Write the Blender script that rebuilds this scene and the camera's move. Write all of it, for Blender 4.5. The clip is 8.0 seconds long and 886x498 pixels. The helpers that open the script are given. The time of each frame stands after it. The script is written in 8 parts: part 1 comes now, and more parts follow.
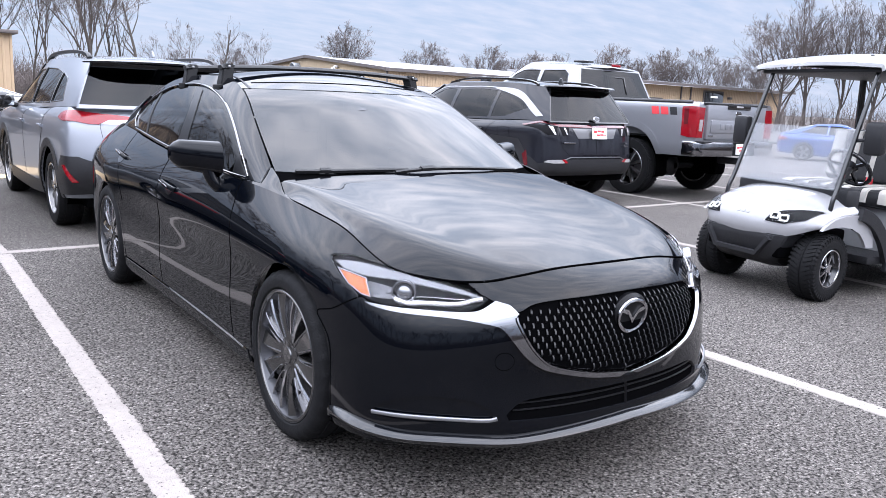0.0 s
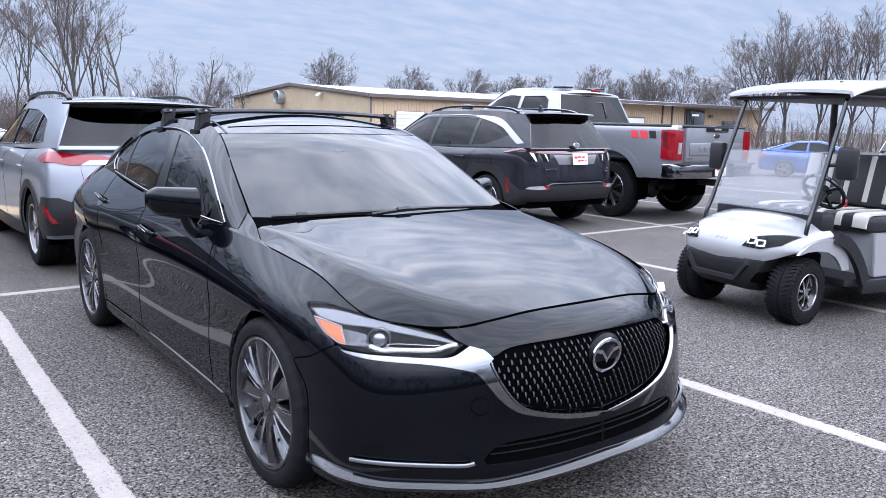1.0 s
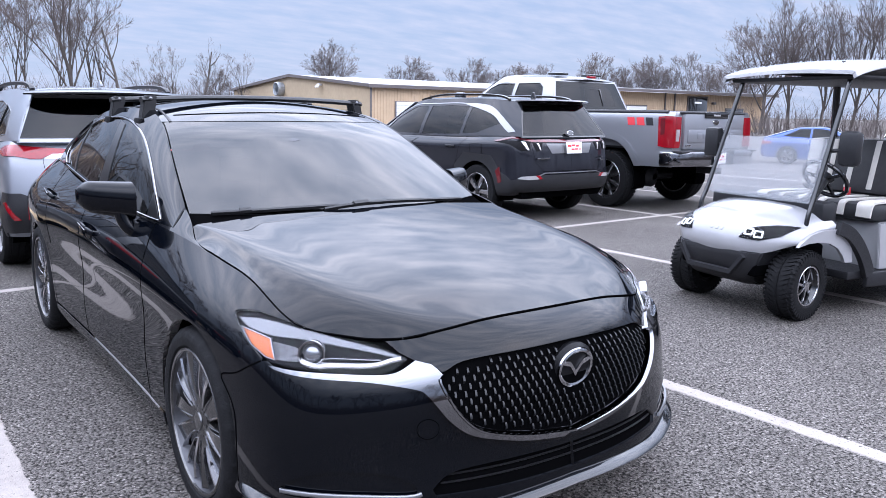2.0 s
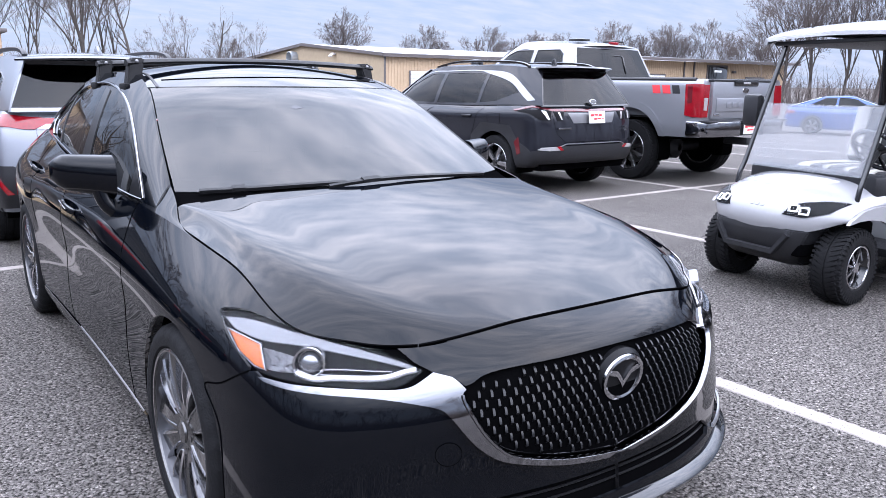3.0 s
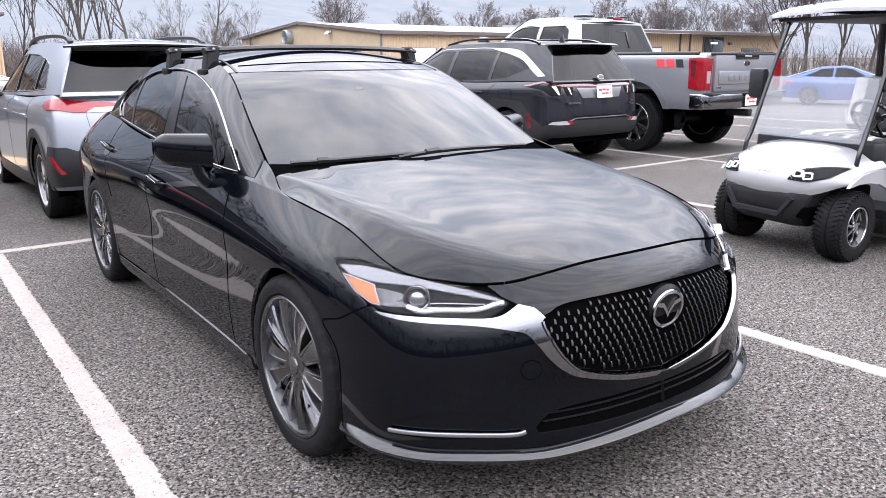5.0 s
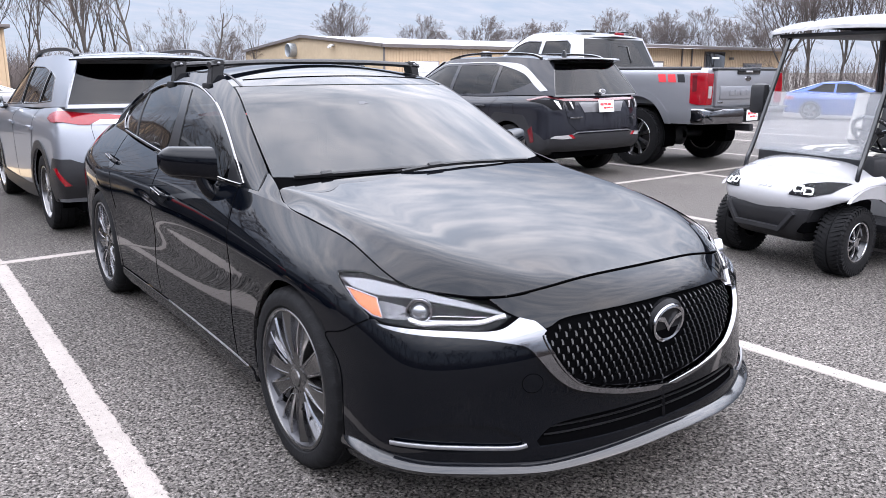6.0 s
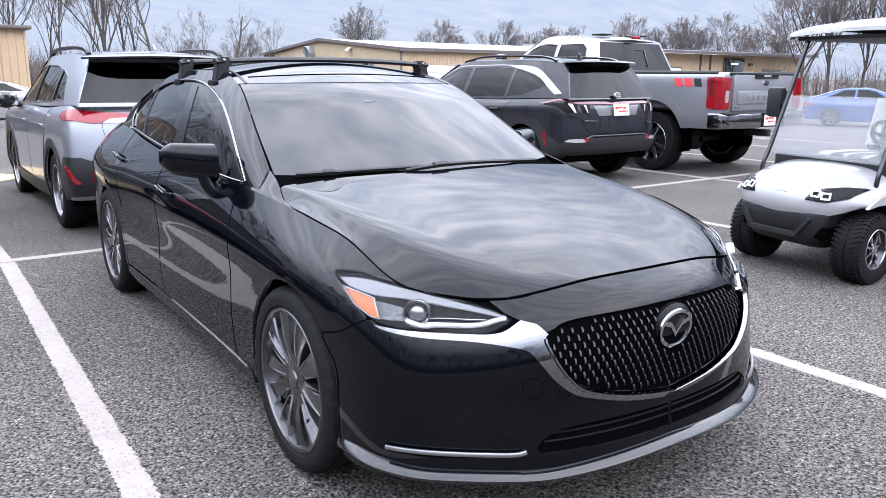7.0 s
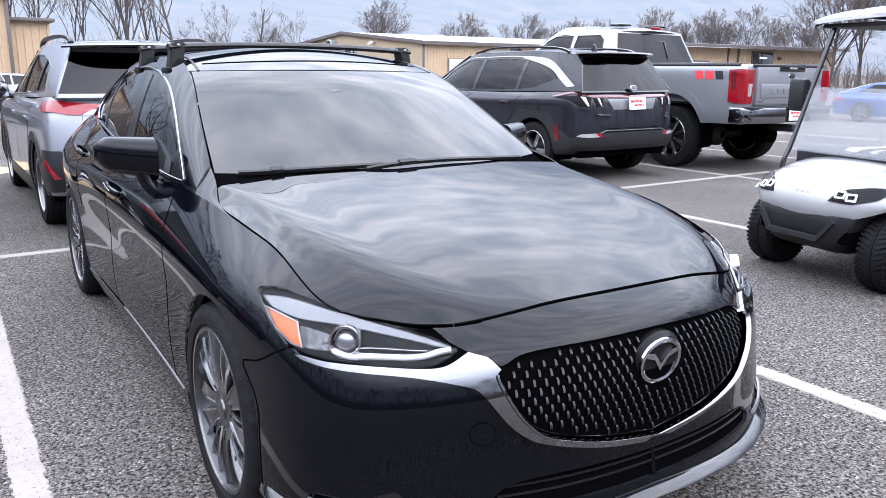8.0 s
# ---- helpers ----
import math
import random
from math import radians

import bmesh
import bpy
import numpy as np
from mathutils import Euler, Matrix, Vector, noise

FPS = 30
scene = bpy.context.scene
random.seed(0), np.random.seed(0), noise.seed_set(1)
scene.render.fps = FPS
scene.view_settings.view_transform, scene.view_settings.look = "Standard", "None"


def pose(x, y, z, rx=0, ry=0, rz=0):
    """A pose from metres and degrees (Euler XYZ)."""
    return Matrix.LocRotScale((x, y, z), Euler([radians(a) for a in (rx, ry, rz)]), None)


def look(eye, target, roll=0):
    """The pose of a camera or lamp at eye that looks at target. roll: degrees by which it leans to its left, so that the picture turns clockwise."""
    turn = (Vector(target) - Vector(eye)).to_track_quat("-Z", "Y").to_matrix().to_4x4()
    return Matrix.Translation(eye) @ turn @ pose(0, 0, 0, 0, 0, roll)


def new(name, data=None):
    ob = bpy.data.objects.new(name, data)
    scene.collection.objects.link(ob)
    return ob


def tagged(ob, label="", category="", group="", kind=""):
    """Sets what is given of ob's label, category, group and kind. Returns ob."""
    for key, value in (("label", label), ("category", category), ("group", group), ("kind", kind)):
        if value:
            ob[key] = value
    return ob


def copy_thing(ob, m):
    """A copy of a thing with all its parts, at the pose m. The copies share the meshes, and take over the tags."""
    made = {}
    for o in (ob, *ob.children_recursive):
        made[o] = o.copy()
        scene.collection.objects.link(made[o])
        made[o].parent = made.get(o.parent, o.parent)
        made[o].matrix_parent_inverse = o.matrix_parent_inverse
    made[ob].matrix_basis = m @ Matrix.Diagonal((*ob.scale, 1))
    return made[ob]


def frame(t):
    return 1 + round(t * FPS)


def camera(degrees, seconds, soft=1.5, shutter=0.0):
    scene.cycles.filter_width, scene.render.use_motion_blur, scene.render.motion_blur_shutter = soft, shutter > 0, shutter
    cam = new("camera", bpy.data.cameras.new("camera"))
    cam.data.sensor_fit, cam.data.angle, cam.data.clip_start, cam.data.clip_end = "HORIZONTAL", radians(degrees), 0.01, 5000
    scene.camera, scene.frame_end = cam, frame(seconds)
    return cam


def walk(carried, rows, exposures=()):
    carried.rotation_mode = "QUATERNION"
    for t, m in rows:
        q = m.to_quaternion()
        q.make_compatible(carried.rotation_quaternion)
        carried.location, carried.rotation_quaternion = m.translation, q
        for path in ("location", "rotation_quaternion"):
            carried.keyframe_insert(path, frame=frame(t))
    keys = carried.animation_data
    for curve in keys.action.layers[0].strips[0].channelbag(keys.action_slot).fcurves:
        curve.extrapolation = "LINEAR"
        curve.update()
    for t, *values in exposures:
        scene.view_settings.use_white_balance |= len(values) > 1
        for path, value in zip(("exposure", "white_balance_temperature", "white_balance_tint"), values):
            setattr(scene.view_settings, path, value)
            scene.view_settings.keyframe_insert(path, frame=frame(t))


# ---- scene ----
cam = camera(59.5, 8.0, soft=0.85)
PATH = [
    (0, (-2.126, -2.673, 1.35), (-0.967, -1.088, 0.968), 2.8),
    (0.5, (-2.152, -2.719, 1.408), (-0.973, -1.14, 1.063), 2.2),
    (1, (-2.097, -2.714, 1.437), (-0.909, -1.137, 1.113), 1.5),
    (1.5, (-1.904, -2.66, 1.423), (-0.712, -1.086, 1.101), 1.1),
    (1.7, (-1.835, -2.634, 1.423), (-0.647, -1.06, 1.093), 1.0),
    (2.8, (-1.576, -2.278, 1.381), (-0.432, -0.689, 0.976), 0.8),
    (3, (-1.534, -2.229, 1.39), (-0.394, -0.641, 0.968), 0.8),
    (3.5, (-1.494, -2.188, 1.354), (-0.366, -0.6, 0.897), 0.5),
    (4, (-1.738, -2.322, 1.372), (-0.613, -0.741, 0.887), 0.1),
    (4.5, (-1.966, -2.406, 1.401), (-0.831, -0.833, 0.912), -0.2),
    (6, (-2.006, -2.449, 1.423), (-0.866, -0.868, 0.976), 0.1),
    (6.5, (-1.988, -2.44, 1.408), (-0.859, -0.848, 0.971), 0.3),
    (7, (-1.931, -2.426, 1.396), (-0.822, -0.82, 0.959), 0.5),
    (7.5, (-1.73, -2.355, 1.402), (-0.636, -0.739, 0.963), 0.7),
    (8, (-1.531, -2.232, 1.368), (-0.474, -0.595, 0.916), 0.6),
]
walk(cam, [(t, look(eye, target, roll)) for t, eye, target, roll in PATH], exposures=[(0, -.1, 5960, 13), (.5, -.23, 5820, 13), (1, -.27, 5680, 13), (1.5, -.29, 5600, 15), (3, -.07, 5740, 15), (3.5, -.05, 5760, 16), (4, 0, 6150, 14), (4.5, -.02, 6350, 14), (6, -.08, 6200, 13), (6.5, -.1, 6050, 12), (8, -.08, 5920, 13)])

# ---------------------------------------------------------------- world and light
world = bpy.data.worlds.new("overcast_sky")
scene.world = world
world.use_nodes = True
SUN_UP, SUN_TURN = 42.0, 150.0
WN, WL = world.node_tree.nodes, world.node_tree.links
bg = WN["Background"]
bg.inputs["Strength"].default_value = 1.0
sky = WN.new("ShaderNodeTexSky")
sky.sky_type, sky.sun_disc = 'NISHITA', False
sky.sun_elevation, sky.sun_rotation = radians(SUN_UP), radians(SUN_TURN)
sky.air_density, sky.dust_density, sky.ozone_density = 1.0, 1.2, 1.0
sky_dim = WN.new("ShaderNodeVectorMath")
sky_dim.operation = 'SCALE'
sky_dim.inputs["Scale"].default_value = 0.13
WL.new(sky.outputs["Color"], sky_dim.inputs[0])
tc = WN.new("ShaderNodeTexCoord")
sep = WN.new("ShaderNodeSeparateXYZ")
WL.new(tc.outputs["Generated"], sep.inputs[0])
# the cloud deck: direction divided by height gives streaks that narrow to the horizon
zup = WN.new("ShaderNodeMath"); zup.operation = 'ADD'; zup.inputs[1].default_value = 0.18
WL.new(sep.outputs["Z"], zup.inputs[0])
dvx = WN.new("ShaderNodeMath"); dvx.operation = 'DIVIDE'
dvy = WN.new("ShaderNodeMath"); dvy.operation = 'DIVIDE'
WL.new(sep.outputs["X"], dvx.inputs[0]); WL.new(zup.outputs[0], dvx.inputs[1])
WL.new(sep.outputs["Y"], dvy.inputs[0]); WL.new(zup.outputs[0], dvy.inputs[1])
deck = WN.new("ShaderNodeCombineXYZ")
WL.new(dvx.outputs[0], deck.inputs[0]); WL.new(dvy.outputs[0], deck.inputs[1])
stretch = WN.new("ShaderNodeMapping")
stretch.inputs["Rotation"].default_value = (0, 0, radians(25))
stretch.inputs["Scale"].default_value = (1.0, 2.1, 1.0)
WL.new(deck.outputs[0], stretch.inputs["Vector"])
clouds = WN.new("ShaderNodeTexNoise")
clouds.inputs["Scale"].default_value, clouds.inputs["Detail"].default_value = 4.4, 8
clouds.inputs["Roughness"].default_value, clouds.inputs["Distortion"].default_value = 0.55, 0.0
WL.new(stretch.outputs[0], clouds.inputs["Vector"])
cover = WN.new("ShaderNodeValToRGB")
cover.color_ramp.elements[0].position, cover.color_ramp.elements[1].position = 0.36, 0.68
cover.color_ramp.elements[0].color, cover.color_ramp.elements[1].color = (0.80, 0.80, 0.80, 1), (0.97, 0.97, 0.97, 1)
WL.new(clouds.outputs["Fac"], cover.inputs[0])
cloud_tone = WN.new("ShaderNodeValToRGB")
cloud_tone.color_ramp.elements[0].position, cloud_tone.color_ramp.elements[1].position = 0.3, 0.72
cloud_tone.color_ramp.elements[0].color, cloud_tone.color_ramp.elements[1].color = (0.66, 0.78, 0.99, 1), (0.82, 0.87, 0.99, 1)
WL.new(clouds.outputs["Fac"], cloud_tone.inputs[0])
sky_mix = WN.new("ShaderNodeMix")
sky_mix.data_type = 'RGBA'
WL.new(cover.outputs[0], sky_mix.inputs[0])
WL.new(sky_dim.outputs[0], sky_mix.inputs[6])
WL.new(cloud_tone.outputs[0], sky_mix.inputs[7])
# an overcast sky is brighter and whiter overhead than at the horizon
rise = WN.new("ShaderNodeMapRange")
rise.interpolation_type = 'SMOOTHSTEP'
rise.inputs[1].default_value, rise.inputs[2].default_value = 0.16, 0.62
WL.new(sep.outputs["Z"], rise.inputs[0])
zenith = WN.new("ShaderNodeMix")
zenith.data_type = 'RGBA'
zenith.clamp_result = False
zenith.inputs[6].default_value, zenith.inputs[7].default_value = (1.0, 0.98, 0.97, 1), (6.2, 5.5, 4.8, 1)
WL.new(rise.outputs[0], zenith.inputs[0])
# broken light in the deck overhead
breaks = WN.new("ShaderNodeMapRange")
breaks.inputs[1].default_value, breaks.inputs[2].default_value, breaks.inputs[3].default_value, breaks.inputs[4].default_value = 0.34, 0.66, 0.88, 1.16
WL.new(clouds.outputs["Fac"], breaks.inputs[0])
lit_deck = WN.new("ShaderNodeVectorMath")
lit_deck.operation = 'SCALE'
lit_deck.inputs[0].default_value = (7.8, 7.04, 6.17)
WL.new(breaks.outputs[0], lit_deck.inputs["Scale"])
WL.new(lit_deck.outputs[0], zenith.inputs[7])
dome = WN.new("ShaderNodeVectorMath")
dome.operation = 'MULTIPLY'
WL.new(sky_mix.outputs[2], dome.inputs[0]); WL.new(zenith.outputs[2], dome.inputs[1])
WL.new(dome.outputs[0], bg.inputs["Color"])

sun = new("sun", bpy.data.lights.new("sun", 'SUN'))
sun.data.energy, sun.data.angle, sun.data.color = 0.15, radians(75), (1.0, 0.96, 0.9)
sun.matrix_world = look((0, 0, 30), Vector((0, 0, 30)) - Vector((math.sin(radians(SUN_TURN)) * math.cos(radians(SUN_UP)), math.cos(radians(SUN_TURN)) * math.cos(radians(SUN_UP)), math.sin(radians(SUN_UP)))))
scene.view_settings.exposure = 0.0

# ---------------------------------------------------------------- materials
def material(name, color, rough=0.5, metal=0.0, coat=0.0, spec=0.5, noise_amount=0.0, noise_scale=20.0, bump=0.0, bump_scale=80.0, rough_var=0.0, transmission=0.0, emit=None, ior=1.5):
    m = bpy.data.materials.new(name)
    m.use_nodes = True
    n, l = m.node_tree.nodes, m.node_tree.links
    b = n["Principled BSDF"]
    b.inputs["Base Color"].default_value = (*color, 1)
    b.inputs["Roughness"].default_value = rough
    b.inputs["Metallic"].default_value = metal
    b.inputs["Coat Weight"].default_value = coat
    b.inputs["Coat Roughness"].default_value = 0.025
    b.inputs["Coat IOR"].default_value = 1.47
    b.inputs["Specular IOR Level"].default_value = spec
    b.inputs["IOR"].default_value = ior
    b.inputs["Transmission Weight"].default_value = transmission
    if emit:
        b.inputs["Emission Color"].default_value, b.inputs["Emission Strength"].default_value = (*emit[0], 1), emit[1]
    if noise_amount or rough_var or bump:
        co = n.new("ShaderNodeTexCoord")
    if noise_amount or rough_var:
        big, fine = n.new("ShaderNodeTexNoise"), n.new("ShaderNodeTexNoise")
        for tex, sc in ((big, noise_scale * 0.12), (fine, noise_scale)):
            tex.inputs["Scale"].default_value, tex.inputs["Detail"].default_value = sc, 4
            l.new(co.outputs["Object"], tex.inputs["Vector"])
        mean = n.new("ShaderNodeMath"); mean.operation = 'ADD'
        l.new(big.outputs["Fac"], mean.inputs[0]); l.new(fine.outputs["Fac"], mean.inputs[1])
        half = n.new("ShaderNodeMath"); half.operation = 'MULTIPLY'; half.inputs[1].default_value = 0.5
        l.new(mean.outputs[0], half.inputs[0])
        if noise_amount:
            ramp = n.new("ShaderNodeMapRange")
            ramp.inputs[1].default_value, ramp.inputs[2].default_value = 0.3, 0.7
            ramp.inputs[3].default_value, ramp.inputs[4].default_value = 1 - noise_amount, 1 + noise_amount
            l.new(half.outputs[0], ramp.inputs[0])
            mul = n.new("ShaderNodeVectorMath"); mul.operation = 'SCALE'
            mul.inputs[0].default_value = color
            l.new(ramp.outputs[0], mul.inputs["Scale"])
            l.new(mul.outputs[0], b.inputs["Base Color"])
        if rough_var:
            rr = n.new("ShaderNodeMapRange")
            rr.inputs[1].default_value, rr.inputs[2].default_value = 0.3, 0.7
            rr.inputs[3].default_value, rr.inputs[4].default_value = max(rough - rough_var, 0.0), rough + rough_var
            l.new(half.outputs[0], rr.inputs[0]); l.new(rr.outputs[0], b.inputs["Roughness"])
    if bump:
        bt = n.new("ShaderNodeTexNoise")
        bt.inputs["Scale"].default_value, bt.inputs["Detail"].default_value = bump_scale, 3
        l.new(co.outputs["Object"], bt.inputs["Vector"])
        bn = n.new("ShaderNodeBump")
        bn.inputs["Strength"].default_value, bn.inputs["Distance"].default_value = bump, 0.01
        l.new(bt.outputs["Fac"], bn.inputs["Height"]); l.new(bn.outputs[0], b.inputs["Normal"])
    return m


def glass_material(name, tint, density, rough=0.0, ior=1.6, edge=1.0):
    """Thin tinted pane: a clear layer that darkens what lies behind, under a mirror gloss."""
    m = bpy.data.materials.new(name)
    m.use_nodes = True
    n, l = m.node_tree.nodes, m.node_tree.links
    n.remove(n["Principled BSDF"])
    clear, gloss, mix, face = n.new("ShaderNodeBsdfTransparent"), n.new("ShaderNodeBsdfGlossy"), n.new("ShaderNodeMixShader"), n.new("ShaderNodeLayerWeight")
    clear.inputs[0].default_value = tuple(1 - density * (1 - c) for c in tint) + (1,)
    gloss.inputs["Roughness"].default_value = rough
    f0 = ((ior - 1) / (ior + 1)) ** 2
    face.inputs[0].default_value = 0.5
    power, curve_ = n.new("ShaderNodeMath"), n.new("ShaderNodeMath")
    power.operation, power.inputs[1].default_value = 'POWER', 5.0
    curve_.operation, curve_.inputs[1].default_value, curve_.inputs[2].default_value = 'MULTIPLY_ADD', edge - f0, f0
    l.new(face.outputs["Facing"], power.inputs[0]); l.new(power.outputs[0], curve_.inputs[0])
    l.new(curve_.outputs[0], mix.inputs[0]); l.new(clear.outputs[0], mix.inputs[1]); l.new(gloss.outputs[0], mix.inputs[2])
    l.new(mix.outputs[0], n["Material Output"].inputs[0])
    return m


M_BLACK = material("black_car_paint", (0.0011, 0.0016, 0.0030), 0.5, 0.0, 1.0, 0.0, 0.15, 900)
M_BLACK.node_tree.nodes["Principled BSDF"].inputs["Coat IOR"].default_value = 1.35
M_BLACK.node_tree.nodes["Principled BSDF"].inputs["Coat Roughness"].default_value = 0.02
M_LIP = material("gloss_black_lip", (0.004, 0.0045, 0.006), 0.2, 0, 1.0, 0.1)
M_LIP.node_tree.nodes["Principled BSDF"].inputs["Coat IOR"].default_value = 1.5
M_DARKPLASTIC = material("black_plastic", (0.016, 0.016, 0.018), 0.45, 0, 0, 0.35, 0.2, 60, 0.15, 400)
M_GLOSSBLACK = material("gloss_black_plastic", (0.008, 0.008, 0.009), 0.12, 0, 0.5)
M_CHROME = material("chrome", (0.27, 0.27, 0.282), 0.07, 1.0, rough_var=0.03, noise_scale=50)
M_RUBBER = material("tyre_rubber", (0.0075, 0.0075, 0.0083), 0.75, 0, 0, 0.18, 0.25, 40, 0.3, 120)
M_RIM_DARK = material("gunmetal_alloy", (0.115, 0.113, 0.112), 0.2, 0.9, 0.3, noise_amount=0.1, noise_scale=30)
M_RIM_BRIGHT = material("machined_alloy", (0.5, 0.5, 0.52), 0.2, 1.0, 0.2, noise_amount=0.06, noise_scale=80)
M_BARREL = material("dark_rim_barrel", (0.07, 0.07, 0.075), 0.35, 0.8, noise_amount=0.15, noise_scale=40)
M_STEEL = material("brake_steel", (0.25, 0.25, 0.26), 0.4, 1.0, noise_amount=0.2, noise_scale=40)
# near-black without gloss: shade of gaps, wheel wells and undersides put into the colour
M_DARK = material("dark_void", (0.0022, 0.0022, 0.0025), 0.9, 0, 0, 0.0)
M_GLASS_DARK = glass_material("privacy_glass", (0.03, 0.035, 0.04), 0.98, ior=1.45)
M_GLASS_WS = glass_material("windscreen_glass", (0.015, 0.016, 0.018), 1.0, ior=1.78)
M_LENS = glass_material("clear_lens", (0.9, 0.9, 0.92), 0.3, ior=1.22, edge=0.5)
M_AMBER = material("amber_lens", (0.42, 0.085, 0.004), 0.2, 0, 0.2, noise_amount=0.15, noise_scale=120)
M_RED = material("red_lens", (0.24, 0.004, 0.010), 0.15, 0, 0.5, noise_amount=0.2, noise_scale=60)
M_REDDARK = material("dark_red_lens", (0.10, 0.006, 0.010), 0.1, 0, 0.8)
M_CLEARLAMP = material("silvery_lamp", (0.50, 0.49, 0.49), 0.2, 0.4, 0.6, noise_amount=0.15, noise_scale=60)
M_SILVER = material("silver_car_paint", (0.22, 0.232, 0.262), 0.34, 0.45, 0.9, noise_amount=0.05, noise_scale=900)
M_GREY = material("grey_car_paint", (0.015, 0.0155, 0.020), 0.5, 0.0, 1.0, 0.0, noise_amount=0.1, noise_scale=900)
M_GREY.node_tree.nodes["Principled BSDF"].inputs["Coat IOR"].default_value = 1.40
M_TRUCK = material("silver_truck_paint", (0.28, 0.285, 0.305), 0.3, 0.5, 0.9, noise_amount=0.05, noise_scale=900)
M_BLUE = material("blue_car_paint", (0.018, 0.065, 0.27), 0.28, 0.3, 0.9, noise_amount=0.06, noise_scale=900)
M_WHITE = material("white_gelcoat", (0.305, 0.302, 0.31), 0.22, 0, 0.6, noise_amount=0.03, noise_scale=30)
M_PLATE = material("white_paper_plate", (0.78, 0.77, 0.76), 0.5, noise_amount=0.04, noise_scale=60)
M_REDPRINT = material("red_print", (0.62, 0.04, 0.05), 0.5)
M_BLADE = material("satin_black_blade", (0.007, 0.007, 0.008), 0.3, 0.0, 0.0, 0.35)
M_LAMPBOWL = material("lamp_bowl", (0.005, 0.005, 0.006), 0.6, 0.0, 0.0, 0.1, noise_amount=0.3, noise_scale=80)
M_LIGHTBAR = material("frosted_light_bar", (0.13, 0.133, 0.145), 0.3, 0.1, 0.4, noise_amount=0.08, noise_scale=90)
M_FACET = material("faceted_reflector", (0.10, 0.10, 0.105), 0.12, 0.9, 0, 0.5, 0.9, 110, 1.0, 70)
M_DARKCHROME = material("satin_chrome", (0.45, 0.45, 0.465), 0.12, 1.0)
M_SHELF = material("black_mirror_plastic", (0.05, 0.05, 0.055), 0.12, 0.5, 0.0, 0.4)
M_LENSGLASS = material("projector_glass", (0.22, 0.225, 0.24), 0.08, 0.7, 1.0)
M_SATIN = material("satin_silver_trim", (0.27, 0.27, 0.28), 0.3, 0.8, 0.2)
M_MIRROR = material("mirror_glass", (0.8, 0.82, 0.82), 0.02, 1.0)
M_LED = material("white_led", (0.9, 0.9, 0.9), 0.3, emit=((1.0, 0.98, 0.95), 0.7))
M_ACRYLIC = glass_material("clear_acrylic", (0.80, 0.82, 0.84), 0.6, 0.04, ior=1.55)
# pale diffuse veil mixed in: the pane's hazy light put into its colour
hazed = M_ACRYLIC.node_tree
veil, veil_mix = hazed.nodes.new("ShaderNodeBsdfDiffuse"), hazed.nodes.new("ShaderNodeMixShader")
veil.inputs[0].default_value, veil_mix.inputs[0].default_value = (0.5, 0.5, 0.52, 1), 0.13
pane_ = hazed.nodes["Material Output"].inputs[0].links[0].from_socket
hazed.links.new(pane_, veil_mix.inputs[1]); hazed.links.new(veil.outputs[0], veil_mix.inputs[2])
hazed.links.new(veil_mix.outputs[0], hazed.nodes["Material Output"].inputs[0])
M_RACK = material("black_rack_plastic", (0.009, 0.009, 0.010), 0.5, 0, 0, 0.3, 0.25, 60, 0.2, 300)
M_VINYL = material("black_vinyl", (0.022, 0.022, 0.024), 0.5, 0, 0, 0.4, 0.2, 30, 0.2, 300)
M_VINYLWHITE = material("off_white_vinyl", (0.55, 0.52, 0.47), 0.5, 0, 0, 0.4, 0.08, 30, 0.2, 300)
M_BLACKFAR = material("black_paint_far", (0.010, 0.010, 0.012), 0.3, 0, 1.0)
M_GALV = material("galvanised_steel", (0.36, 0.38, 0.40), 0.45, 0.6, noise_amount=0.2, noise_scale=6)
M_GLASSFAR = material("dark_window_glass", (0.02, 0.022, 0.025), 0.05, 0, 1.0)
M_GREEN = material("green_plastic", (0.02, 0.30, 0.12), 0.4)
M_PLATEBACK = material("grey_plate_recess", (0.16, 0.16, 0.165), 0.35, 0.4, 0.3)
M_BADGEFIELD = material("badge_black", (0.006, 0.006, 0.007), 0.4, 0, 0, 0.15)
M_CABIN = material("dark_cabin_trim", (0.02, 0.02, 0.022), 0.7, noise_amount=0.2, noise_scale=30)


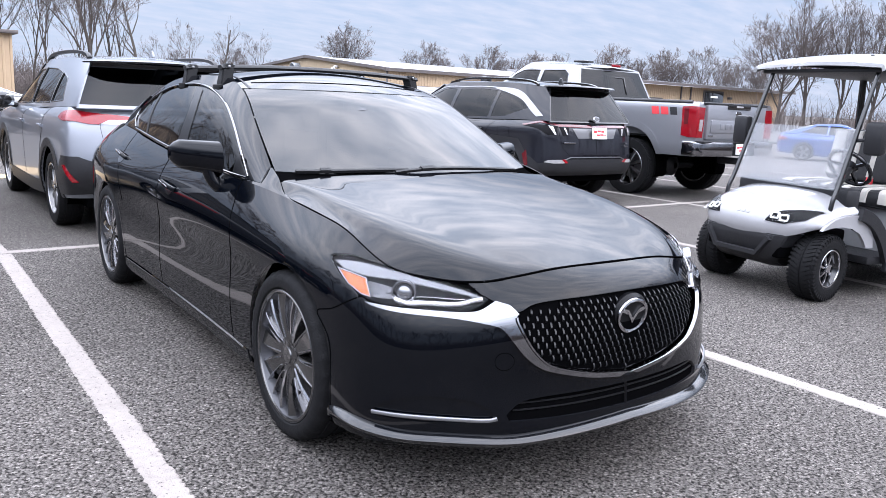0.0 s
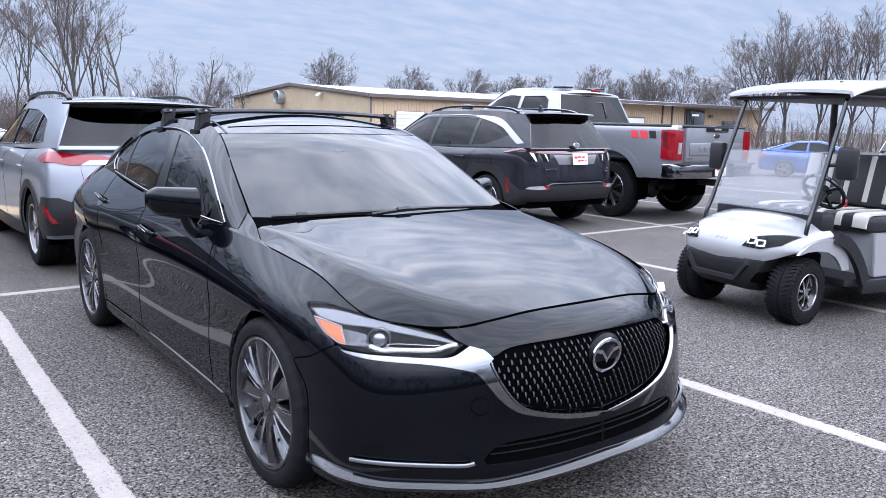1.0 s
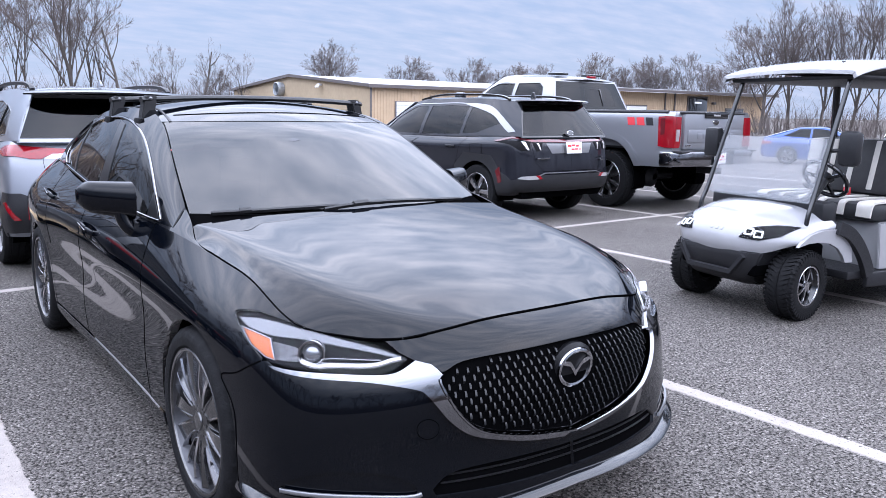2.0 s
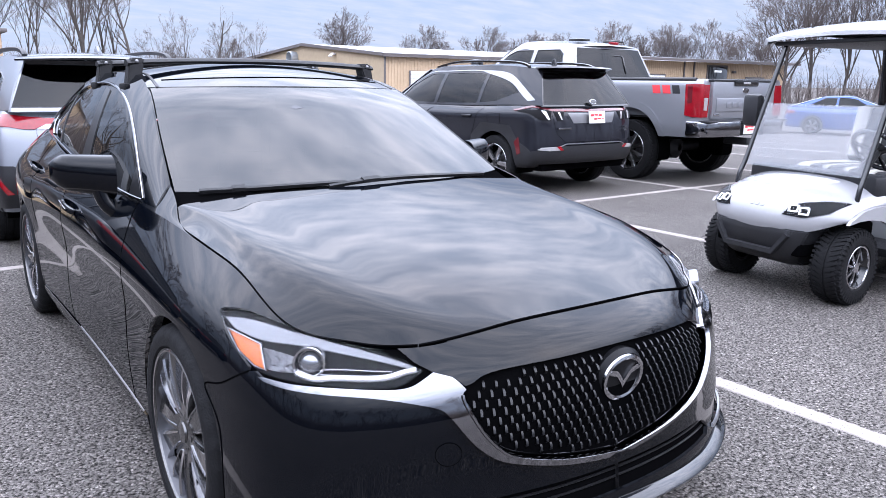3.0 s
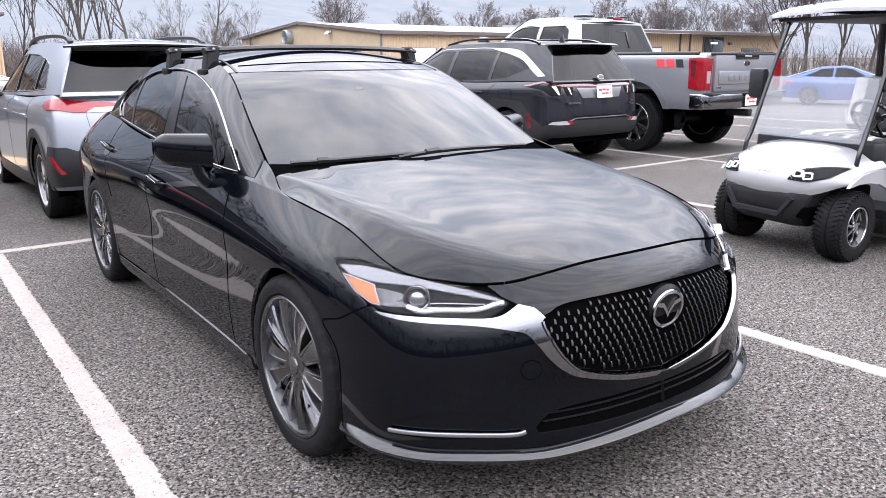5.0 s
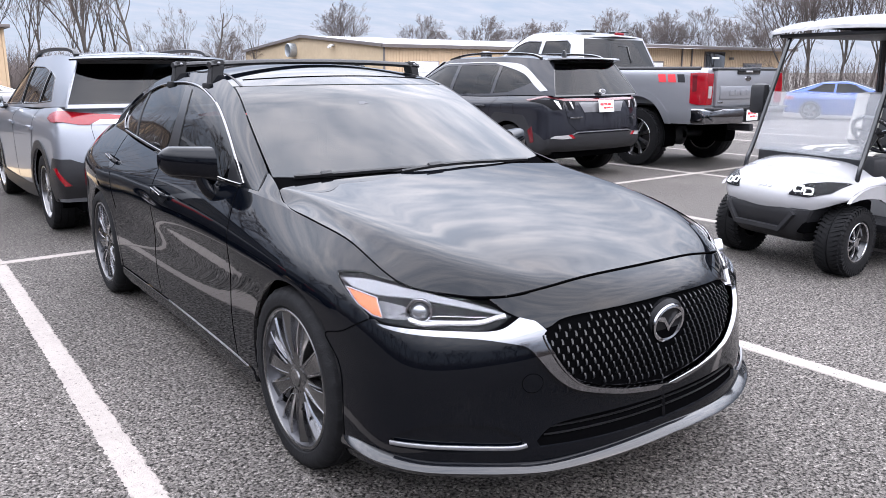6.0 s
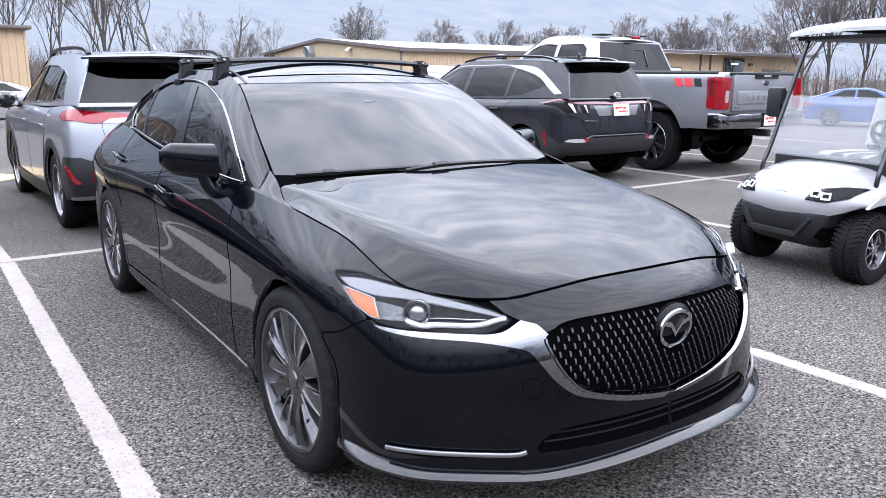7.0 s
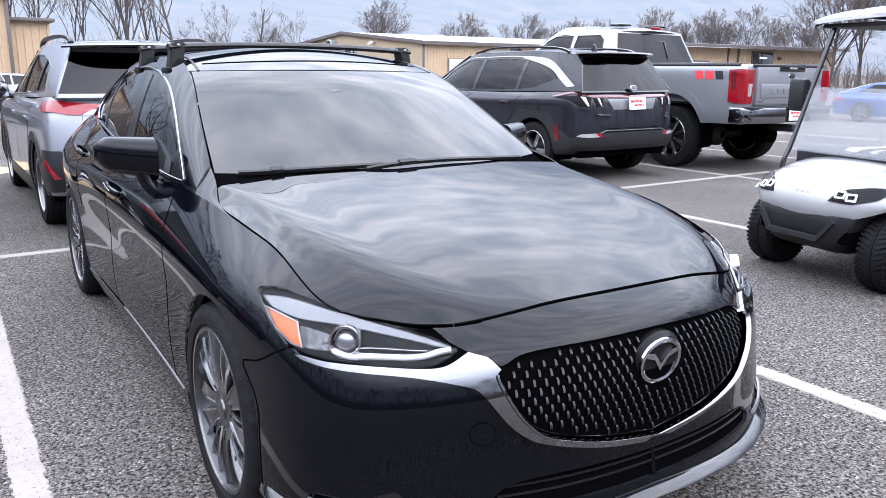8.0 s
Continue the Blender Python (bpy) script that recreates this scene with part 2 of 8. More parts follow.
def asphalt():
    """Worn asphalt: chips of many tones, dark pits between them, broad stains."""
    m = bpy.data.materials.new("worn_asphalt")
    m.use_nodes = True
    n, l = m.node_tree.nodes, m.node_tree.links
    b = n["Principled BSDF"]
    b.inputs["Roughness"].default_value = 0.85
    b.inputs["Specular IOR Level"].default_value = 0.12
    co = n.new("ShaderNodeTexCoord")

    def noise(scale, detail, rough=0.5):
        t = n.new("ShaderNodeTexNoise")
        t.inputs["Scale"].default_value, t.inputs["Detail"].default_value, t.inputs["Roughness"].default_value = scale, detail, rough
        l.new(co.outputs["Object"], t.inputs["Vector"])
        return t.outputs["Fac"]

    def ranged(value, a, b_, c, d):
        r = n.new("ShaderNodeMapRange")
        r.inputs[1].default_value, r.inputs[2].default_value, r.inputs[3].default_value, r.inputs[4].default_value = a, b_, c, d
        l.new(value, r.inputs[0])
        return r.outputs[0]

    def maths(op, a, b_):
        k = n.new("ShaderNodeMath")
        k.operation = op
        l.new(a, k.inputs[0])
        if isinstance(b_, float):
            k.inputs[1].default_value = b_
        else:
            l.new(b_, k.inputs[1])
        return k.outputs[0]
    wobble = n.new("ShaderNodeVectorMath"); wobble.operation = 'MULTIPLY_ADD'
    bend = n.new("ShaderNodeTexNoise"); bend.inputs["Scale"].default_value, bend.inputs["Detail"].default_value = 90, 2
    l.new(co.outputs["Object"], bend.inputs["Vector"])
    l.new(bend.outputs["Color"], wobble.inputs[0]); wobble.inputs[1].default_value = (0.009, 0.009, 0.009)
    l.new(co.outputs["Object"], wobble.inputs[2])
    chips = n.new("ShaderNodeTexVoronoi"); chips.inputs["Scale"].default_value = 74
    small = n.new("ShaderNodeTexVoronoi"); small.inputs["Scale"].default_value = 210
    l.new(wobble.outputs[0], chips.inputs["Vector"]); l.new(wobble.outputs[0], small.inputs["Vector"])
    pick = n.new("ShaderNodeSeparateColor"); l.new(chips.outputs["Color"], pick.inputs[0])
    pick2 = n.new("ShaderNodeSeparateColor"); l.new(small.outputs["Color"], pick2.inputs[0])
    blend = maths('MULTIPLY_ADD', pick.outputs[0], 0.5)
    l.new(maths('MULTIPLY', pick2.outputs[0], 0.5), blend.node.inputs[2])
    tone = n.new("ShaderNodeValToRGB")
    e = tone.color_ramp.elements
    e[0].position, e[0].color = 0.0, (0.092, 0.084, 0.077, 1)
    e[1].position, e[1].color = 1.0, (0.46, 0.42, 0.385, 1)
    tone.color_ramp.elements.new(0.5).color = (0.164, 0.150, 0.139, 1)
    tone.color_ramp.elements.new(0.8).color = (0.258, 0.236, 0.218, 1)
    l.new(blend, tone.inputs[0])
    # pits: deep where two chips part and the binder has worn away; their shade is darkened into the colour
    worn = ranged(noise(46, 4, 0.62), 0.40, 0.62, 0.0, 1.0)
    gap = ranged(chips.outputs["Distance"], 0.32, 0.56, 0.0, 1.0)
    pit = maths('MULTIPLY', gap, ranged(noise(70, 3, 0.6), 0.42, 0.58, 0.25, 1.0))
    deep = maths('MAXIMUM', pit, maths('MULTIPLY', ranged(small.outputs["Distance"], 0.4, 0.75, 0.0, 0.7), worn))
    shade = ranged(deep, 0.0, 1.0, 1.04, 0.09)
    stain = ranged(noise(0.7, 5), 0.3, 0.7, 0.86, 1.14)
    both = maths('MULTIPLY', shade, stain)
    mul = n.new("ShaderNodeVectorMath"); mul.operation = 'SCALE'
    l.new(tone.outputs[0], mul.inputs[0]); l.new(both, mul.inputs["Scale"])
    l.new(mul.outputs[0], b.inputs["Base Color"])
    bn = n.new("ShaderNodeBump"); bn.inputs["Strength"].default_value, bn.inputs["Distance"].default_value = 1.0, 0.006
    bn.invert = True
    l.new(deep, bn.inputs["Height"]); l.new(bn.outputs[0], b.inputs["Normal"])
    return m


def road_paint():
    """White line paint worn through to the asphalt in small pits."""
    m = material("worn_white_road_paint", (0.31, 0.278, 0.255), 0.8, 0, 0, 0.3, 0.16, 30, 0.7, 160)
    n, l = m.node_tree.nodes, m.node_tree.links
    b = n["Principled BSDF"]
    base = b.inputs["Base Color"].links[0].from_socket
    co = n.new("ShaderNodeTexCoord")
    holes = n.new("ShaderNodeTexNoise")
    holes.inputs["Scale"].default_value, holes.inputs["Detail"].default_value, holes.inputs["Roughness"].default_value = 75, 5, 0.62
    l.new(co.outputs["Object"], holes.inputs["Vector"])
    cut = n.new("ShaderNodeMapRange")
    cut.inputs[1].default_value, cut.inputs[2].default_value = 0.61, 0.68
    l.new(holes.outputs["Fac"], cut.inputs[0])
    mix = n.new("ShaderNodeMix"); mix.data_type = 'RGBA'
    l.new(cut.outputs[0], mix.inputs[0]); l.new(base, mix.inputs[6])
    mix.inputs[7].default_value = (0.07, 0.064, 0.06, 1)
    l.new(mix.outputs[2], b.inputs["Base Color"])
    return m


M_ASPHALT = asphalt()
M_LINE = road_paint()
M_TAN = material("tan_metal_siding", (0.52, 0.385, 0.25), 0.5, 0, 0, 0.4, 0.08, 3)
M_TANPLASTER = material("tan_gable_wall", (0.42, 0.33, 0.22), 0.7, 0, 0, 0.3, 0.1, 3)
M_ROOF = material("pale_metal_roof", (0.34, 0.335, 0.34), 0.45, 0.2, 0, 0.4, 0.12, 2)
M_TRIM = material("brown_grey_trim", (0.12, 0.105, 0.10), 0.5, noise_amount=0.15, noise_scale=5)
M_WHITEDOOR = material("white_door_panel", (0.72, 0.72, 0.72), 0.5, noise_amount=0.04, noise_scale=6)
M_BARK = material("grey_bark", (0.075, 0.065, 0.058), 0.9, 0, 0, 0.2, 0.35, 14, 0.5, 30)
M_SAND = material("sandy_dirt", (0.42, 0.31, 0.18), 0.95, 0, 0, 0.2, 0.25, 12, 0.6, 60)
M_TWIG = material("bare_twigs", (0.135, 0.115, 0.107), 0.95, 0, 0, 0.1, 0.3, 2)

# ---------------------------------------------------------------- toolkit
def part(name, bm, mat, parent, label="", smooth=True):
    me = bpy.data.meshes.new(name)
    if smooth:
        for f in bm.faces:
            f.smooth = True
    bm.to_mesh(me)
    bm.free()
    for m in (mat if isinstance(mat, (list, tuple)) else [mat]):
        me.materials.append(m)
    ob = new(name, me)
    if parent is not None:
        ob.parent = parent
    if label:
        ob["label"] = label
    if smooth:
        me.set_sharp_from_angle(angle=radians(38))
    return ob


def thing(name, m, label, category, group="", kind=""):
    ob = new(name)
    ob.matrix_world = m
    ob.empty_display_size = 0.2
    return tagged(ob, label, category, group, kind)


def box(bm, x0, x1, y0, y1, z0, z1, bevel=0.0, m=None):
    vs = [bm.verts.new((x, y, z)) for x in (x0, x1) for y in (y0, y1) for z in (z0, z1)]
    fs = [bm.faces.new([vs[i] for i in q]) for q in ((0, 1, 3, 2), (4, 6, 7, 5), (0, 4, 5, 1), (2, 3, 7, 6), (0, 2, 6, 4), (1, 5, 7, 3))]
    if bevel:
        es = {e for f in fs for e in f.edges}
        r = bmesh.ops.bevel(bm, geom=list(es), offset=bevel, segments=2, affect='EDGES', profile=0.5)
        vs = list({v for f in r["faces"] for v in f.verts} | {v for v in vs if v.is_valid})
    if m is not None:
        bmesh.ops.transform(bm, matrix=m, verts=vs)
    return vs


def lathe(bm, profile, axis='x', segs=48, m=None, caps=False):
    """profile: (along, radius) pairs, turned round the axis."""
    rings = []
    for a, r in profile:
        ring = []
        for i in range(segs):
            c, s = math.cos(2 * math.pi * i / segs) * r, math.sin(2 * math.pi * i / segs) * r
            p = {'x': (a, c, s), 'y': (c, a, s), 'z': (c, s, a)}[axis]
            ring.append(bm.verts.new(m @ Vector(p) if m is not None else p))
        rings.append(ring)
    for r0, r1 in zip(rings, rings[1:]):
        for i in range(segs):
            bm.faces.new((r0[i], r0[(i + 1) % segs], r1[(i + 1) % segs], r1[i]))
    if caps:
        bm.faces.new(rings[0][::-1]); bm.faces.new(rings[-1])
    bmesh.ops.recalc_face_normals(bm, faces=bm.faces)


def tube(bm, pts, r, segs=8, closed=False, r2=None):
    """A round bar along points; r2: radius at the far end."""
    pts = [Vector(p) for p in pts]
    n = len(pts)
    rings, up = [], None
    for i, p in enumerate(pts):
        a = pts[(i - 1) % n] if closed or i else p
        b = pts[(i + 1) % n] if closed or i < n - 1 else p
        d = (b - a).normalized()
        if up is None:
            up = d.orthogonal().normalized()
        up = (up - d * up.dot(d)).normalized()
        side = d.cross(up)
        rad = r if r2 is None else r + (r2 - r) * i / (n - 1)
        rings.append([bm.verts.new(p + (up * math.cos(2 * math.pi * k / segs) + side * math.sin(2 * math.pi * k / segs)) * rad) for k in range(segs)])
    pairs = list(zip(rings, rings[1:])) + ([(rings[-1], rings[0])] if closed else [])
    for r0, r1 in pairs:
        for k in range(segs):
            bm.faces.new((r0[k], r0[(k + 1) % segs], r1[(k + 1) % segs], r1[k]))
    if not closed:
        bm.faces.new(rings[0][::-1]); bm.faces.new(rings[-1])


def sweep(bm, pts, normals, profile, closed=False):
    """Carry a closed cross-section (across, out) along points; out follows the normals."""
    n = len(pts)
    rings = []
    for i in range(n):
        p, nn = Vector(pts[i]), Vector(normals[i])
        a = Vector(pts[(i - 1) % n]) if closed or i else p
        b = Vector(pts[(i + 1) % n]) if closed or i < n - 1 else p
        d = (b - a).normalized()
        nn = (nn - d * nn.dot(d)).normalized()
        side = d.cross(nn)
        prof = profile(i / (n - 1)) if callable(profile) else profile
        rings.append([bm.verts.new(p + side * s + nn * o) for s, o in prof])
    k = len(rings[0])
    pairs = list(zip(rings, rings[1:])) + ([(rings[-1], rings[0])] if closed else [])
    for r0, r1 in pairs:
        for j in range(k):
            bm.faces.new((r0[j], r0[(j + 1) % k], r1[(j + 1) % k], r1[j]))
    if not closed:
        bm.faces.new(rings[0][::-1]); bm.faces.new(rings[-1])
    bmesh.ops.recalc_face_normals(bm, faces=bm.faces)


def cardinal(n, x):
    """Weights of n knots (0..n-1) for a natural cubic spline at x."""
    A, B = np.eye(n), np.zeros((n, n))
    for i in range(1, n - 1):
        A[i, i - 1:i + 2] = (1, 4, 1)
        B[i, i - 1:i + 2] = (6, -12, 6)
    M = np.linalg.solve(A, B)
    x = np.clip(np.asarray(x, float), 0, n - 1)
    i = np.minimum(x.astype(int), n - 2)
    f = (x - i)[:, None]
    I = np.eye(n)
    return (1 - f) * I[i] + f * I[i + 1] + ((1 - f) ** 3 - (1 - f)) / 6 * M[i] + (f ** 3 - f) / 6 * M[i + 1]


def curve(pts, n=24, closed=False):
    """A smooth curve through points."""
    P = np.array(pts, float)
    if closed:
        k = len(P)
        P = np.vstack([P] * 3)
        return cardinal(len(P), np.linspace(k, 2 * k, n, endpoint=False)) @ P
    return cardinal(len(P), np.linspace(0, len(P) - 1, n)) @ P


def poly(*legs):
    """Joins legs (lists of points) into one outline, without doubled points."""
    out = []
    for leg in legs:
        for p in np.atleast_2d(np.array(leg, float)):
            if not out or np.linalg.norm(p - out[-1]) > 1e-4:
                out.append(p)
    return np.array(out)


class Sheet:
    """A smooth surface through rails of points, all rails with as many knots. Around=True mirrors the knots at x = 0 to both ends."""
    def __init__(self, rails, mirror_start=False, mirror_end=False, flip=False):
        P = np.array(rails, float)
        self.lo = 0
        if mirror_start:
            Q = P[:, 1:4][:, ::-1] * np.array([-1, 1, 1])
            P = np.concatenate([Q, P], 1)
            self.lo = Q.shape[1]
        if mirror_end:
            P = np.concatenate([P, P[:, -4:-1][:, ::-1] * np.array([-1, 1, 1])], 1)
        self.P, self.K, self.N, self.flip = P, P.shape[0], P.shape[1], flip
        self.U = np.array(rails).shape[1] - 1
        gu, gv = np.meshgrid(np.linspace(0, self.U, 320), np.linspace(0, self.K - 1, 90), indexing="ij")
        self.table = np.stack([gu.ravel(), gv.ravel()], 1)
        self.places = self.at(self.table)
        mid = self.at(np.stack([np.linspace(0, self.U, 60), np.full(60, (self.K - 1) / 2)], 1))
        self.su = np.linalg.norm(np.diff(mid, axis=0), axis=1).sum() / self.U
        across = self.at(np.stack([np.full(40, self.U / 2), np.linspace(0, self.K - 1, 40)], 1))
        self.sv = np.linalg.norm(np.diff(across, axis=0), axis=1).sum() / (self.K - 1)

    def at(self, uv):
        uv = np.atleast_2d(np.asarray(uv, float))
        return np.einsum("mi,mk,kic->mc", cardinal(self.N, uv[:, 0] + self.lo), cardinal(self.K, uv[:, 1]), self.P)

    def normal(self, uv):
        uv = np.atleast_2d(np.asarray(uv, float))
        e = 0.02
        hi_u, lo_u, hi_v, lo_v = uv.copy(), uv.copy(), uv.copy(), uv.copy()
        top = self.N - 1 - self.lo
        hi_u[:, 0] = np.minimum(uv[:, 0] + e, top); lo_u[:, 0] = np.maximum(uv[:, 0] - e, -self.lo)
        hi_v[:, 1] = np.minimum(uv[:, 1] + e, self.K - 1); lo_v[:, 1] = np.maximum(uv[:, 1] - e, 0)
        c = np.cross(self.at(hi_u) - self.at(lo_u), self.at(hi_v) - self.at(lo_v))
        c /= np.linalg.norm(c, axis=1)[:, None] + 1e-12
        return -c if self.flip else c

    def find(self, pts, axis=None):
        """The surface's parameters nearest to points; axis: the axis to look along."""
        out = []
        w = np.ones(3)
        if axis is not None:
            w[axis] = 0.02
        for p in np.atleast_2d(np.asarray(pts, float)):
            i = np.argmin((((self.places - p) * w) ** 2).sum(1))
            uv = self.table[i].copy()
            for _ in range(4):
                e = 1e-3
                q = self.at([uv, uv + (e, 0), uv + (0, e)])
                J = np.stack([(q[1] - q[0]) / e, (q[2] - q[0]) / e], 1) * w[:, None]
                r = (p - q[0]) * w
                d = np.linalg.lstsq(J, r, rcond=None)[0]
                uv = np.clip(uv + np.clip(d, -0.3, 0.3), (0, 0), (self.U, self.K - 1))
            out.append(uv)
        return np.array(out)


def inside(P, ring):
    """Which points lie inside a closed ring."""
    x, y = P[:, 0][:, None], P[:, 1][:, None]
    a, b = ring, np.roll(ring, -1, 0)
    cond = ((a[:, 1] > y) != (b[:, 1] > y)) & (x < (b[:, 0] - a[:, 0]) * (y - a[:, 1]) / (b[:, 1] - a[:, 1] + 1e-15) + a[:, 0])
    return cond.sum(1) % 2 == 1


def densify(ring, step):
    out = []
    for a, b in zip(ring, np.roll(ring, -1, 0)):
        k = max(1, int(np.ceil(np.linalg.norm(b - a) / step)))
        out += [a + (b - a) * j / k for j in range(k)]
    return np.array(out)


from mathutils.geometry import delaunay_2d_cdt


def panel(name, sheet, outline, mat, parent, label="", holes=(), step=0.03, lift=0.0, depth=0.012, sides=(1,), axis=None, uv=False):
    """A panel cut out of a sheet: its outline and holes are given in space (or as parameters), its edges are turned inwards. sides: 1, and -1 for the mirror image, in one mesh."""
    scale = np.array([sheet.su, sheet.sv])
    rings = [densify((np.asarray(r) if uv else sheet.find(r, axis)) * scale, step * 0.7) for r in (outline, *holes)]
    lo, hi = rings[0].min(0), rings[0].max(0)
    gx, gy = np.meshgrid(np.arange(lo[0] + step / 2, hi[0], step), np.arange(lo[1] + step / 2, hi[1], step))
    grid = np.stack([gx.ravel(), gy.ravel()], 1)
    ok = inside(grid, rings[0])
    for h in rings[1:]:
        ok &= ~inside(grid, h)
    edge = np.concatenate(rings)
    grid = grid[ok]
    if len(grid):
        near = np.concatenate([((grid[i:i + 400, None] - edge[None]) ** 2).sum(2).min(1) for i in range(0, len(grid), 400)])
        grid = grid[near > (0.45 * step) ** 2]
    V = np.concatenate([edge, grid])
    E, base = [], 0
    for r in rings:
        E += [(base + i, base + (i + 1) % len(r)) for i in range(len(r))]
        base += len(r)
    vs, es, fs, *_ = delaunay_2d_cdt([Vector(p) for p in V], E, [], 0, 1e-7)
    V = np.array([tuple(p) for p in vs])
    F = np.array([f[:] for f in fs if len(f) == 3])
    cen = V[F].mean(1)
    ok = inside(cen, rings[0])
    for h in rings[1:]:
        ok &= ~inside(cen, h)
    F = F[ok]
    par = V / scale
    X, Nn = sheet.at(par), sheet.normal(par)
    X = X + Nn * lift
    count = {}
    for f in F:
        for a, b in ((f[0], f[1]), (f[1], f[2]), (f[2], f[0])):
            count[(a, b)] = 1
    rim = [(a, b) for (a, b) in count if (b, a) not in count]
    made = None
    for sgn in sides:
        S = np.array([sgn, 1, 1])
        verts, norms, faces = list(X * S), list(Nn * S), []
        crs = np.cross(X[F[:, 1]] - X[F[:, 0]], X[F[:, 2]] - X[F[:, 0]])
        same = (crs * Nn[F[:, 0]]).sum() > 0
        keep = same == (sgn > 0)
        for f in F:
            faces.append(tuple(int(i) for i in (f if keep else f[::-1])))
        if depth:
            top = len(verts)
            ids = sorted({i for e in rim for i in e})
            pos = {v: top + 2 * j for j, v in enumerate(ids)}
            for v in ids:
                verts += [X[v] * S, (X[v] - Nn[v] * depth) * S]
                norms += [Nn[v] * S] * 2
            for a, b in rim:
                q = (pos[b], pos[a], pos[a] + 1, pos[b] + 1)
                faces.append(q if keep else q[::-1])
        me = bpy.data.meshes.new(name)
        me.from_pydata([tuple(v) for v in verts], [], faces)
        me.materials.append(mat)
        me.polygons.foreach_set("use_smooth", np.ones(len(me.polygons), bool))
        me.validate()
        me.normals_split_custom_set_from_vertices([tuple(v) for v in norms])
        me.update()
        made = new(name, me)
        made.parent = parent
        if label:
            made["label"] = label
    return made


def band(name, sheet, pts, mat, parent, width, height, label="", sides=(1,), axis=None, closed=False, profile=None, lift=0.0):
    """A raised strip that follows points on a sheet."""
    par = sheet.find(pts, axis)
    X, Nn = sheet.at(par), sheet.normal(par)
    w, h = width / 2, height
    prof = profile or [(-w, -0.004), (-w, h * 0.5), (-w * 0.5, h), (w * 0.5, h), (w, h * 0.5), (w, -0.004)]
    made = None
    for sgn in sides:
        bm = bmesh.new()
        S = np.array([sgn, 1, 1])
        sweep(bm, (X + Nn * lift) * S, Nn * S, prof, closed)
        made = part(name, bm, mat, parent, label)
    return made


def shrink(ring, d):
    """A ring moved inwards by d."""
    area = 0.5 * np.sum(ring[:, 0] * np.roll(ring[:, 1], -1) - np.roll(ring[:, 0], -1) * ring[:, 1])
    t = np.roll(ring, -1, 0) - np.roll(ring, 1, 0)
    t /= np.linalg.norm(t, axis=1)[:, None] + 1e-12
    n = np.stack([-t[:, 1], t[:, 0]], 1) * (1 if area > 0 else -1)
    return ring + n * d


def leaf(name, sheet, outline, mat, parent, label="", sides=(1,), axis=None, lift=0.003, gap=0.006, step=0.05, holes=()):
    """A door, lid or flap set into a sheet, with a dark gap round it."""
    sc = np.array([sheet.su, sheet.sv])
    ring = densify(sheet.find(outline, axis) * sc, 0.05)
    panel(name + "_gap", sheet, shrink(ring, -gap * 0.5) / sc, M_DARK, parent, step=step * 2, lift=0.0012, depth=0, sides=sides, uv=True, holes=[sheet.find(h, axis) for h in holes])
    return panel(name, sheet, shrink(ring, gap * 0.5) / sc, mat, parent, label, step=step, lift=lift, depth=0.004, sides=sides, uv=True, holes=[sheet.find(h, axis) for h in holes])

# ---------------------------------------------------------------- ground and markings
def fall(x, y):
    """The car park falls gently away beyond the nearest bays."""
    f = min(max((math.hypot(x, y) - 12) / 22, 0), 1)
    return -0.36 * f * f * (3 - 2 * f)


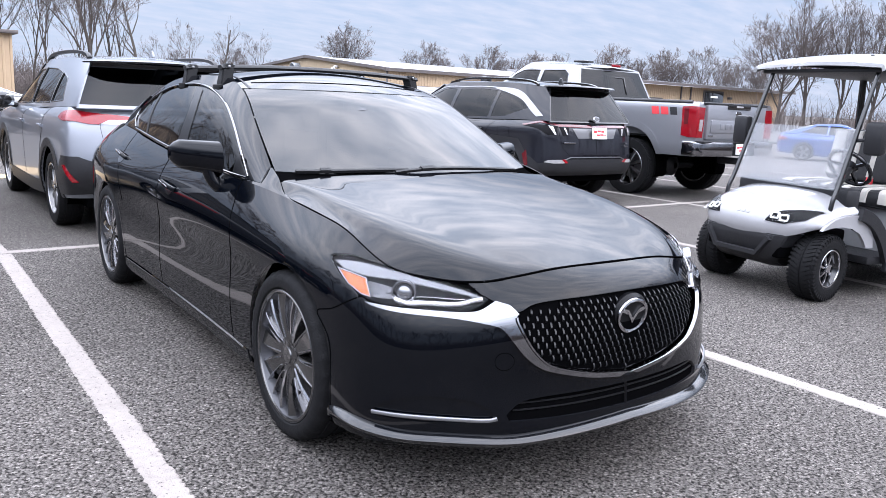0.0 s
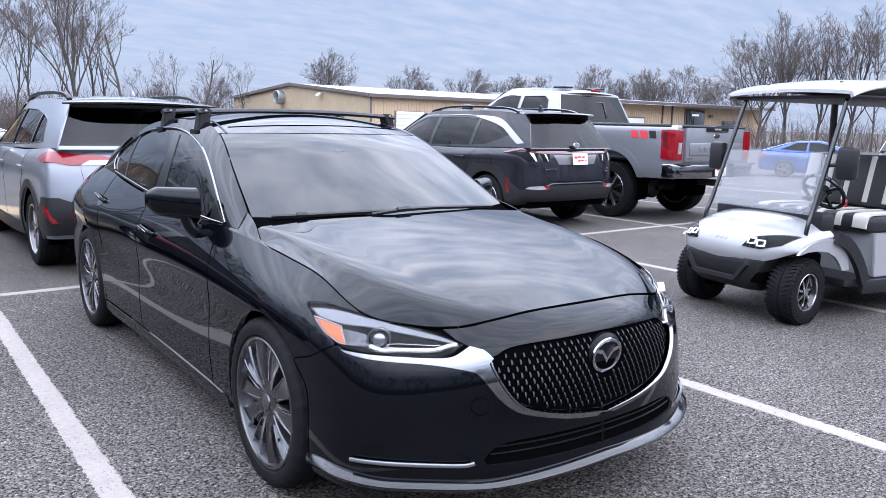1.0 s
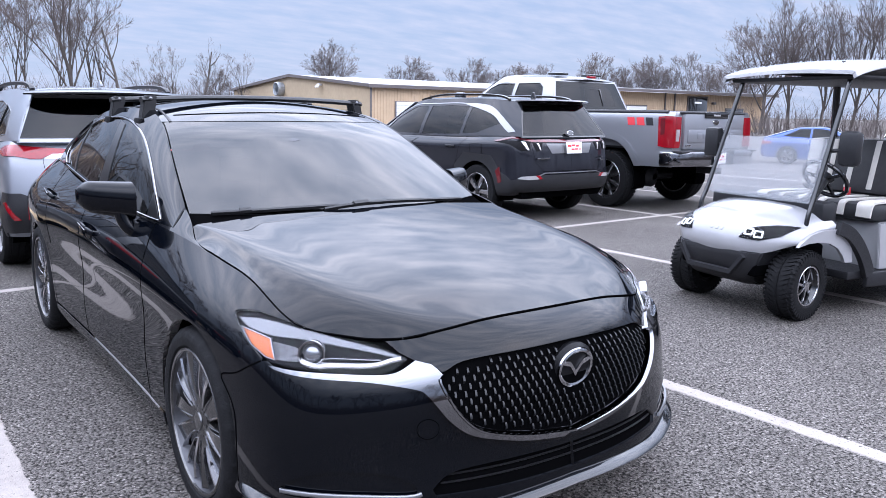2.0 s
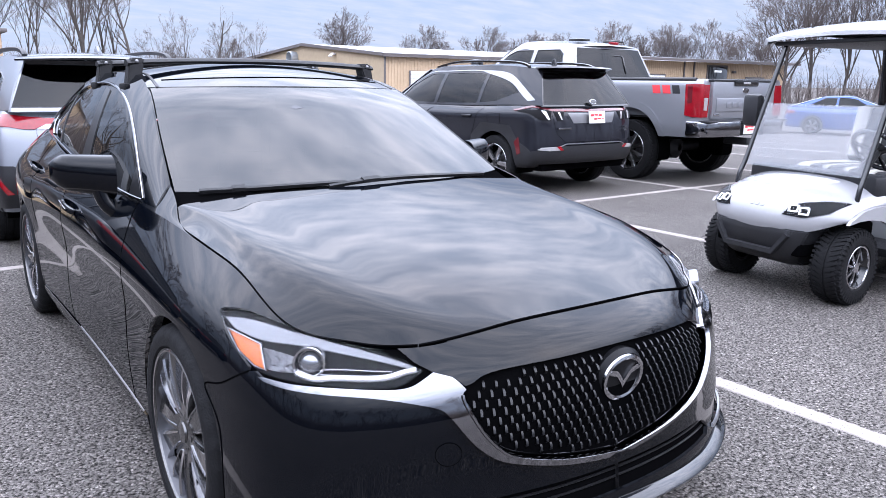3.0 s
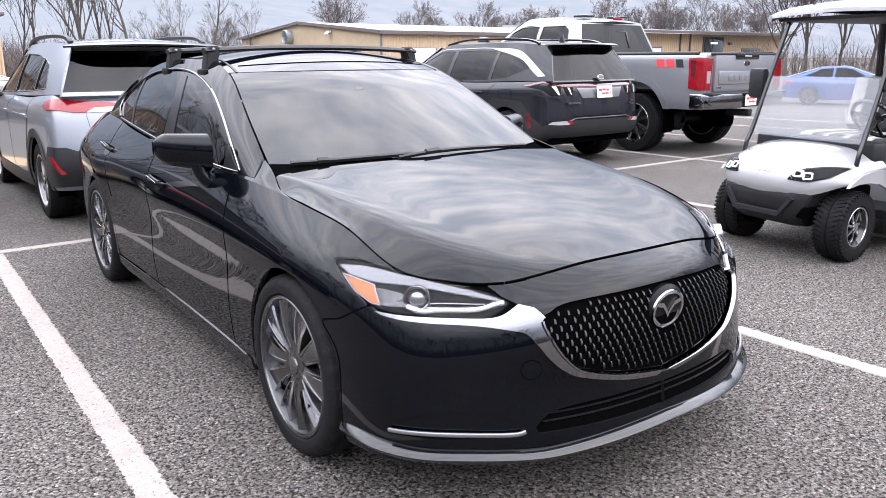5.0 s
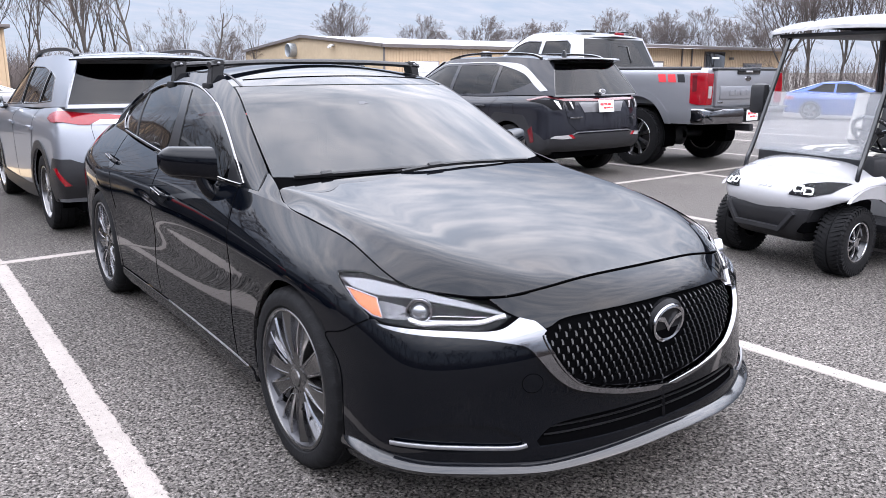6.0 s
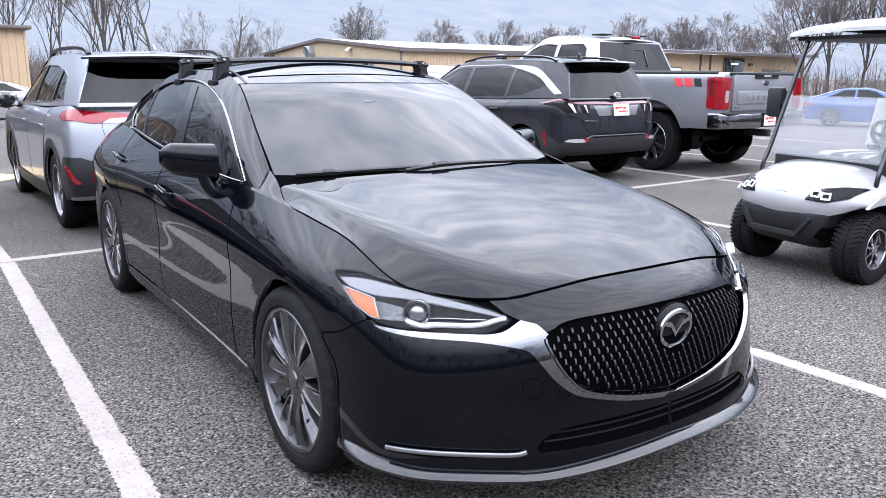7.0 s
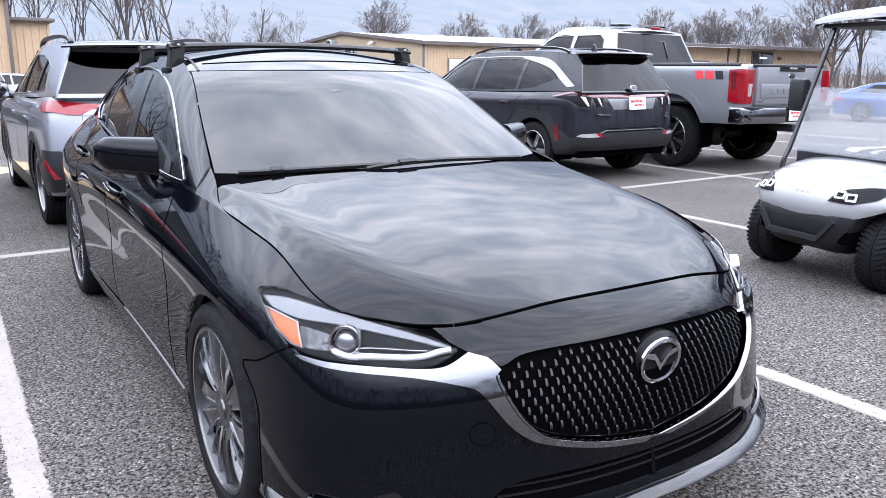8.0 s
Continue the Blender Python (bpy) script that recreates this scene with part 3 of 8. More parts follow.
def ground_and_lines():
    bm = bmesh.new()
    radii = (0.0, 4, 8, 12, 16, 20, 24, 28, 34, 50, 100, 300, 1500)
    rings = [[bm.verts.new((math.cos(a) * r, math.sin(a) * r, fall(math.cos(a) * r, math.sin(a) * r))) for a in np.linspace(0, 2 * math.pi, 96, endpoint=False)] for r in radii[1:]]
    mid = bm.verts.new((0, 0, 0))
    for i in range(96):
        bm.faces.new((mid, rings[0][i], rings[0][(i + 1) % 96]))
        for r0, r1 in zip(rings, rings[1:]):
            bm.faces.new((r0[i], r1[i], r1[(i + 1) % 96], r0[(i + 1) % 96]))
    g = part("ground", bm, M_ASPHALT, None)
    tagged(g, "weathered grey asphalt car park with pale stone chips", "ground", kind="structure")
    rnd = random.Random(4)

    def line(x0, y0, x1, y1, w):
        """A painted stripe with a ragged edge."""
        bm = bmesh.new()
        a, b = Vector((x0, y0, 0)), Vector((x1, y1, 0))
        d = (b - a).normalized()
        s = Vector((-d.y, d.x, 0))
        n = max(8, int((b - a).length / 0.012))
        rows = []
        for i in range(n + 1):
            p = a + (b - a) * i / n
            lw, rw = w / 2 + rnd.uniform(-0.009, 0.004), w / 2 + rnd.uniform(-0.009, 0.004)
            rows.append([bm.verts.new(p + s * q + Vector((0, 0, z + fall(p.x, p.y)))) for q, z in ((lw, 0.0), (lw - 0.004, 0.004), (-rw + 0.004, 0.004), (-rw, 0.0))])
        for r0, r1 in zip(rows, rows[1:]):
            for j in range(3):
                bm.faces.new((r0[j], r1[j], r1[j + 1], r0[j + 1]))
        bmesh.ops.recalc_face_normals(bm, faces=bm.faces)
        ob = part("parking_line", bm, M_LINE, None)
        return tagged(ob, "worn white painted parking bay line on asphalt", "road marking", "parking bay lines", "structure")
    line(-1.414, -1.6, -1.414, 4.05, 0.112)
    line(1.618, -1.6, 1.50, 4.15, 0.112)
    line(4.54, -1.6, 4.44, 4.25, 0.105)
    line(7.56, -1.6, 7.44, 4.36, 0.10)
    line(-4.5, 4.02, 19.5, 4.86, 0.10)
    for x in (-1.42, 1.53, 4.40, 7.40, 10.28, 13.2, 16.1):
        line(x, 4.22 + 0.035 * x, x - 0.20, 9.6, 0.10)
    for x in (13.2, 16.1):
        line(x + 0.1, -1.6, x, 4.05 + 0.035 * x, 0.10)
    for i in range(5):
        line(15.2 + 2.9 * i, 12.0, 15.9 + 2.9 * i, 7.0, 0.10)


ground_and_lines()


def sand_patch():
    """A spill of sandy dirt beyond the silver SUV."""
    rnd = random.Random(2)
    bm = bmesh.new()
    n = 60
    rim = []
    for i in range(n):
        a = 2 * math.pi * i / n
        r = 1 + .10 * math.sin(3 * a + 1) + .07 * math.sin(7 * a) + rnd.uniform(-.03, .03)
        rim.append((-4.2 + 3.1 * r * math.cos(a), 9.3 + 1.9 * r * math.sin(a)))
    c = bm.verts.new((-4.2, 9.3, .010))
    ring = [bm.verts.new((x, y, .005 + fall(x, y))) for x, y in rim]
    inner = [bm.verts.new((-4.2 + (x + 4.2) * .9, 9.3 + (y - 9.3) * .9, .010)) for x, y in rim]
    for i in range(n):
        j = (i + 1) % n
        bm.faces.new((ring[i], ring[j], inner[j], inner[i]))
        bm.faces.new((inner[i], inner[j], c))
    bmesh.ops.recalc_face_normals(bm, faces=bm.faces)
    tagged(part("sand_patch", bm, M_SAND, None), "spilled yellow sandy dirt on asphalt", "dirt", kind="structure")


sand_patch()


# ---------------------------------------------------------------- wheels
def tyre_mesh(R, rim, w, segs=96):
    """A tyre with three grooves and notched shoulders."""
    bm = bmesh.new()
    h = w / 2
    prof = [(-h * 0.80, rim), (-h * 0.96, rim + 0.012), (-h, rim + (R - rim) * 0.45), (-h * 0.95, R - 0.022), (-h * 0.80, R - 0.006)]
    g = 0.007
    for q in (-0.5, 0.0, 0.5):
        prof += [(h * (q - 0.055), R - abs(q) * 0.004), (h * (q - 0.04), R - g), (h * (q + 0.04), R - g), (h * (q + 0.055), R - abs(q) * 0.004)]
    prof += [(h * 0.80, R - 0.006), (h * 0.95, R - 0.022), (h, rim + (R - rim) * 0.45), (h * 0.96, rim + 0.012), (h * 0.80, rim)]
    lathe(bm, prof, 'x', segs)
    for v in bm.verts:
        r = math.hypot(v.co.y, v.co.z)
        if r > R - 0.03 and abs(v.co.x) > h * 0.52:
            k = round(math.atan2(v.co.z, v.co.y) / (2 * math.pi) * segs)
            if k % 3 == 0:
                f = (r - 0.007) / r
                v.co.y *= f; v.co.z *= f
    return bm


def tread_lugs(R, w, n):
    """Two staggered rows of slanting rubber blocks round a tyre, and shoulder blocks."""
    bm = bmesh.new()
    d = math.pi * R / n * .62
    for i in range(n):
        for sg in (-1, 1):
            m = Matrix.Rotation(2 * math.pi * (i + (.5 if sg > 0 else 0)) / n, 4, 'X') @ Matrix.Translation((sg * w * .22, 0, R)) @ Matrix.Rotation(.45 * sg, 4, 'Z')
            box(bm, -w * .17, w * .17, -d, d, -.012, .0025, 0, m)
            m = Matrix.Rotation(2 * math.pi * (i + (0 if sg > 0 else .5)) / n, 4, 'X') @ Matrix.Translation((sg * w * .46, 0, R - .012))
            box(bm, -w * .05, w * .035, -d * .8, d * .8, -.03, .002, 0, m)
    return bm


def spoke(bm, width_hub, width_rim, r0, r1, dish, twist=0.0, thick=0.022, out=0.0, skew=0.0):
    """One spoke in the plane of the wheel, outwards +x."""
    rows = []
    for i in range(7):
        f = i / 6
        r = r0 + (r1 - r0) * f
        w = (width_hub + (width_rim - width_hub) * f) / 2
        x = out - dish * math.sin(f * math.pi * 0.5) + 0.006 * math.sin(f * math.pi)
        off = twist * f * f
        rows.append([bm.verts.new(v) for v in ((x - thick, off - w, r), (x - skew * w, off - w * 0.8, r), (x + skew * w, off + w * 0.8, r), (x - thick, off + w, r))])
    for a, b in zip(rows, rows[1:]):
        for j in range(4):
            bm.faces.new((a[j], a[(j + 1) % 4], b[(j + 1) % 4], b[j]))
    bm.faces.new(rows[0]); bm.faces.new(rows[-1])
    bmesh.ops.recalc_face_normals(bm, faces=bm.faces)


WHEEL_MESHES = {}


def shared(key, name, make, mat, parent, label=""):
    """A part whose mesh is built once and shared by all parts of the same key."""
    if key not in WHEEL_MESHES:
        ob = part(name, make(), mat, parent, label)
        WHEEL_MESHES[key] = ob.data
        return ob
    ob = new(name, WHEEL_MESHES[key])
    ob.parent = parent
    if label:
        ob["label"] = label
    return ob


def wheel(parent, place, R, rim, w, style, outer=1, turn=0.0, steer=0.0, mats=None):
    """A wheel with its tyre as a part of a vehicle; its face looks to +x (outer=1) or -x."""
    dark, bright = mats or (M_RIM_DARK, M_RIM_BRIGHT)
    key = (R, rim, w, style, dark.name, bright.name)
    h = w / 2
    face = h * 0.80
    k = rim / 0.24
    ob = shared(key + ("tyre",), "wheel", lambda: tyre_mesh(R, rim, w), M_RUBBER, parent, "black rubber tyre on an alloy rim")

    def turned(profile, segs=64):
        bm = bmesh.new()
        lathe(bm, profile, 'x', segs)
        return bm
    if style in ("cart", "mesh"):
        shared(key + ("tread",), "tread", lambda: tread_lugs(R, w, 46), M_RUBBER, ob)
    shared(key + ("rim",), "rim", lambda: turned([(-h * 0.8, rim), (-h * 0.8, rim - 0.02), (-h * 0.2, rim - 0.045), (h * 0.55, rim - 0.03), (h * 0.82, rim - 0.012), (h * 0.90, rim - 0.008), (h * 0.92, rim + 0.004), (h * 0.82, rim + 0.002)]), M_BARREL if style == "ten" else dark, ob)
    shared(key + ("lip",), "rim_lip", lambda: turned([(h * 0.86, rim - 0.010), (h * 0.925, rim - 0.008), (h * 0.935, rim - 0.002), (h * 0.90, rim + 0.003)]), bright if style != "ten" else dark, ob)
    shared(key + ("disc",), "brake_disc", lambda: turned([(-0.03, 0.03), (-0.03, rim * 0.68), (-0.012, rim * 0.68), (-0.012, 0.03)], 40), M_STEEL, ob)
    shared(key + ("back",), "backing_plate", lambda: turned([(-h * 0.5, 0.02), (-h * 0.5, rim - 0.03)], 40), M_DARK, ob)

    def one(*a, **kw):
        bm = bmesh.new()
        spoke(bm, *a, **kw)
        return bm
    if style == "ten":       # five pairs of blades leaning together, each with a bright machined flank
        for i in range(10):
            sg = 1 if i % 2 else -1
            a = 2 * math.pi * (i // 2) / 5 + .30 * sg
            sp = shared(key + ("spoke", sg), "spoke", lambda: one(0.050, 0.106, 0.040, rim - 0.012, -0.004, -0.006 * sg, 0.036, face - 0.012, skew=0.16 * sg), dark, ob)
            sp.matrix_local = Matrix.Rotation(a, 4, 'X')
            for turn_, wide, inner_ in ((-.165 * sg, .013, .070), (.185 * sg, .006, .095)):
                fc = shared(key + ("face", sg, inner_), "spoke_face", lambda: one(wide * .5, wide, inner_, rim - 0.013, -0.004, 0.0, 0.020, face - 0.004, skew=-0.45 * sg), bright, ob)
                fc.matrix_local = Matrix.Rotation(a + turn_, 4, 'X')
    else:
        n, wh, wr, tw, bw = {"five": (5, 0.07, 0.11, 0.0, 0.6), "six": (6, 0.05, 0.075, 0.0, 0.7), "mesh": (8, 0.035, 0.07, 0.03, 0.75), "cart": (7, 0.036, 0.055, 0.02, 0.75), "turbine": (10, 0.03, 0.05, 0.02, 0.8)}[style]
        for i in range(n):
            sp = shared(key + ("spoke",), "spoke", lambda: one(wh * k, wr * k, 0.03 * k, rim - 0.012, 0.01, tw, 0.018, face - 0.018), dark, ob)
            sp.matrix_local = Matrix.Rotation(2 * math.pi * i / n, 4, 'X')
            fc = shared(key + ("face",), "spoke_face", lambda: one(wh * k * bw, wr * k * bw, 0.03 * k, rim - 0.012, 0.01, tw, 0.012, face - 0.008), bright, ob)
            fc.matrix_local = Matrix.Rotation(2 * math.pi * i / n, 4, 'X')

    def hub():
        bm = bmesh.new()
        lathe(bm, [(face - 0.05, 0.062 * k), (face - 0.012, 0.058 * k), (face - 0.004, 0.034), (face + 0.002, 0.032), (face + 0.004, 0.0)], 'x', 32)
        for i in range(5):
            a = 2 * math.pi * (i + 0.5) / 5
            lathe(bm, [(face - 0.03, 0.009), (face - 0.008, 0.009), (face - 0.006, 0.0)], 'x', 8, Matrix.Translation((0, math.cos(a) * 0.046 * k, math.sin(a) * 0.046 * k)))
        return bm
    shared(key + ("hub",), "hub_cap", hub, dark if style != "cart" else bright, ob)
    ob.matrix_local = Matrix.Translation(place) @ Matrix.Rotation(steer, 4, 'Z') @ (Matrix.Rotation(math.pi, 4, 'Z') if outer < 0 else Matrix.Identity(4)) @ Matrix.Rotation(turn, 4, 'X')
    return ob


# ---------------------------------------------------------------- the black saloon
def arch(cy, cz, r, x, a0=-8, a1=188, n=40, rz=None):
    """A wheel arch's edge, from the front foot over the top to the rear foot (seen from the side)."""
    return [(x, cy - math.cos(radians(a)) * r, cz + math.sin(radians(a)) * (rz or r)) for a in np.linspace(a0, a1, n)]


def black_saloon():
    car = thing("black_saloon_car", pose(0, 0, 0), "glossy black four-door saloon car with black roof bars", "car")
    B = (1, -1)
    body = Sheet([
        # bottom edge
        [(0, -.93, .215), (.25, -.915, .215), (.48, -.85, .212), (.69, -.735, .21), (.84, -.57, .20), (.885, -.33, .19), (.895, 0, .19), (.885, .45, .175), (.87, 1.1, .175), (.87, 1.8, .175), (.885, 2.45, .18), (.895, 2.85, .20), (.87, 3.3, .22), (.77, 3.70, .23), (.45, 3.90, .23), (0, 3.95, .23)],
        # lip and sill
        [(0, -.94, .28), (.25, -.925, .28), (.49, -.865, .278), (.70, -.752, .275), (.855, -.58, .27), (.905, -.34, .26), (.915, 0, .27), (.896, .45, .25), (.885, 1.1, .25), (.887, 1.8, .25), (.902, 2.45, .26), (.915, 2.85, .28), (.885, 3.3, .30), (.785, 3.72, .30), (.46, 3.93, .30), (0, 3.98, .30)],
        # lower flank
        [(0, -.925, .42), (.25, -.91, .42), (.48, -.85, .42), (.70, -.735, .42), (.855, -.565, .43), (.912, -.32, .44), (.925, 0, .46), (.907, .45, .44), (.899, 1.1, .43), (.902, 1.8, .43), (.913, 2.45, .45), (.922, 2.85, .47), (.89, 3.3, .46), (.79, 3.74, .45), (.46, 3.95, .45), (0, 4.0, .45)],
        # mid flank
        [(0, -.935, .57), (.25, -.918, .57), (.47, -.85, .555), (.69, -.725, .555), (.848, -.55, .565), (.905, -.30, .60), (.922, 0, .63), (.91, .45, .62), (.898, 1.1, .61), (.902, 1.8, .62), (.916, 2.45, .64), (.925, 2.85, .67), (.89, 3.3, .66), (.78, 3.74, .65), (.45, 3.93, .65), (0, 3.98, .65)],
        # shoulder
        [(0, -.905, .72), (.25, -.885, .715), (.455, -.825, .672), (.67, -.69, .668), (.828, -.51, .69), (.880, -.28, .735), (.902, 0, .765), (.905, .45, .775), (.906, 1.1, .785), (.908, 1.8, .80), (.903, 2.45, .825), (.90, 2.85, .845), (.87, 3.3, .86), (.76, 3.68, .85), (.45, 3.86, .85), (0, 3.92, .85)],
        # bonnet seam, then waist line
        [(0, -.80, .795), (.27, -.785, .79), (.52, -.725, .757), (.66, -.60, .757), (.760, -.475, .787), (.774, -.24, .860), (.785, 0, .897), (.806, .42, .938), (.822, 1.1, .962), (.805, 1.8, .992), (.768, 2.45, 1.03), (.72, 2.85, 1.05), (.68, 3.3, 1.06), (.60, 3.62, 1.05), (.4, 3.76, 1.05), (0, 3.82, 1.05)],
    ], True, True)
    if body.normal([[8.0, 3.0]])[0][0] < 0:
        body.flip = True

    def rail(k, u0, u1, n=30):
        return body.at(np.stack([np.linspace(u0, u1, n), np.full(n, float(k))], 1))
    arch_f = arch(-0.01, 0.335, 0.368, 0.92, -20, 198, 44, 0.368)
    arch_r = arch(2.83, 0.335, 0.368, 0.92, -18, 198, 44, 0.360)
        # nearly everything on the flank is cut by these lines, seen from the side (y, z)
    def yz(pts):
        return [(0.9, y, z) for y, z in pts]
    # dark inner shell just under the panels, so that seams read as gaps
    core = panel("inner_shell", body, np.array([(0.0, 0.0), (15, 0.0), (15, 4.95), (7.2, 4.9), (5.6, 4.9), (4, 4.9), (0, 4.97)]), M_DARK, car, holes=[body.find(arch_f, 0), body.find(arch_r, 0)], step=0.06, lift=-0.013, depth=0.0, sides=B, uv=True)
    # front bumper skin: from the bumper-fender seam round the nose
    seam_bf = curve([(.90, -.372, .20), (.907, -.374, .40), (.905, -.345, .52), (.907, -.27, .585), (.900, -.336, .61), (.885, -.403, .642), (.850, -.462, .676)], 22)
    lamp_low = curve([(.852, -.469, .686), (.827, -.527, .675), (.773, -.599, .671), (.698, -.669, .667), (.631, -.719, .666), (.595, -.741, .671), (.562, -.752, .685), (.530, -.758, .704)], 20)
    lamp_up = curve([(.530, -.758, .704), (.583, -.697, .733), (.634, -.637, .748), (.702, -.554, .763), (.754, -.468, .779), (.810, -.345, .789), (.842, -.272, .783), (.854, -.275, .770)], 24)
    lamp = poly(lamp_up, curve([(.854, -.275, .770), (.862, -.334, .742), (.862, -.397, .715), (.852, -.469, .686)], 8), lamp_low)
    wing_up = curve([(.846, -.500, .670), (.797, -.575, .665), (.725, -.649, .663), (.633, -.721, .661), (.576, -.757, .666), (.542, -.768, .681), (.514, -.774, .698)], 22)
    wing_in = curve([(.457, -.833, .662), (.466, -.832, .642), (.450, -.853, .597), (.425, -.869, .553), (.389, -.882, .513), (.340, -.895, .484), (.245, -.912, .458), (.150, -.921, .440), (0, -.925, .421)], 34)
    wing_lo = curve([(0, -.925, .402), (.148, -.921, .420), (.243, -.911, .438), (.348, -.892, .465), (.404, -.876, .490), (.449, -.860, .529), (.481, -.843, .572), (.508, -.821, .610), (.543, -.797, .626), (.639, -.729, .643), (.730, -.656, .648), (.801, -.581, .653), (.838, -.520, .662)], 44)
    intake = poly(curve([(0, -.926, .378), (.217, -.915, .380), (.40, -.88, .376), (.47, -.86, .355), (.50, -.85, .325)], 12), [(.49, -.855, .303), (.30, -.90, .300), (0, -.935, .300)])
    pocket = poly(curve([(.857, -.572, .318), (.833, -.613, .350), (.781, -.672, .378), (.703, -.736, .388), (.60, -.80, .372), (.545, -.835, .335)], 14), [(.545, -.838, .300), (.666, -.773, .302), (.784, -.677, .300), (.852, -.585, .302)])
    s0 = body.find(seam_bf, 0)
    low = np.stack([np.linspace(s0[0, 0], 0, 20), np.full(20, 0.05)], 1)
    edge = body.find(wing_lo)
    ring = np.concatenate([low, [[0.0, edge[0, 1]]], edge[1:], body.find([(.845, -.478, .678)]), s0[::-1]])
    panel("front_bumper", body, ring, M_BLACK, car, holes=[body.find(poly([(.0005, -.926, .378)], intake[1:-1], [(.0005, -.935, .300)])), body.find(pocket)], step=0.022, sides=B, uv=True)
    # chrome wing under the lamps and round the grille
    wing = np.concatenate([body.find(wing_up), body.find([(.480, -.806, .690)]), body.find(wing_in), body.find(wing_lo)[1:]])
    panel("chrome_wing", body, wing, M_CHROME, car, "bright chrome wing round the grille", step=0.012, lift=0.010, depth=0.022, sides=B, uv=True)
    band("wing_edge", body, wing_in[3:], M_CHROME, car, 0.010, 0.010, sides=B, lift=0.010)
    # lower intake slats, fog trims, lip
    for z in (.338, .362):
        band("intake_slat", body, curve([(0, -.93, z), (.2, -.92, z), (.4, -.885, z), (.475, -.86, z)], 14), M_BLADE, car, 0.006, 0.004, sides=B, lift=-0.012)
    for x in (.07, .20, .33, .43):
        band("intake_rib", body, [(x, -.92, .304), (x, -.92, .34), (x, -.92, .372)], M_DARKPLASTIC, car, 0.012, 0.002, sides=B, axis=1, lift=-0.022)
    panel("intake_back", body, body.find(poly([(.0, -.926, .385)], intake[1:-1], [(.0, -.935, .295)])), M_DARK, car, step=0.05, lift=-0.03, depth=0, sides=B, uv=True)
    fog_line = curve([(.855, -.580, .314), (.784, -.677, .318), (.666, -.773, .317), (.570, -.828, .312), (.535, -.845, .318)], 26)
    band("fog_trim", body, fog_line, M_SATIN, car, 0.013, 0.004, "slim satin chrome fog trim", B, lift=0.006)
    lip_line = curve([(0, -.94, .262), (.22, -.93, .255), (.42, -.885, .245), (.51, -.855, .243), (.667, -.775, .252), (.785, -.678, .252), (.860, -.570, .258), (.893, -.44, .262), (.90, -.36, .25)], 50)
    par = body.find(lip_line)
    X, Nn = body.at(par), body.normal(par)
    X, Nn = np.concatenate([X[::-1] * (-1, 1, 1), X[1:]]), np.concatenate([Nn[::-1] * (-1, 1, 1), Nn[1:]])
    bm = bmesh.new()
    rings_ = []
    for k_, (p_, n_) in enumerate(zip(X, Nn)):
        end_ = min(1.0, .25 + min(k_, len(X) - 1 - k_) / 14)
        flat_ = Vector((n_[0], n_[1], 0)).normalized()
        rings_.append([bm.verts.new(Vector(p_) + flat_ * (o_ * end_ if o_ > 0 else o_) + Vector((0, 0, u_))) for u_, o_ in ((.020, -.02), (.016, .004), (.008, .018), (.002, .029), (-.004, .034), (-.010, .031), (-.024, .016), (-.034, -.01))])
    for r0, r1 in zip(rings_, rings_[1:]):
        for j in range(7):
            bm.faces.new((r0[j], r0[j + 1], r1[j + 1], r1[j]))
    bmesh.ops.recalc_face_normals(bm, faces=bm.faces)
    if sum(f.normal.dot(f.calc_center_median() - Vector((0, 1, .27))) for f in bm.faces) < 0:
        bmesh.ops.reverse_faces(bm, faces=bm.faces)
    part("front_lip", bm, M_LIP, car, "gloss black front lip spoiler")
    panel("fog_pocket", body, body.find(pocket), M_BLACK, car, step=0.03, lift=-0.008, depth=0, sides=B, uv=True)
    # towing eye cover
    tow = [(.508 + .030 * math.cos(a), -.84, .507 + .030 * math.sin(a)) for a in np.linspace(0, 2 * math.pi, 24, endpoint=False)]
    leaf("tow_cover", body, tow, M_BLACK, car, axis=1, sides=(-1,), lift=0.0015, gap=0.003, step=0.02)
    # top bumper strip between bonnet seam and grille
    gtop = curve([(0, -.907, .719), (.218, -.893, .713), (.378, -.849, .700), (.433, -.835, .678), (.460, -.826, .668)], 18)
    strip = np.concatenate([np.stack([np.linspace(0, 2.30, 20), np.full(20, 4.945)], 1), body.find([(.545, -.735, .722), (.514, -.770, .702), (.480, -.803, .692)]), body.find(gtop)[::-1][1:-1], [[0.0, body.find(gtop[:1])[0, 1]]]])
    panel("bumper_top", body, strip, M_BLACK, car, step=0.018, sides=B, uv=True)
    # fender
    fen_top = np.stack([np.linspace(4.05, 7.30, 24), np.full(24, 4.982)], 1)
    d_front = curve([(.8, .665, .951), (.9, .655, .907), (.9, .615, .84), (.9, .575, .70), (.9, .585, .57), (.9, .60, .42), (.9, .59, .27), (.9, .58, .245)], 28)
    fender_ring = np.concatenate([fen_top, body.find(d_front, 0), body.find(arch_f[::-1], 0), body.find(np.array(seam_bf) + (0, .006, 0), 0)[2:], body.find(curve([(.857, -.455, .686), (.868, -.397, .715), (.868, -.334, .742), (.860, -.268, .775), (.842, -.262, .789), (.806, -.340, .796)], 16))])
    panel("front_fender", body, fender_ring, M_BLACK, car, step=0.022, sides=B, uv=True)
    # doors
    top = 4.97
    df = body.find(np.array(d_front) + (0, .005, 0), 0)
    seam_b = curve([(.9, 1.70, .99), (.9, 1.685, .85), (.9, 1.675, .68), (.9, 1.69, .5), (.9, 1.685, .255)], 18)
    sb = body.find(seam_b, 0)
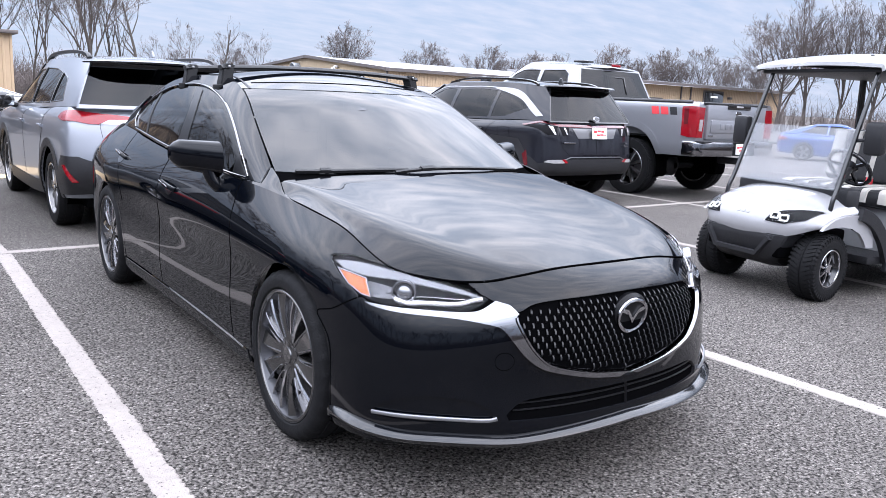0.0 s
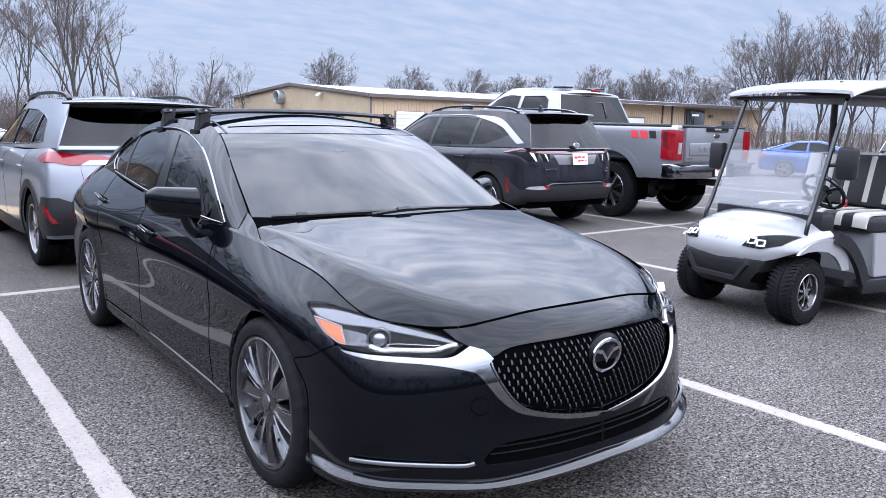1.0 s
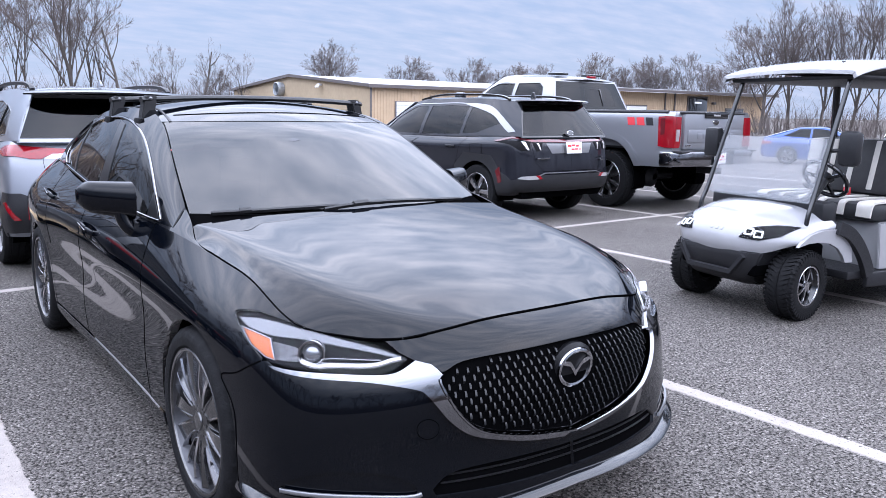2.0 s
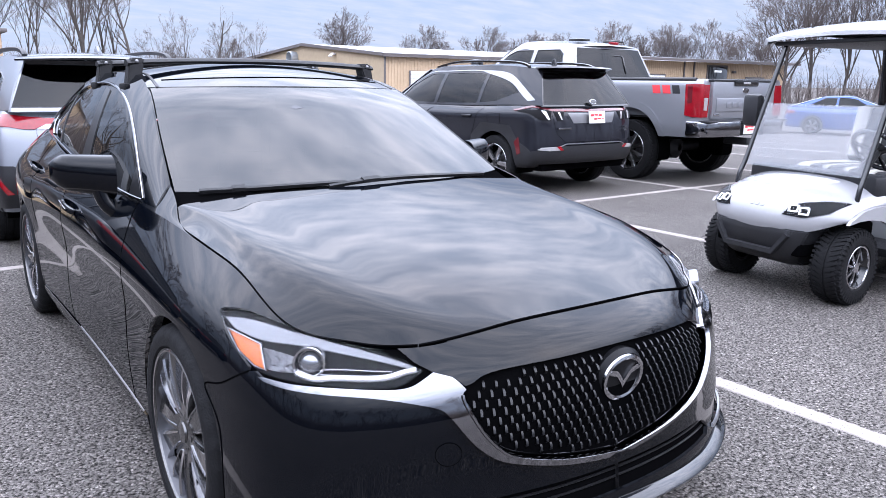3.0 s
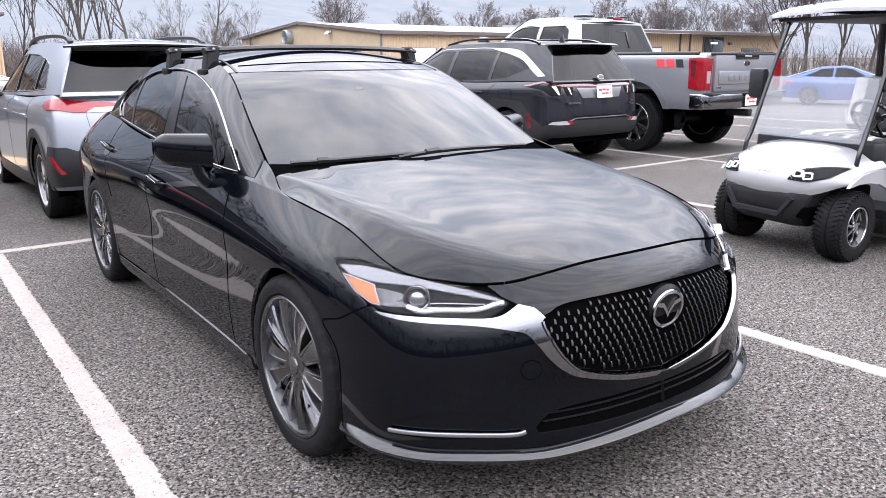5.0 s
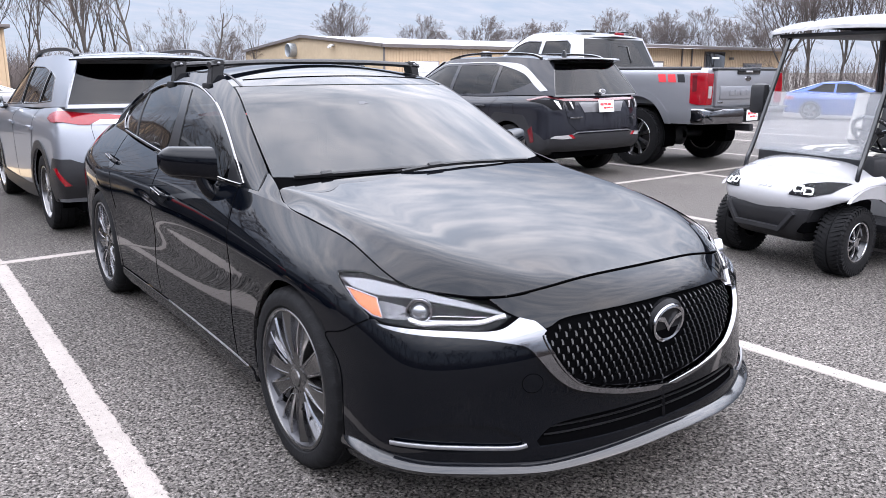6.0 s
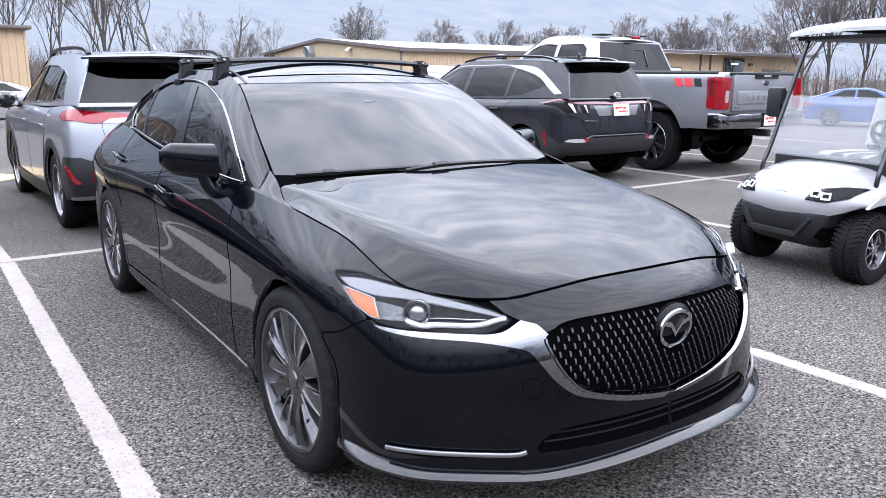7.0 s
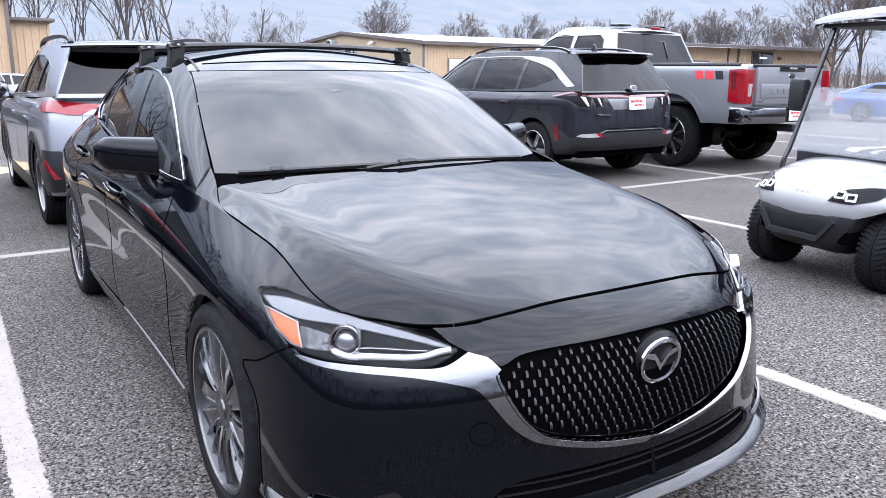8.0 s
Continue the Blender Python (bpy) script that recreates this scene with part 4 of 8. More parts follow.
    sb2 = body.find(np.array(seam_b) + (0, .005, 0), 0)
    sill_f = body.find(curve([(.9, 1.685, .255), (.9, 1.1, .25), (.9, .58, .246)], 16), 0)
    panel("front_door", body, np.concatenate([np.stack([np.linspace(df[0, 0], sb[0, 0], 16), np.full(16, top)], 1), sb, sill_f[1:-1], df[::-1]]), M_BLACK, car, step=0.025, sides=B, uv=True)
    seam_r = poly(curve([(.9, 2.66, 1.035), (.9, 2.60, .92), (.9, 2.50, .76), (.9, 2.43, .62)], 12), arch(2.83, .33, .405, .9, 40, 2, 10), [(.9, 2.41, .265)])
    sr = body.find(seam_r, 0)
    sill_r = body.find(curve([(.9, 2.41, .265), (.9, 2.0, .26), (.9, 1.69, .255)], 12), 0)
    panel("rear_door", body, np.concatenate([np.stack([np.linspace(sb2[0, 0], sr[0, 0], 14), np.full(14, top)], 1), sr, sill_r[1:-1], sb2[::-1]]), M_BLACK, car, step=0.025, sides=B, uv=True)
    # rear quarter with the tail, and the sill below the doors
    sq = body.find(np.array(seam_r) + (0, .006, 0), 0)
    quarter = np.concatenate([np.stack([np.linspace(sq[0, 0], 15, 30), np.full(30, top)], 1), [[15, 0.05]], np.stack([np.linspace(15, 11.6, 20), np.full(20, 0.05)], 1)[1:], body.find(arch_r[::-1], 0)[1:-1], body.find([(.9, 2.435, .27)], 0), sq[::-1][1:]])
    panel("rear_quarter", body, quarter, M_BLACK, car, step=0.035, sides=B, uv=True)
    sill = np.concatenate([body.find(curve([(.9, .40, .238), (.9, 1.1, .243), (.9, 2.0, .252), (.9, 2.43, .258)], 30), 0), body.find([(.9, 2.46, .19)], 0), np.stack([np.linspace(10.0, 7.0, 24), np.full(24, 0.03)], 1), body.find([(.9, .385, .19)], 0)])
    panel("sill", body, sill, M_BLACK, car, step=0.025, lift=0.004, sides=B, uv=True)
    band("sill_strip", body, curve([(.9, .46, .236), (.9, 1.1, .241), (.9, 2.0, .249), (.9, 2.40, .255)], 30), M_SATIN, car, 0.005, 0.004, "thin bright sill strip", B, 0)
    # bonnet
    side = [(.52, -.722, .757), (.655, -.60, .757), (.757, -.472, .787), (.772, -.24, .860), (.783, 0, .898), (.790, .23, .919), (.762, .375, .966)]
    valley = [(.465, -.745, .765), (.622, -.60, .788), (.690, -.455, .827), (.714, -.23, .881), (.733, 0, .915), (.742, .225, .941), (.734, .38, .979)]
    crease = [(.40, -.760, .778), (.535, -.605, .820), (.612, -.44, .859), (.650, -.22, .903), (.676, 0, .937), (.690, .22, .960), (.700, .385, .977)]
    inner = [(.22, -.785, .79), (.305, -.615, .834), (.36, -.44, .872), (.385, -.22, .915), (.40, 0, .950), (.40, .20, .977), (.39, .355, .996)]
    centre = [(0, -.797, .795), (0, -.625, .842), (0, -.44, .882), (0, -.22, .924), (0, 0, .959), (0, .18, .984), (0, .325, 1.001)]
    neg = lambda r: [(-x, y, z) for x, y, z in r]
    # the bonnet's edges follow the body's seam line
    onto = lambda p, k=0.0: body.at([[body.find([p])[0][0] + k, 5.0]])[0]
    finer = lambda r: np.array(curve(r, 13))

    def eased(r):
        """A rail drawn as one even sweep, without ripples."""
        P = finer(r)
        for c in (0, 2):
            P[:, c] = np.polyval(np.polyfit(P[:, 1], P[:, c], 3), P[:, 1])
        return P
    uk = body.find(side)[:, 0]
    fine_u = np.interp(np.arange(13) / 2, np.arange(7), uk)
    rim_ = finer(side)
    rim_[:10] = body.at(np.stack([fine_u[:10], np.full(10, 5.0)], 1))
    side, valley, crease, inner, centre = rim_, eased(valley), eased(crease), eased(inner), eased(centre)
    plateau = crease * .55 + inner * .45 + (0, 0, .001)
    valley[0], crease[0], plateau[0], inner[0] = onto(valley[0]), onto(crease[0]), onto(plateau[0]), onto(inner[0])
    hood = Sheet([side, valley, crease, plateau, inner, centre, neg(inner), neg(plateau), neg(crease), neg(valley), neg(side)])
    if hood.normal([[6, 5]])[0][2] < 0:
        hood.flip = True
    e = 0.018
    hring = np.concatenate([np.stack([np.linspace(0.056, 12, 40), np.full(40, e)], 1), np.stack([np.full(30, 12.0), np.linspace(e, 10 - e, 30)], 1)[1:], np.stack([np.linspace(12, 0.056, 40), np.full(40, 10 - e)], 1)[1:], np.stack([np.full(30, 0.056), np.linspace(10 - e, e, 30)], 1)[1:-1]])
    hl = np.concatenate([np.stack([np.linspace(0.0, 12, 30), np.full(30, 0.0)], 1), np.stack([np.linspace(12, 0, 30), np.full(30, 10.0)], 1)])
    panel("bonnet_liner", hood, hl, M_DARK, car, step=0.08, lift=-0.022, depth=0, uv=True)
    panel("bonnet", hood, hring, M_BLACK, car, step=0.025, depth=0.02, uv=True)
    # glasshouse
    upper = Sheet([
        [(.800, .50, .952), (.820, .90, .957), (.820, 1.3, .970), (.804, 1.8, .992), (.768, 2.4, 1.028), (.74, 2.75, 1.045), (.70, 3.2, 1.06)],
        [(.765, .53, .992), (.752, .95, 1.12), (.736, 1.32, 1.20), (.732, 1.79, 1.22), (.708, 2.32, 1.205), (.70, 2.73, 1.155), (.68, 3.18, 1.09)],
        [(.732, .555, 1.022), (.668, .92, 1.220), (.603, 1.30, 1.380), (.590, 1.79, 1.412), (.585, 2.27, 1.394), (.60, 2.70, 1.312), (.645, 3.15, 1.165)],
    ])
    if upper.normal([[3, 1]])[0][0] < 0:
        upper.flip = True
    dlo_top = curve([(.803, .640, .963), (.765, .822, 1.069), (.731, .981, 1.16), (.698, 1.15, 1.24), (.674, 1.311, 1.294), (.651, 1.537, 1.340), (.631, 1.835, 1.362), (.622, 2.164, 1.350), (.625, 2.42, 1.325), (.640, 2.66, 1.265), (.655, 2.83, 1.20), (.690, 2.865, 1.13), (.732, 2.77, 1.064)], 60)
    dlo_low = curve([(.738, 2.744, 1.056), (.777, 2.222, 1.028), (.80, 1.826, 1.006), (.813, 1.35, .984), (.818, .907, .963), (.806, .650, .956)], 30)
    dlo = poly(dlo_top, dlo_low)
    frame_ring = np.concatenate([np.stack([np.linspace(0, 6, 40), np.full(40, 0.0)], 1), np.stack([np.full(8, 6.0), np.linspace(0, 2, 8)], 1)[1:], np.stack([np.linspace(6, 0, 40), np.full(40, 2.0)], 1)[1:], [[0.0, 1.0]]])
    panel("pillar_frame", upper, frame_ring, M_BLACK, car, holes=[upper.find(dlo)], step=0.025, sides=B, uv=True)
    glass = poly(np.array(dlo) * 1.0)
    panel("side_window", upper, glass, M_GLASS_DARK, car, "dark tinted side glass", step=0.05, lift=-0.006, depth=0, sides=B)
    pil = [upper.find(poly(curve([(.80, 1.50, .985), (.79, 1.524, 1.07), (.739, 1.550, 1.208), (.66, 1.665, 1.335)], 8), curve([(.65, 1.785, 1.352), (.742, 1.66, 1.203), (.793, 1.68, 1.053), (.80, 1.69, .997)], 8))),
           upper.find(poly(curve([(.77, 2.40, 1.04), (.755, 2.41, 1.072), (.66, 2.487, 1.255), (.635, 2.52, 1.30)], 8), curve([(.63, 2.56, 1.29), (.66, 2.525, 1.245), (.755, 2.445, 1.07), (.77, 2.43, 1.04)], 8))),
           upper.find(poly([(.800, .660, .962), (.771, .834, 1.058), (.808, .808, .964)]))]
    for pr, nm in zip(pil, ("centre_pillar", "rear_pillar_trim", "mirror_sail")):
        panel(nm, upper, pr, M_BLADE, car, step=0.03, lift=-0.002, depth=0.004, sides=B, uv=True)
    band("window_chrome", upper, dlo_top, M_CHROME, car, 0.012, 0.006, "bright chrome window surround", B)
    band("waist_chrome", upper, dlo_low, M_CHROME, car, 0.013, 0.006, "bright chrome waist strip", B)
    cant = upper.at(np.stack([np.linspace(1.75, 6, 9), np.full(9, 2.0)], 1))
    crown = np.array([0.012, 0.05, 0.065, 0.07, 0.072, 0.07, 0.06, 0.045, 0.03])
    lift2 = lambda f, k: [(x * f, y - (1 - f * f) * (0.13 if i == 0 else 0.10 - 0.012 * i), z + c * (1 - f * f) * k) for i, ((x, y, z), c) in enumerate(zip(cant, crown))]
    roof = Sheet([lift2(1, 1), lift2(.75, .8), lift2(.4, .8), lift2(0, .8), neg(lift2(.4, .8)), neg(lift2(.75, .8)), neg(lift2(1, 1))])
    if roof.normal([[2, 3]])[0][2] < 0:
        roof.flip = True
    full = lambda U, V: np.concatenate([np.stack([np.linspace(0, U, 30), np.full(30, 0.0)], 1), np.stack([np.full(20, U * 1.0), np.linspace(0, V, 20)], 1)[1:], np.stack([np.linspace(U, 0, 30), np.full(30, V * 1.0)], 1)[1:], np.stack([np.full(20, 0.0), np.linspace(V, 0, 20)], 1)[1:-1]])
    rr = full(4.2, 6)
    panel("roof", roof, rr, M_BLACK, car, step=0.04, depth=0.01, uv=True)
    back = np.concatenate([np.stack([np.linspace(4.25, 8, 20), np.full(20, 0.15)], 1), np.stack([np.linspace(8, 4.25, 20), np.full(20, 5.85)], 1)])
    panel("rear_window", roof, back, M_GLASS_DARK, car, step=0.06, depth=0, uv=True)
    # windscreen, from the pillar line across
    w_side = upper.at(np.stack([np.linspace(0.0, 1.72, 6), np.full(6, 2.0)], 1)) + (-0.012, 0, 0.0)
    w_side[0] -= (w_side[1] - w_side[0]) * .32
    arc = lambda f: [(x * f, y - (1 - f * f) * (0.175 - 0.02 * i), z + (1 - f * f) * (-0.012 + 0.008 * i)) for i, (x, y, z) in enumerate(w_side)]
    screen = Sheet([arc(1), arc(.75), arc(.4), arc(0), neg(arc(.4)), neg(arc(.75)), neg(arc(1))])
    if screen.normal([[2, 3]])[0][1] > 0:
        screen.flip = True
    panel("windscreen", screen, full(5, 6), M_GLASS_WS, car, "large raked windscreen reflecting the cloudy sky", step=0.05, depth=0, uv=True)
    inset = lambda a, b, c: np.array([(a, c), (5 - b, c), (5 - b, 6 - c), (a, 6 - c)])
    panel("screen_band", screen, full(5, 6), M_GLOSSBLACK, car, holes=[densify(inset(0.35, 0.16, 0.17), 0.1)], step=0.05, lift=-0.004, depth=0, uv=True)
    # dark seams between the panels
    flat = lambda w: [(-w / 2, -.003), (-w / 2, .0010), (w / 2, .0010), (w / 2, -.003)]
    for name_, pts_, w_, ax in (("door_seam", d_front, .006, 0), ("door_seam", seam_b, .006, 0), ("door_seam", seam_r[:12], .006, 0), ("bumper_seam", seam_bf, .005, 0)):
        band(name_, body, pts_, M_DARK, car, w_, .001, sides=B, axis=ax, profile=flat(w_))
    for pts_, w_ in ((np.stack([np.full(60, .02), np.linspace(.02, 9.98, 60)], 1), .0022), (np.stack([np.linspace(.04, 11.9, 60), np.full(60, .006)], 1), .0016), (np.stack([np.linspace(.04, 11.9, 60), np.full(60, 9.994)], 1), .0016)):
        bm = bmesh.new()
        sweep(bm, hood.at(pts_), hood.normal(pts_), [(-w_, -.006), (-w_, .0016), (w_, .0016), (w_, -.006)])
        part("bonnet_seam", bm, M_DARK, car)
    # roof line behind the screen
    seam_ = np.stack([np.full(40, .42), np.linspace(.5, 5.5, 40)], 1)
    bm = bmesh.new()
    sweep(bm, roof.at(seam_), roof.normal(seam_), [(-.007, -.004), (-.007, .0012), (.007, .0012), (.007, -.004)])
    part("roof_seam", bm, M_DARK, car)
    # dark roof lining and inner sides
    panel("roof_lining", roof, full(4.2, 6), M_CABIN, car, step=0.12, lift=-0.03, depth=0, uv=True)
    # cowl between bonnet and screen, and the fender's inner shoulder by the pillar
    low_edge = screen.at(np.stack([np.full(13, 0.0), np.linspace(0, 6, 13)], 1))
    across_v = np.linspace(0, 10, 240)
    back_x = hood.at(np.stack([np.full(240, 11.8), across_v], 1))[:, 0]
    hood_edge = hood.at(np.stack([np.full(13, 11.8), np.interp(-low_edge[:, 0] * back_x[0] / low_edge[0, 0], -back_x, across_v)], 1))
    cowl = Sheet([hood_edge + (0, 0, -.022), (hood_edge + low_edge) / 2 + (0, 0, -.025), low_edge + (0, 0, -.004)])
    if cowl.normal([[6, 1]])[0][2] < 0:
        cowl.flip = True
    panel("cowl", cowl, np.concatenate([np.stack([np.linspace(0, 12, 30), np.full(30, 0.0)], 1), np.stack([np.linspace(12, 0, 30), np.full(30, 2.0)], 1)]), M_DARK, car, "matt black cowl", step=0.05, depth=0, uv=True)
    r5 = body.at(np.stack([np.linspace(6.1, 7.35, 8), np.full(8, 4.96)], 1))
    inn = np.array(curve([(.788, .02, .900), (.787, .13, .908), (.786, .235, .921), (.772, .34, .950), (.754, .42, .982), (.734, .535, 1.014)], 8))
    inn[0], inn[1] = r5[0] + (-.002, 0, 0), r5[1] * .5 + inn[1] * .5
    swell = np.zeros((8, 3))
    swell[:, 2] = .004 * np.sin(np.linspace(0, math.pi, 8))
    gus = Sheet([r5, r5 * .5 + inn * .5 + swell, inn])
    if gus.normal([[4, 1]])[0][2] < 0:
        gus.flip = True
    panel("fender_shoulder", gus, np.concatenate([np.stack([np.linspace(0, 7, 20), np.full(20, 0.0)], 1), np.stack([np.linspace(7, 0, 20), np.full(20, 2.0)], 1)]), M_BLACK, car, step=0.02, depth=0.003, sides=B, uv=True)
    # grille: dark back, and staggered upright blades
    gring = poly(gtop, wing_in[1:])
    bm = bmesh.new()
    prof = [(0.0, .017, -.014), (0.0024, .013, -.002), (0.0032, .004, .006), (0.0032, -.006, .009), (0.0026, -.013, .003), (0.0012, -.017, -.012)]
    rows_ = [[bm.verts.new((w, z, d)), bm.verts.new((-w, z, d)), bm.verts.new((-w * .6, z, d - .007)), bm.verts.new((w * .6, z, d - .007))] for w, z, d in prof]
    for r0, r1 in zip(rows_, rows_[1:]):
        for j in range(4):
            bm.faces.new((r0[j], r0[(j + 1) % 4], r1[(j + 1) % 4], r1[j]))
    bmesh.ops.recalc_face_normals(bm, faces=bm.faces)
    blade = part("grille_blade", bm, M_BLADE, car)
    mesh = blade.data
    first = True
    g2 = np.array(gring)[:, [0, 2]]
    g2 = np.concatenate([g2, g2[::-1] * (-1, 1)])
    for iz, z in enumerate(np.arange(.435, .72, .0235)):
        xs = np.arange(-16, 17) * .0295 + (.01475 if iz % 2 else 0)
        P2 = np.stack([xs, np.full(len(xs), z)], 1)
        ok = inside(P2, shrink(g2, .012)) & ((xs / .095) ** 2 + ((z - .627) / .082) ** 2 > 1)
        for x in xs[ok]:
            uvp = body.find([(abs(x), -.92, z)], 1)
            pos, nn = body.at(uvp)[0], body.normal(uvp)[0]
            if x < 0:
                pos, nn = pos * (-1, 1, 1), nn * (-1, 1, 1)
            out = Vector(nn)
            upv = Vector((0, 0, 1)); upv = (upv - out * upv.dot(out)).normalized()
            right = upv.cross(out)
            m = Matrix((right, upv, out)).transposed().to_4x4()
            ob = blade if first else new("grille_blade", mesh)
            first = False
            ob.parent = car
            ob.matrix_local = Matrix.Translation(Vector(pos) - out * .014) @ m
    # mirror-dark shelf that slopes in at the grille's foot
    foot_ = np.array(wing_in[12:])
    foot_ = np.concatenate([foot_, foot_[::-1][1:] * (-1, 1, 1)])
    shelf = Sheet([foot_ * (.99, 1, 1) + (0, .012, .004), foot_ * (.972, 1, 1) + (0, .030, .018), foot_ * (.95, 1, 1) + (0, .050, .030)])
    if shelf.normal([[len(foot_) / 2, 1]])[0][2] < 0:
        shelf.flip = True
    U_ = len(foot_) - 1.0
    panel("grille_shelf", shelf, np.concatenate([np.stack([np.linspace(0, U_, 60), np.zeros(60)], 1), np.stack([np.linspace(U_, 0, 60), np.full(60, 2.0)], 1)]), M_SHELF, car, "smoked mirror shelf below the grille blades", step=.02, depth=0, uv=True)
    # badge: oval ring with a plain spread-wing shape on a dark dish
    tilt = Matrix.Translation((0, -.912, .627)) @ Matrix.Rotation(radians(6), 4, 'X')
    bm = bmesh.new()
    lathe(bm, [(-0.012, 0.0), (-0.010, 0.078), (.004, 0.090), (.030, .088)], 'y', 48)
    bmesh.ops.scale(bm, vec=(1, 1, .86), verts=bm.verts)
    badge = part("badge", bm, M_BADGEFIELD, car, "oval badge with chrome ring")
    badge.matrix_local = tilt
    bm = bmesh.new()
    ringp = [(.070 * math.cos(a), -.012, .058 * math.sin(a)) for a in np.linspace(0, 2 * math.pi, 48, endpoint=False)]
    sweep(bm, ringp, [(0, -1, 0)] * 48, [(-.008, -.004), (-.006, .005), (0, .008), (.006, .005), (.008, -.004)], True)
    part("badge_ring", bm, M_DARKCHROME, badge)
    half = [(.064, .020), (.050, .030), (.030, .026), (.012, .006), (0, -.010), (0, -.030), (.010, -.014), (.028, .008), (.048, .014)]
    for sx in (-1, 1):
        bm = bmesh.new()
        lo_ = [bm.verts.new((sx * x, -.010, z)) for x, z in half]
        hi_ = [bm.verts.new((sx * x * .97, -.017, z * .97)) for x, z in half]
        bm.faces.new(hi_)
        for i in range(len(half)):
            j = (i + 1) % len(half)
            bm.faces.new((lo_[i], lo_[j], hi_[j], hi_[i]))
        bmesh.ops.recalc_face_normals(bm, faces=bm.faces)
        part("badge_wing", bm, M_DARKCHROME, badge)
    # headlamps: dark bowl, light bar, projector, amber corner, chrome line, clear cover
    for s in B:
        S = np.array([s, 1, 1])
        panel("headlamp", body, body.find(lamp), M_LAMPBOWL, car, "clear headlamp with amber corner and chrome detail", step=0.03, lift=-0.010, depth=0.0, sides=(s,), uv=True)
        head = [o for o in car.children if o.name.startswith("headlamp")][-1]
        amber = poly([(.858, -.325, .752), (.820, -.456, .737), (.834, -.507, .688)], [(.849, -.474, .692), (.861, -.405, .714)])
        panel("amber_corner", body, body.find(amber), M_AMBER, head, "orange side marker", step=0.02, lift=-0.003, depth=0.006, sides=(s,), uv=True)
        band("amber_frame", body, densify(np.array(amber), .02), M_CHROME, head, 0.005, 0.004, sides=(s,), closed=True, lift=-0.002)
        bar = poly(curve([(.850, -.285, .772), (.803, -.388, .777), (.749, -.500, .767), (.659, -.614, .748), (.569, -.720, .721), (.545, -.748, .708)], 20), curve([(.571, -.723, .711), (.667, -.625, .732), (.762, -.521, .744), (.815, -.443, .745), (.848, -.345, .755)], 18))
        panel("light_bar", body, body.find(bar), M_LIGHTBAR, head, "frosted pale light bar", step=0.02, lift=-0.004, depth=0.006, sides=(s,), uv=True)
        mid = poly(curve([(.835, -.44, .735), (.80, -.50, .730), (.775, -.545, .725)], 6), curve([(.775, -.575, .690), (.81, -.53, .685), (.838, -.48, .690)], 6))
        panel("reflector", body, body.find(mid), M_FACET, head, step=0.015, lift=-0.006, depth=0.004, sides=(s,), uv=True)
        cen = body.at(body.find([(.749, -.583, .709)]))[0]
        nn = body.normal(body.find([(.749, -.583, .709)]))[0]
        aim = Matrix.Translation(Vector(cen * S)) @ Vector((nn * S) * (1, 1, .2)).to_track_quat('Z', 'Y').to_matrix().to_4x4()
        bm = bmesh.new()
        lathe(bm, [(-.02, .042), (.002, .043), (.008, .041), (.008, .036), (-.012, .033), (-.016, .0)], 'z', 36)
        pr = part("projector_ring", bm, M_DARKCHROME, head); pr.matrix_local = aim
        bm = bmesh.new()
        lathe(bm, [(-.012, .031), (-.002, .028), (.006, .018), (.009, .008), (.0095, .0)], 'z', 32)
        pl = part("projector_lens", bm, M_LENSGLASS, head); pl.matrix_local = aim
        drl = curve([(.772, -.565, .685), (.745, -.605, .676), (.710, -.638, .682), (.629, -.702, .685), (.577, -.730, .697), (.546, -.748, .705)], 26)
        band("running_light", body, drl, M_CLEARLAMP, head, 0.015, 0.007, "white running light", sides=(s,), lift=-0.005)
        arc_ = [(.749 + .040 * math.cos(a) * .78, -.583 - .040 * math.cos(a) * .6 * -1, .709 + .040 * math.sin(a)) for a in np.linspace(radians(180), radians(375), 20)]
        band("projector_trim", body, arc_, M_CHROME, head, 0.004, 0.005, sides=(s,), lift=-0.003)
        pock = poly(curve([(.735, -.612, .700), (.70, -.645, .708), (.64, -.695, .708), (.60, -.722, .706)], 10), curve([(.60, -.722, .697), (.64, -.695, .692), (.70, -.645, .689), (.735, -.612, .687)], 10))
        panel("lamp_pocket", body, body.find(pock), M_LAMPBOWL, head, step=0.02, lift=-0.006, depth=0.002, sides=(s,), uv=True)
        band("pocket_chrome", body, densify(np.array(pock), .02), M_CHROME, head, 0.004, 0.004, sides=(s,), closed=True, lift=-0.004)
        panel("lamp_cover", body, body.find(lamp), M_LENS, head, step=0.03, lift=0.004, depth=0.01, sides=(s,), uv=True)
    # door handles in their dishes
    for (y, z), nm in (((1.50, .822), "front"), ((2.585, .892), "rear")):
        for s in B:
            S = np.array([s, 1, 1])
            dish = [(.9, y - .02 + .06 * math.cos(a), z - .012 + .032 * math.sin(a)) for a in np.linspace(0, 2 * math.pi, 20, endpoint=False)]
            d_ = panel("handle_dish", body, body.find(dish, 0), M_GLOSSBLACK, car, step=0.03, lift=0.0015, depth=0, sides=(s,), uv=True)
            bar_ = curve([(.9, y + .10, z + .012), (.9, y + .04, z + .008), (.9, y - .05, z), (.9, y - .11, z - .008)], 14)
            par = body.find(bar_, 0)
            X, N_ = body.at(par), body.normal(par)
            off = np.sin(np.linspace(0, math.pi, 14)) ** .5 * .030
            bm = bmesh.new()
            sweep(bm, (X + N_ * off[:, None]) * S, N_ * S, [(-.013, -.004), (-.011, .006), (0, .009), (.011, .006), (.013, -.004)])
            part("door_handle", bm, M_BLACK, car, "gloss black door handle with a chrome line")
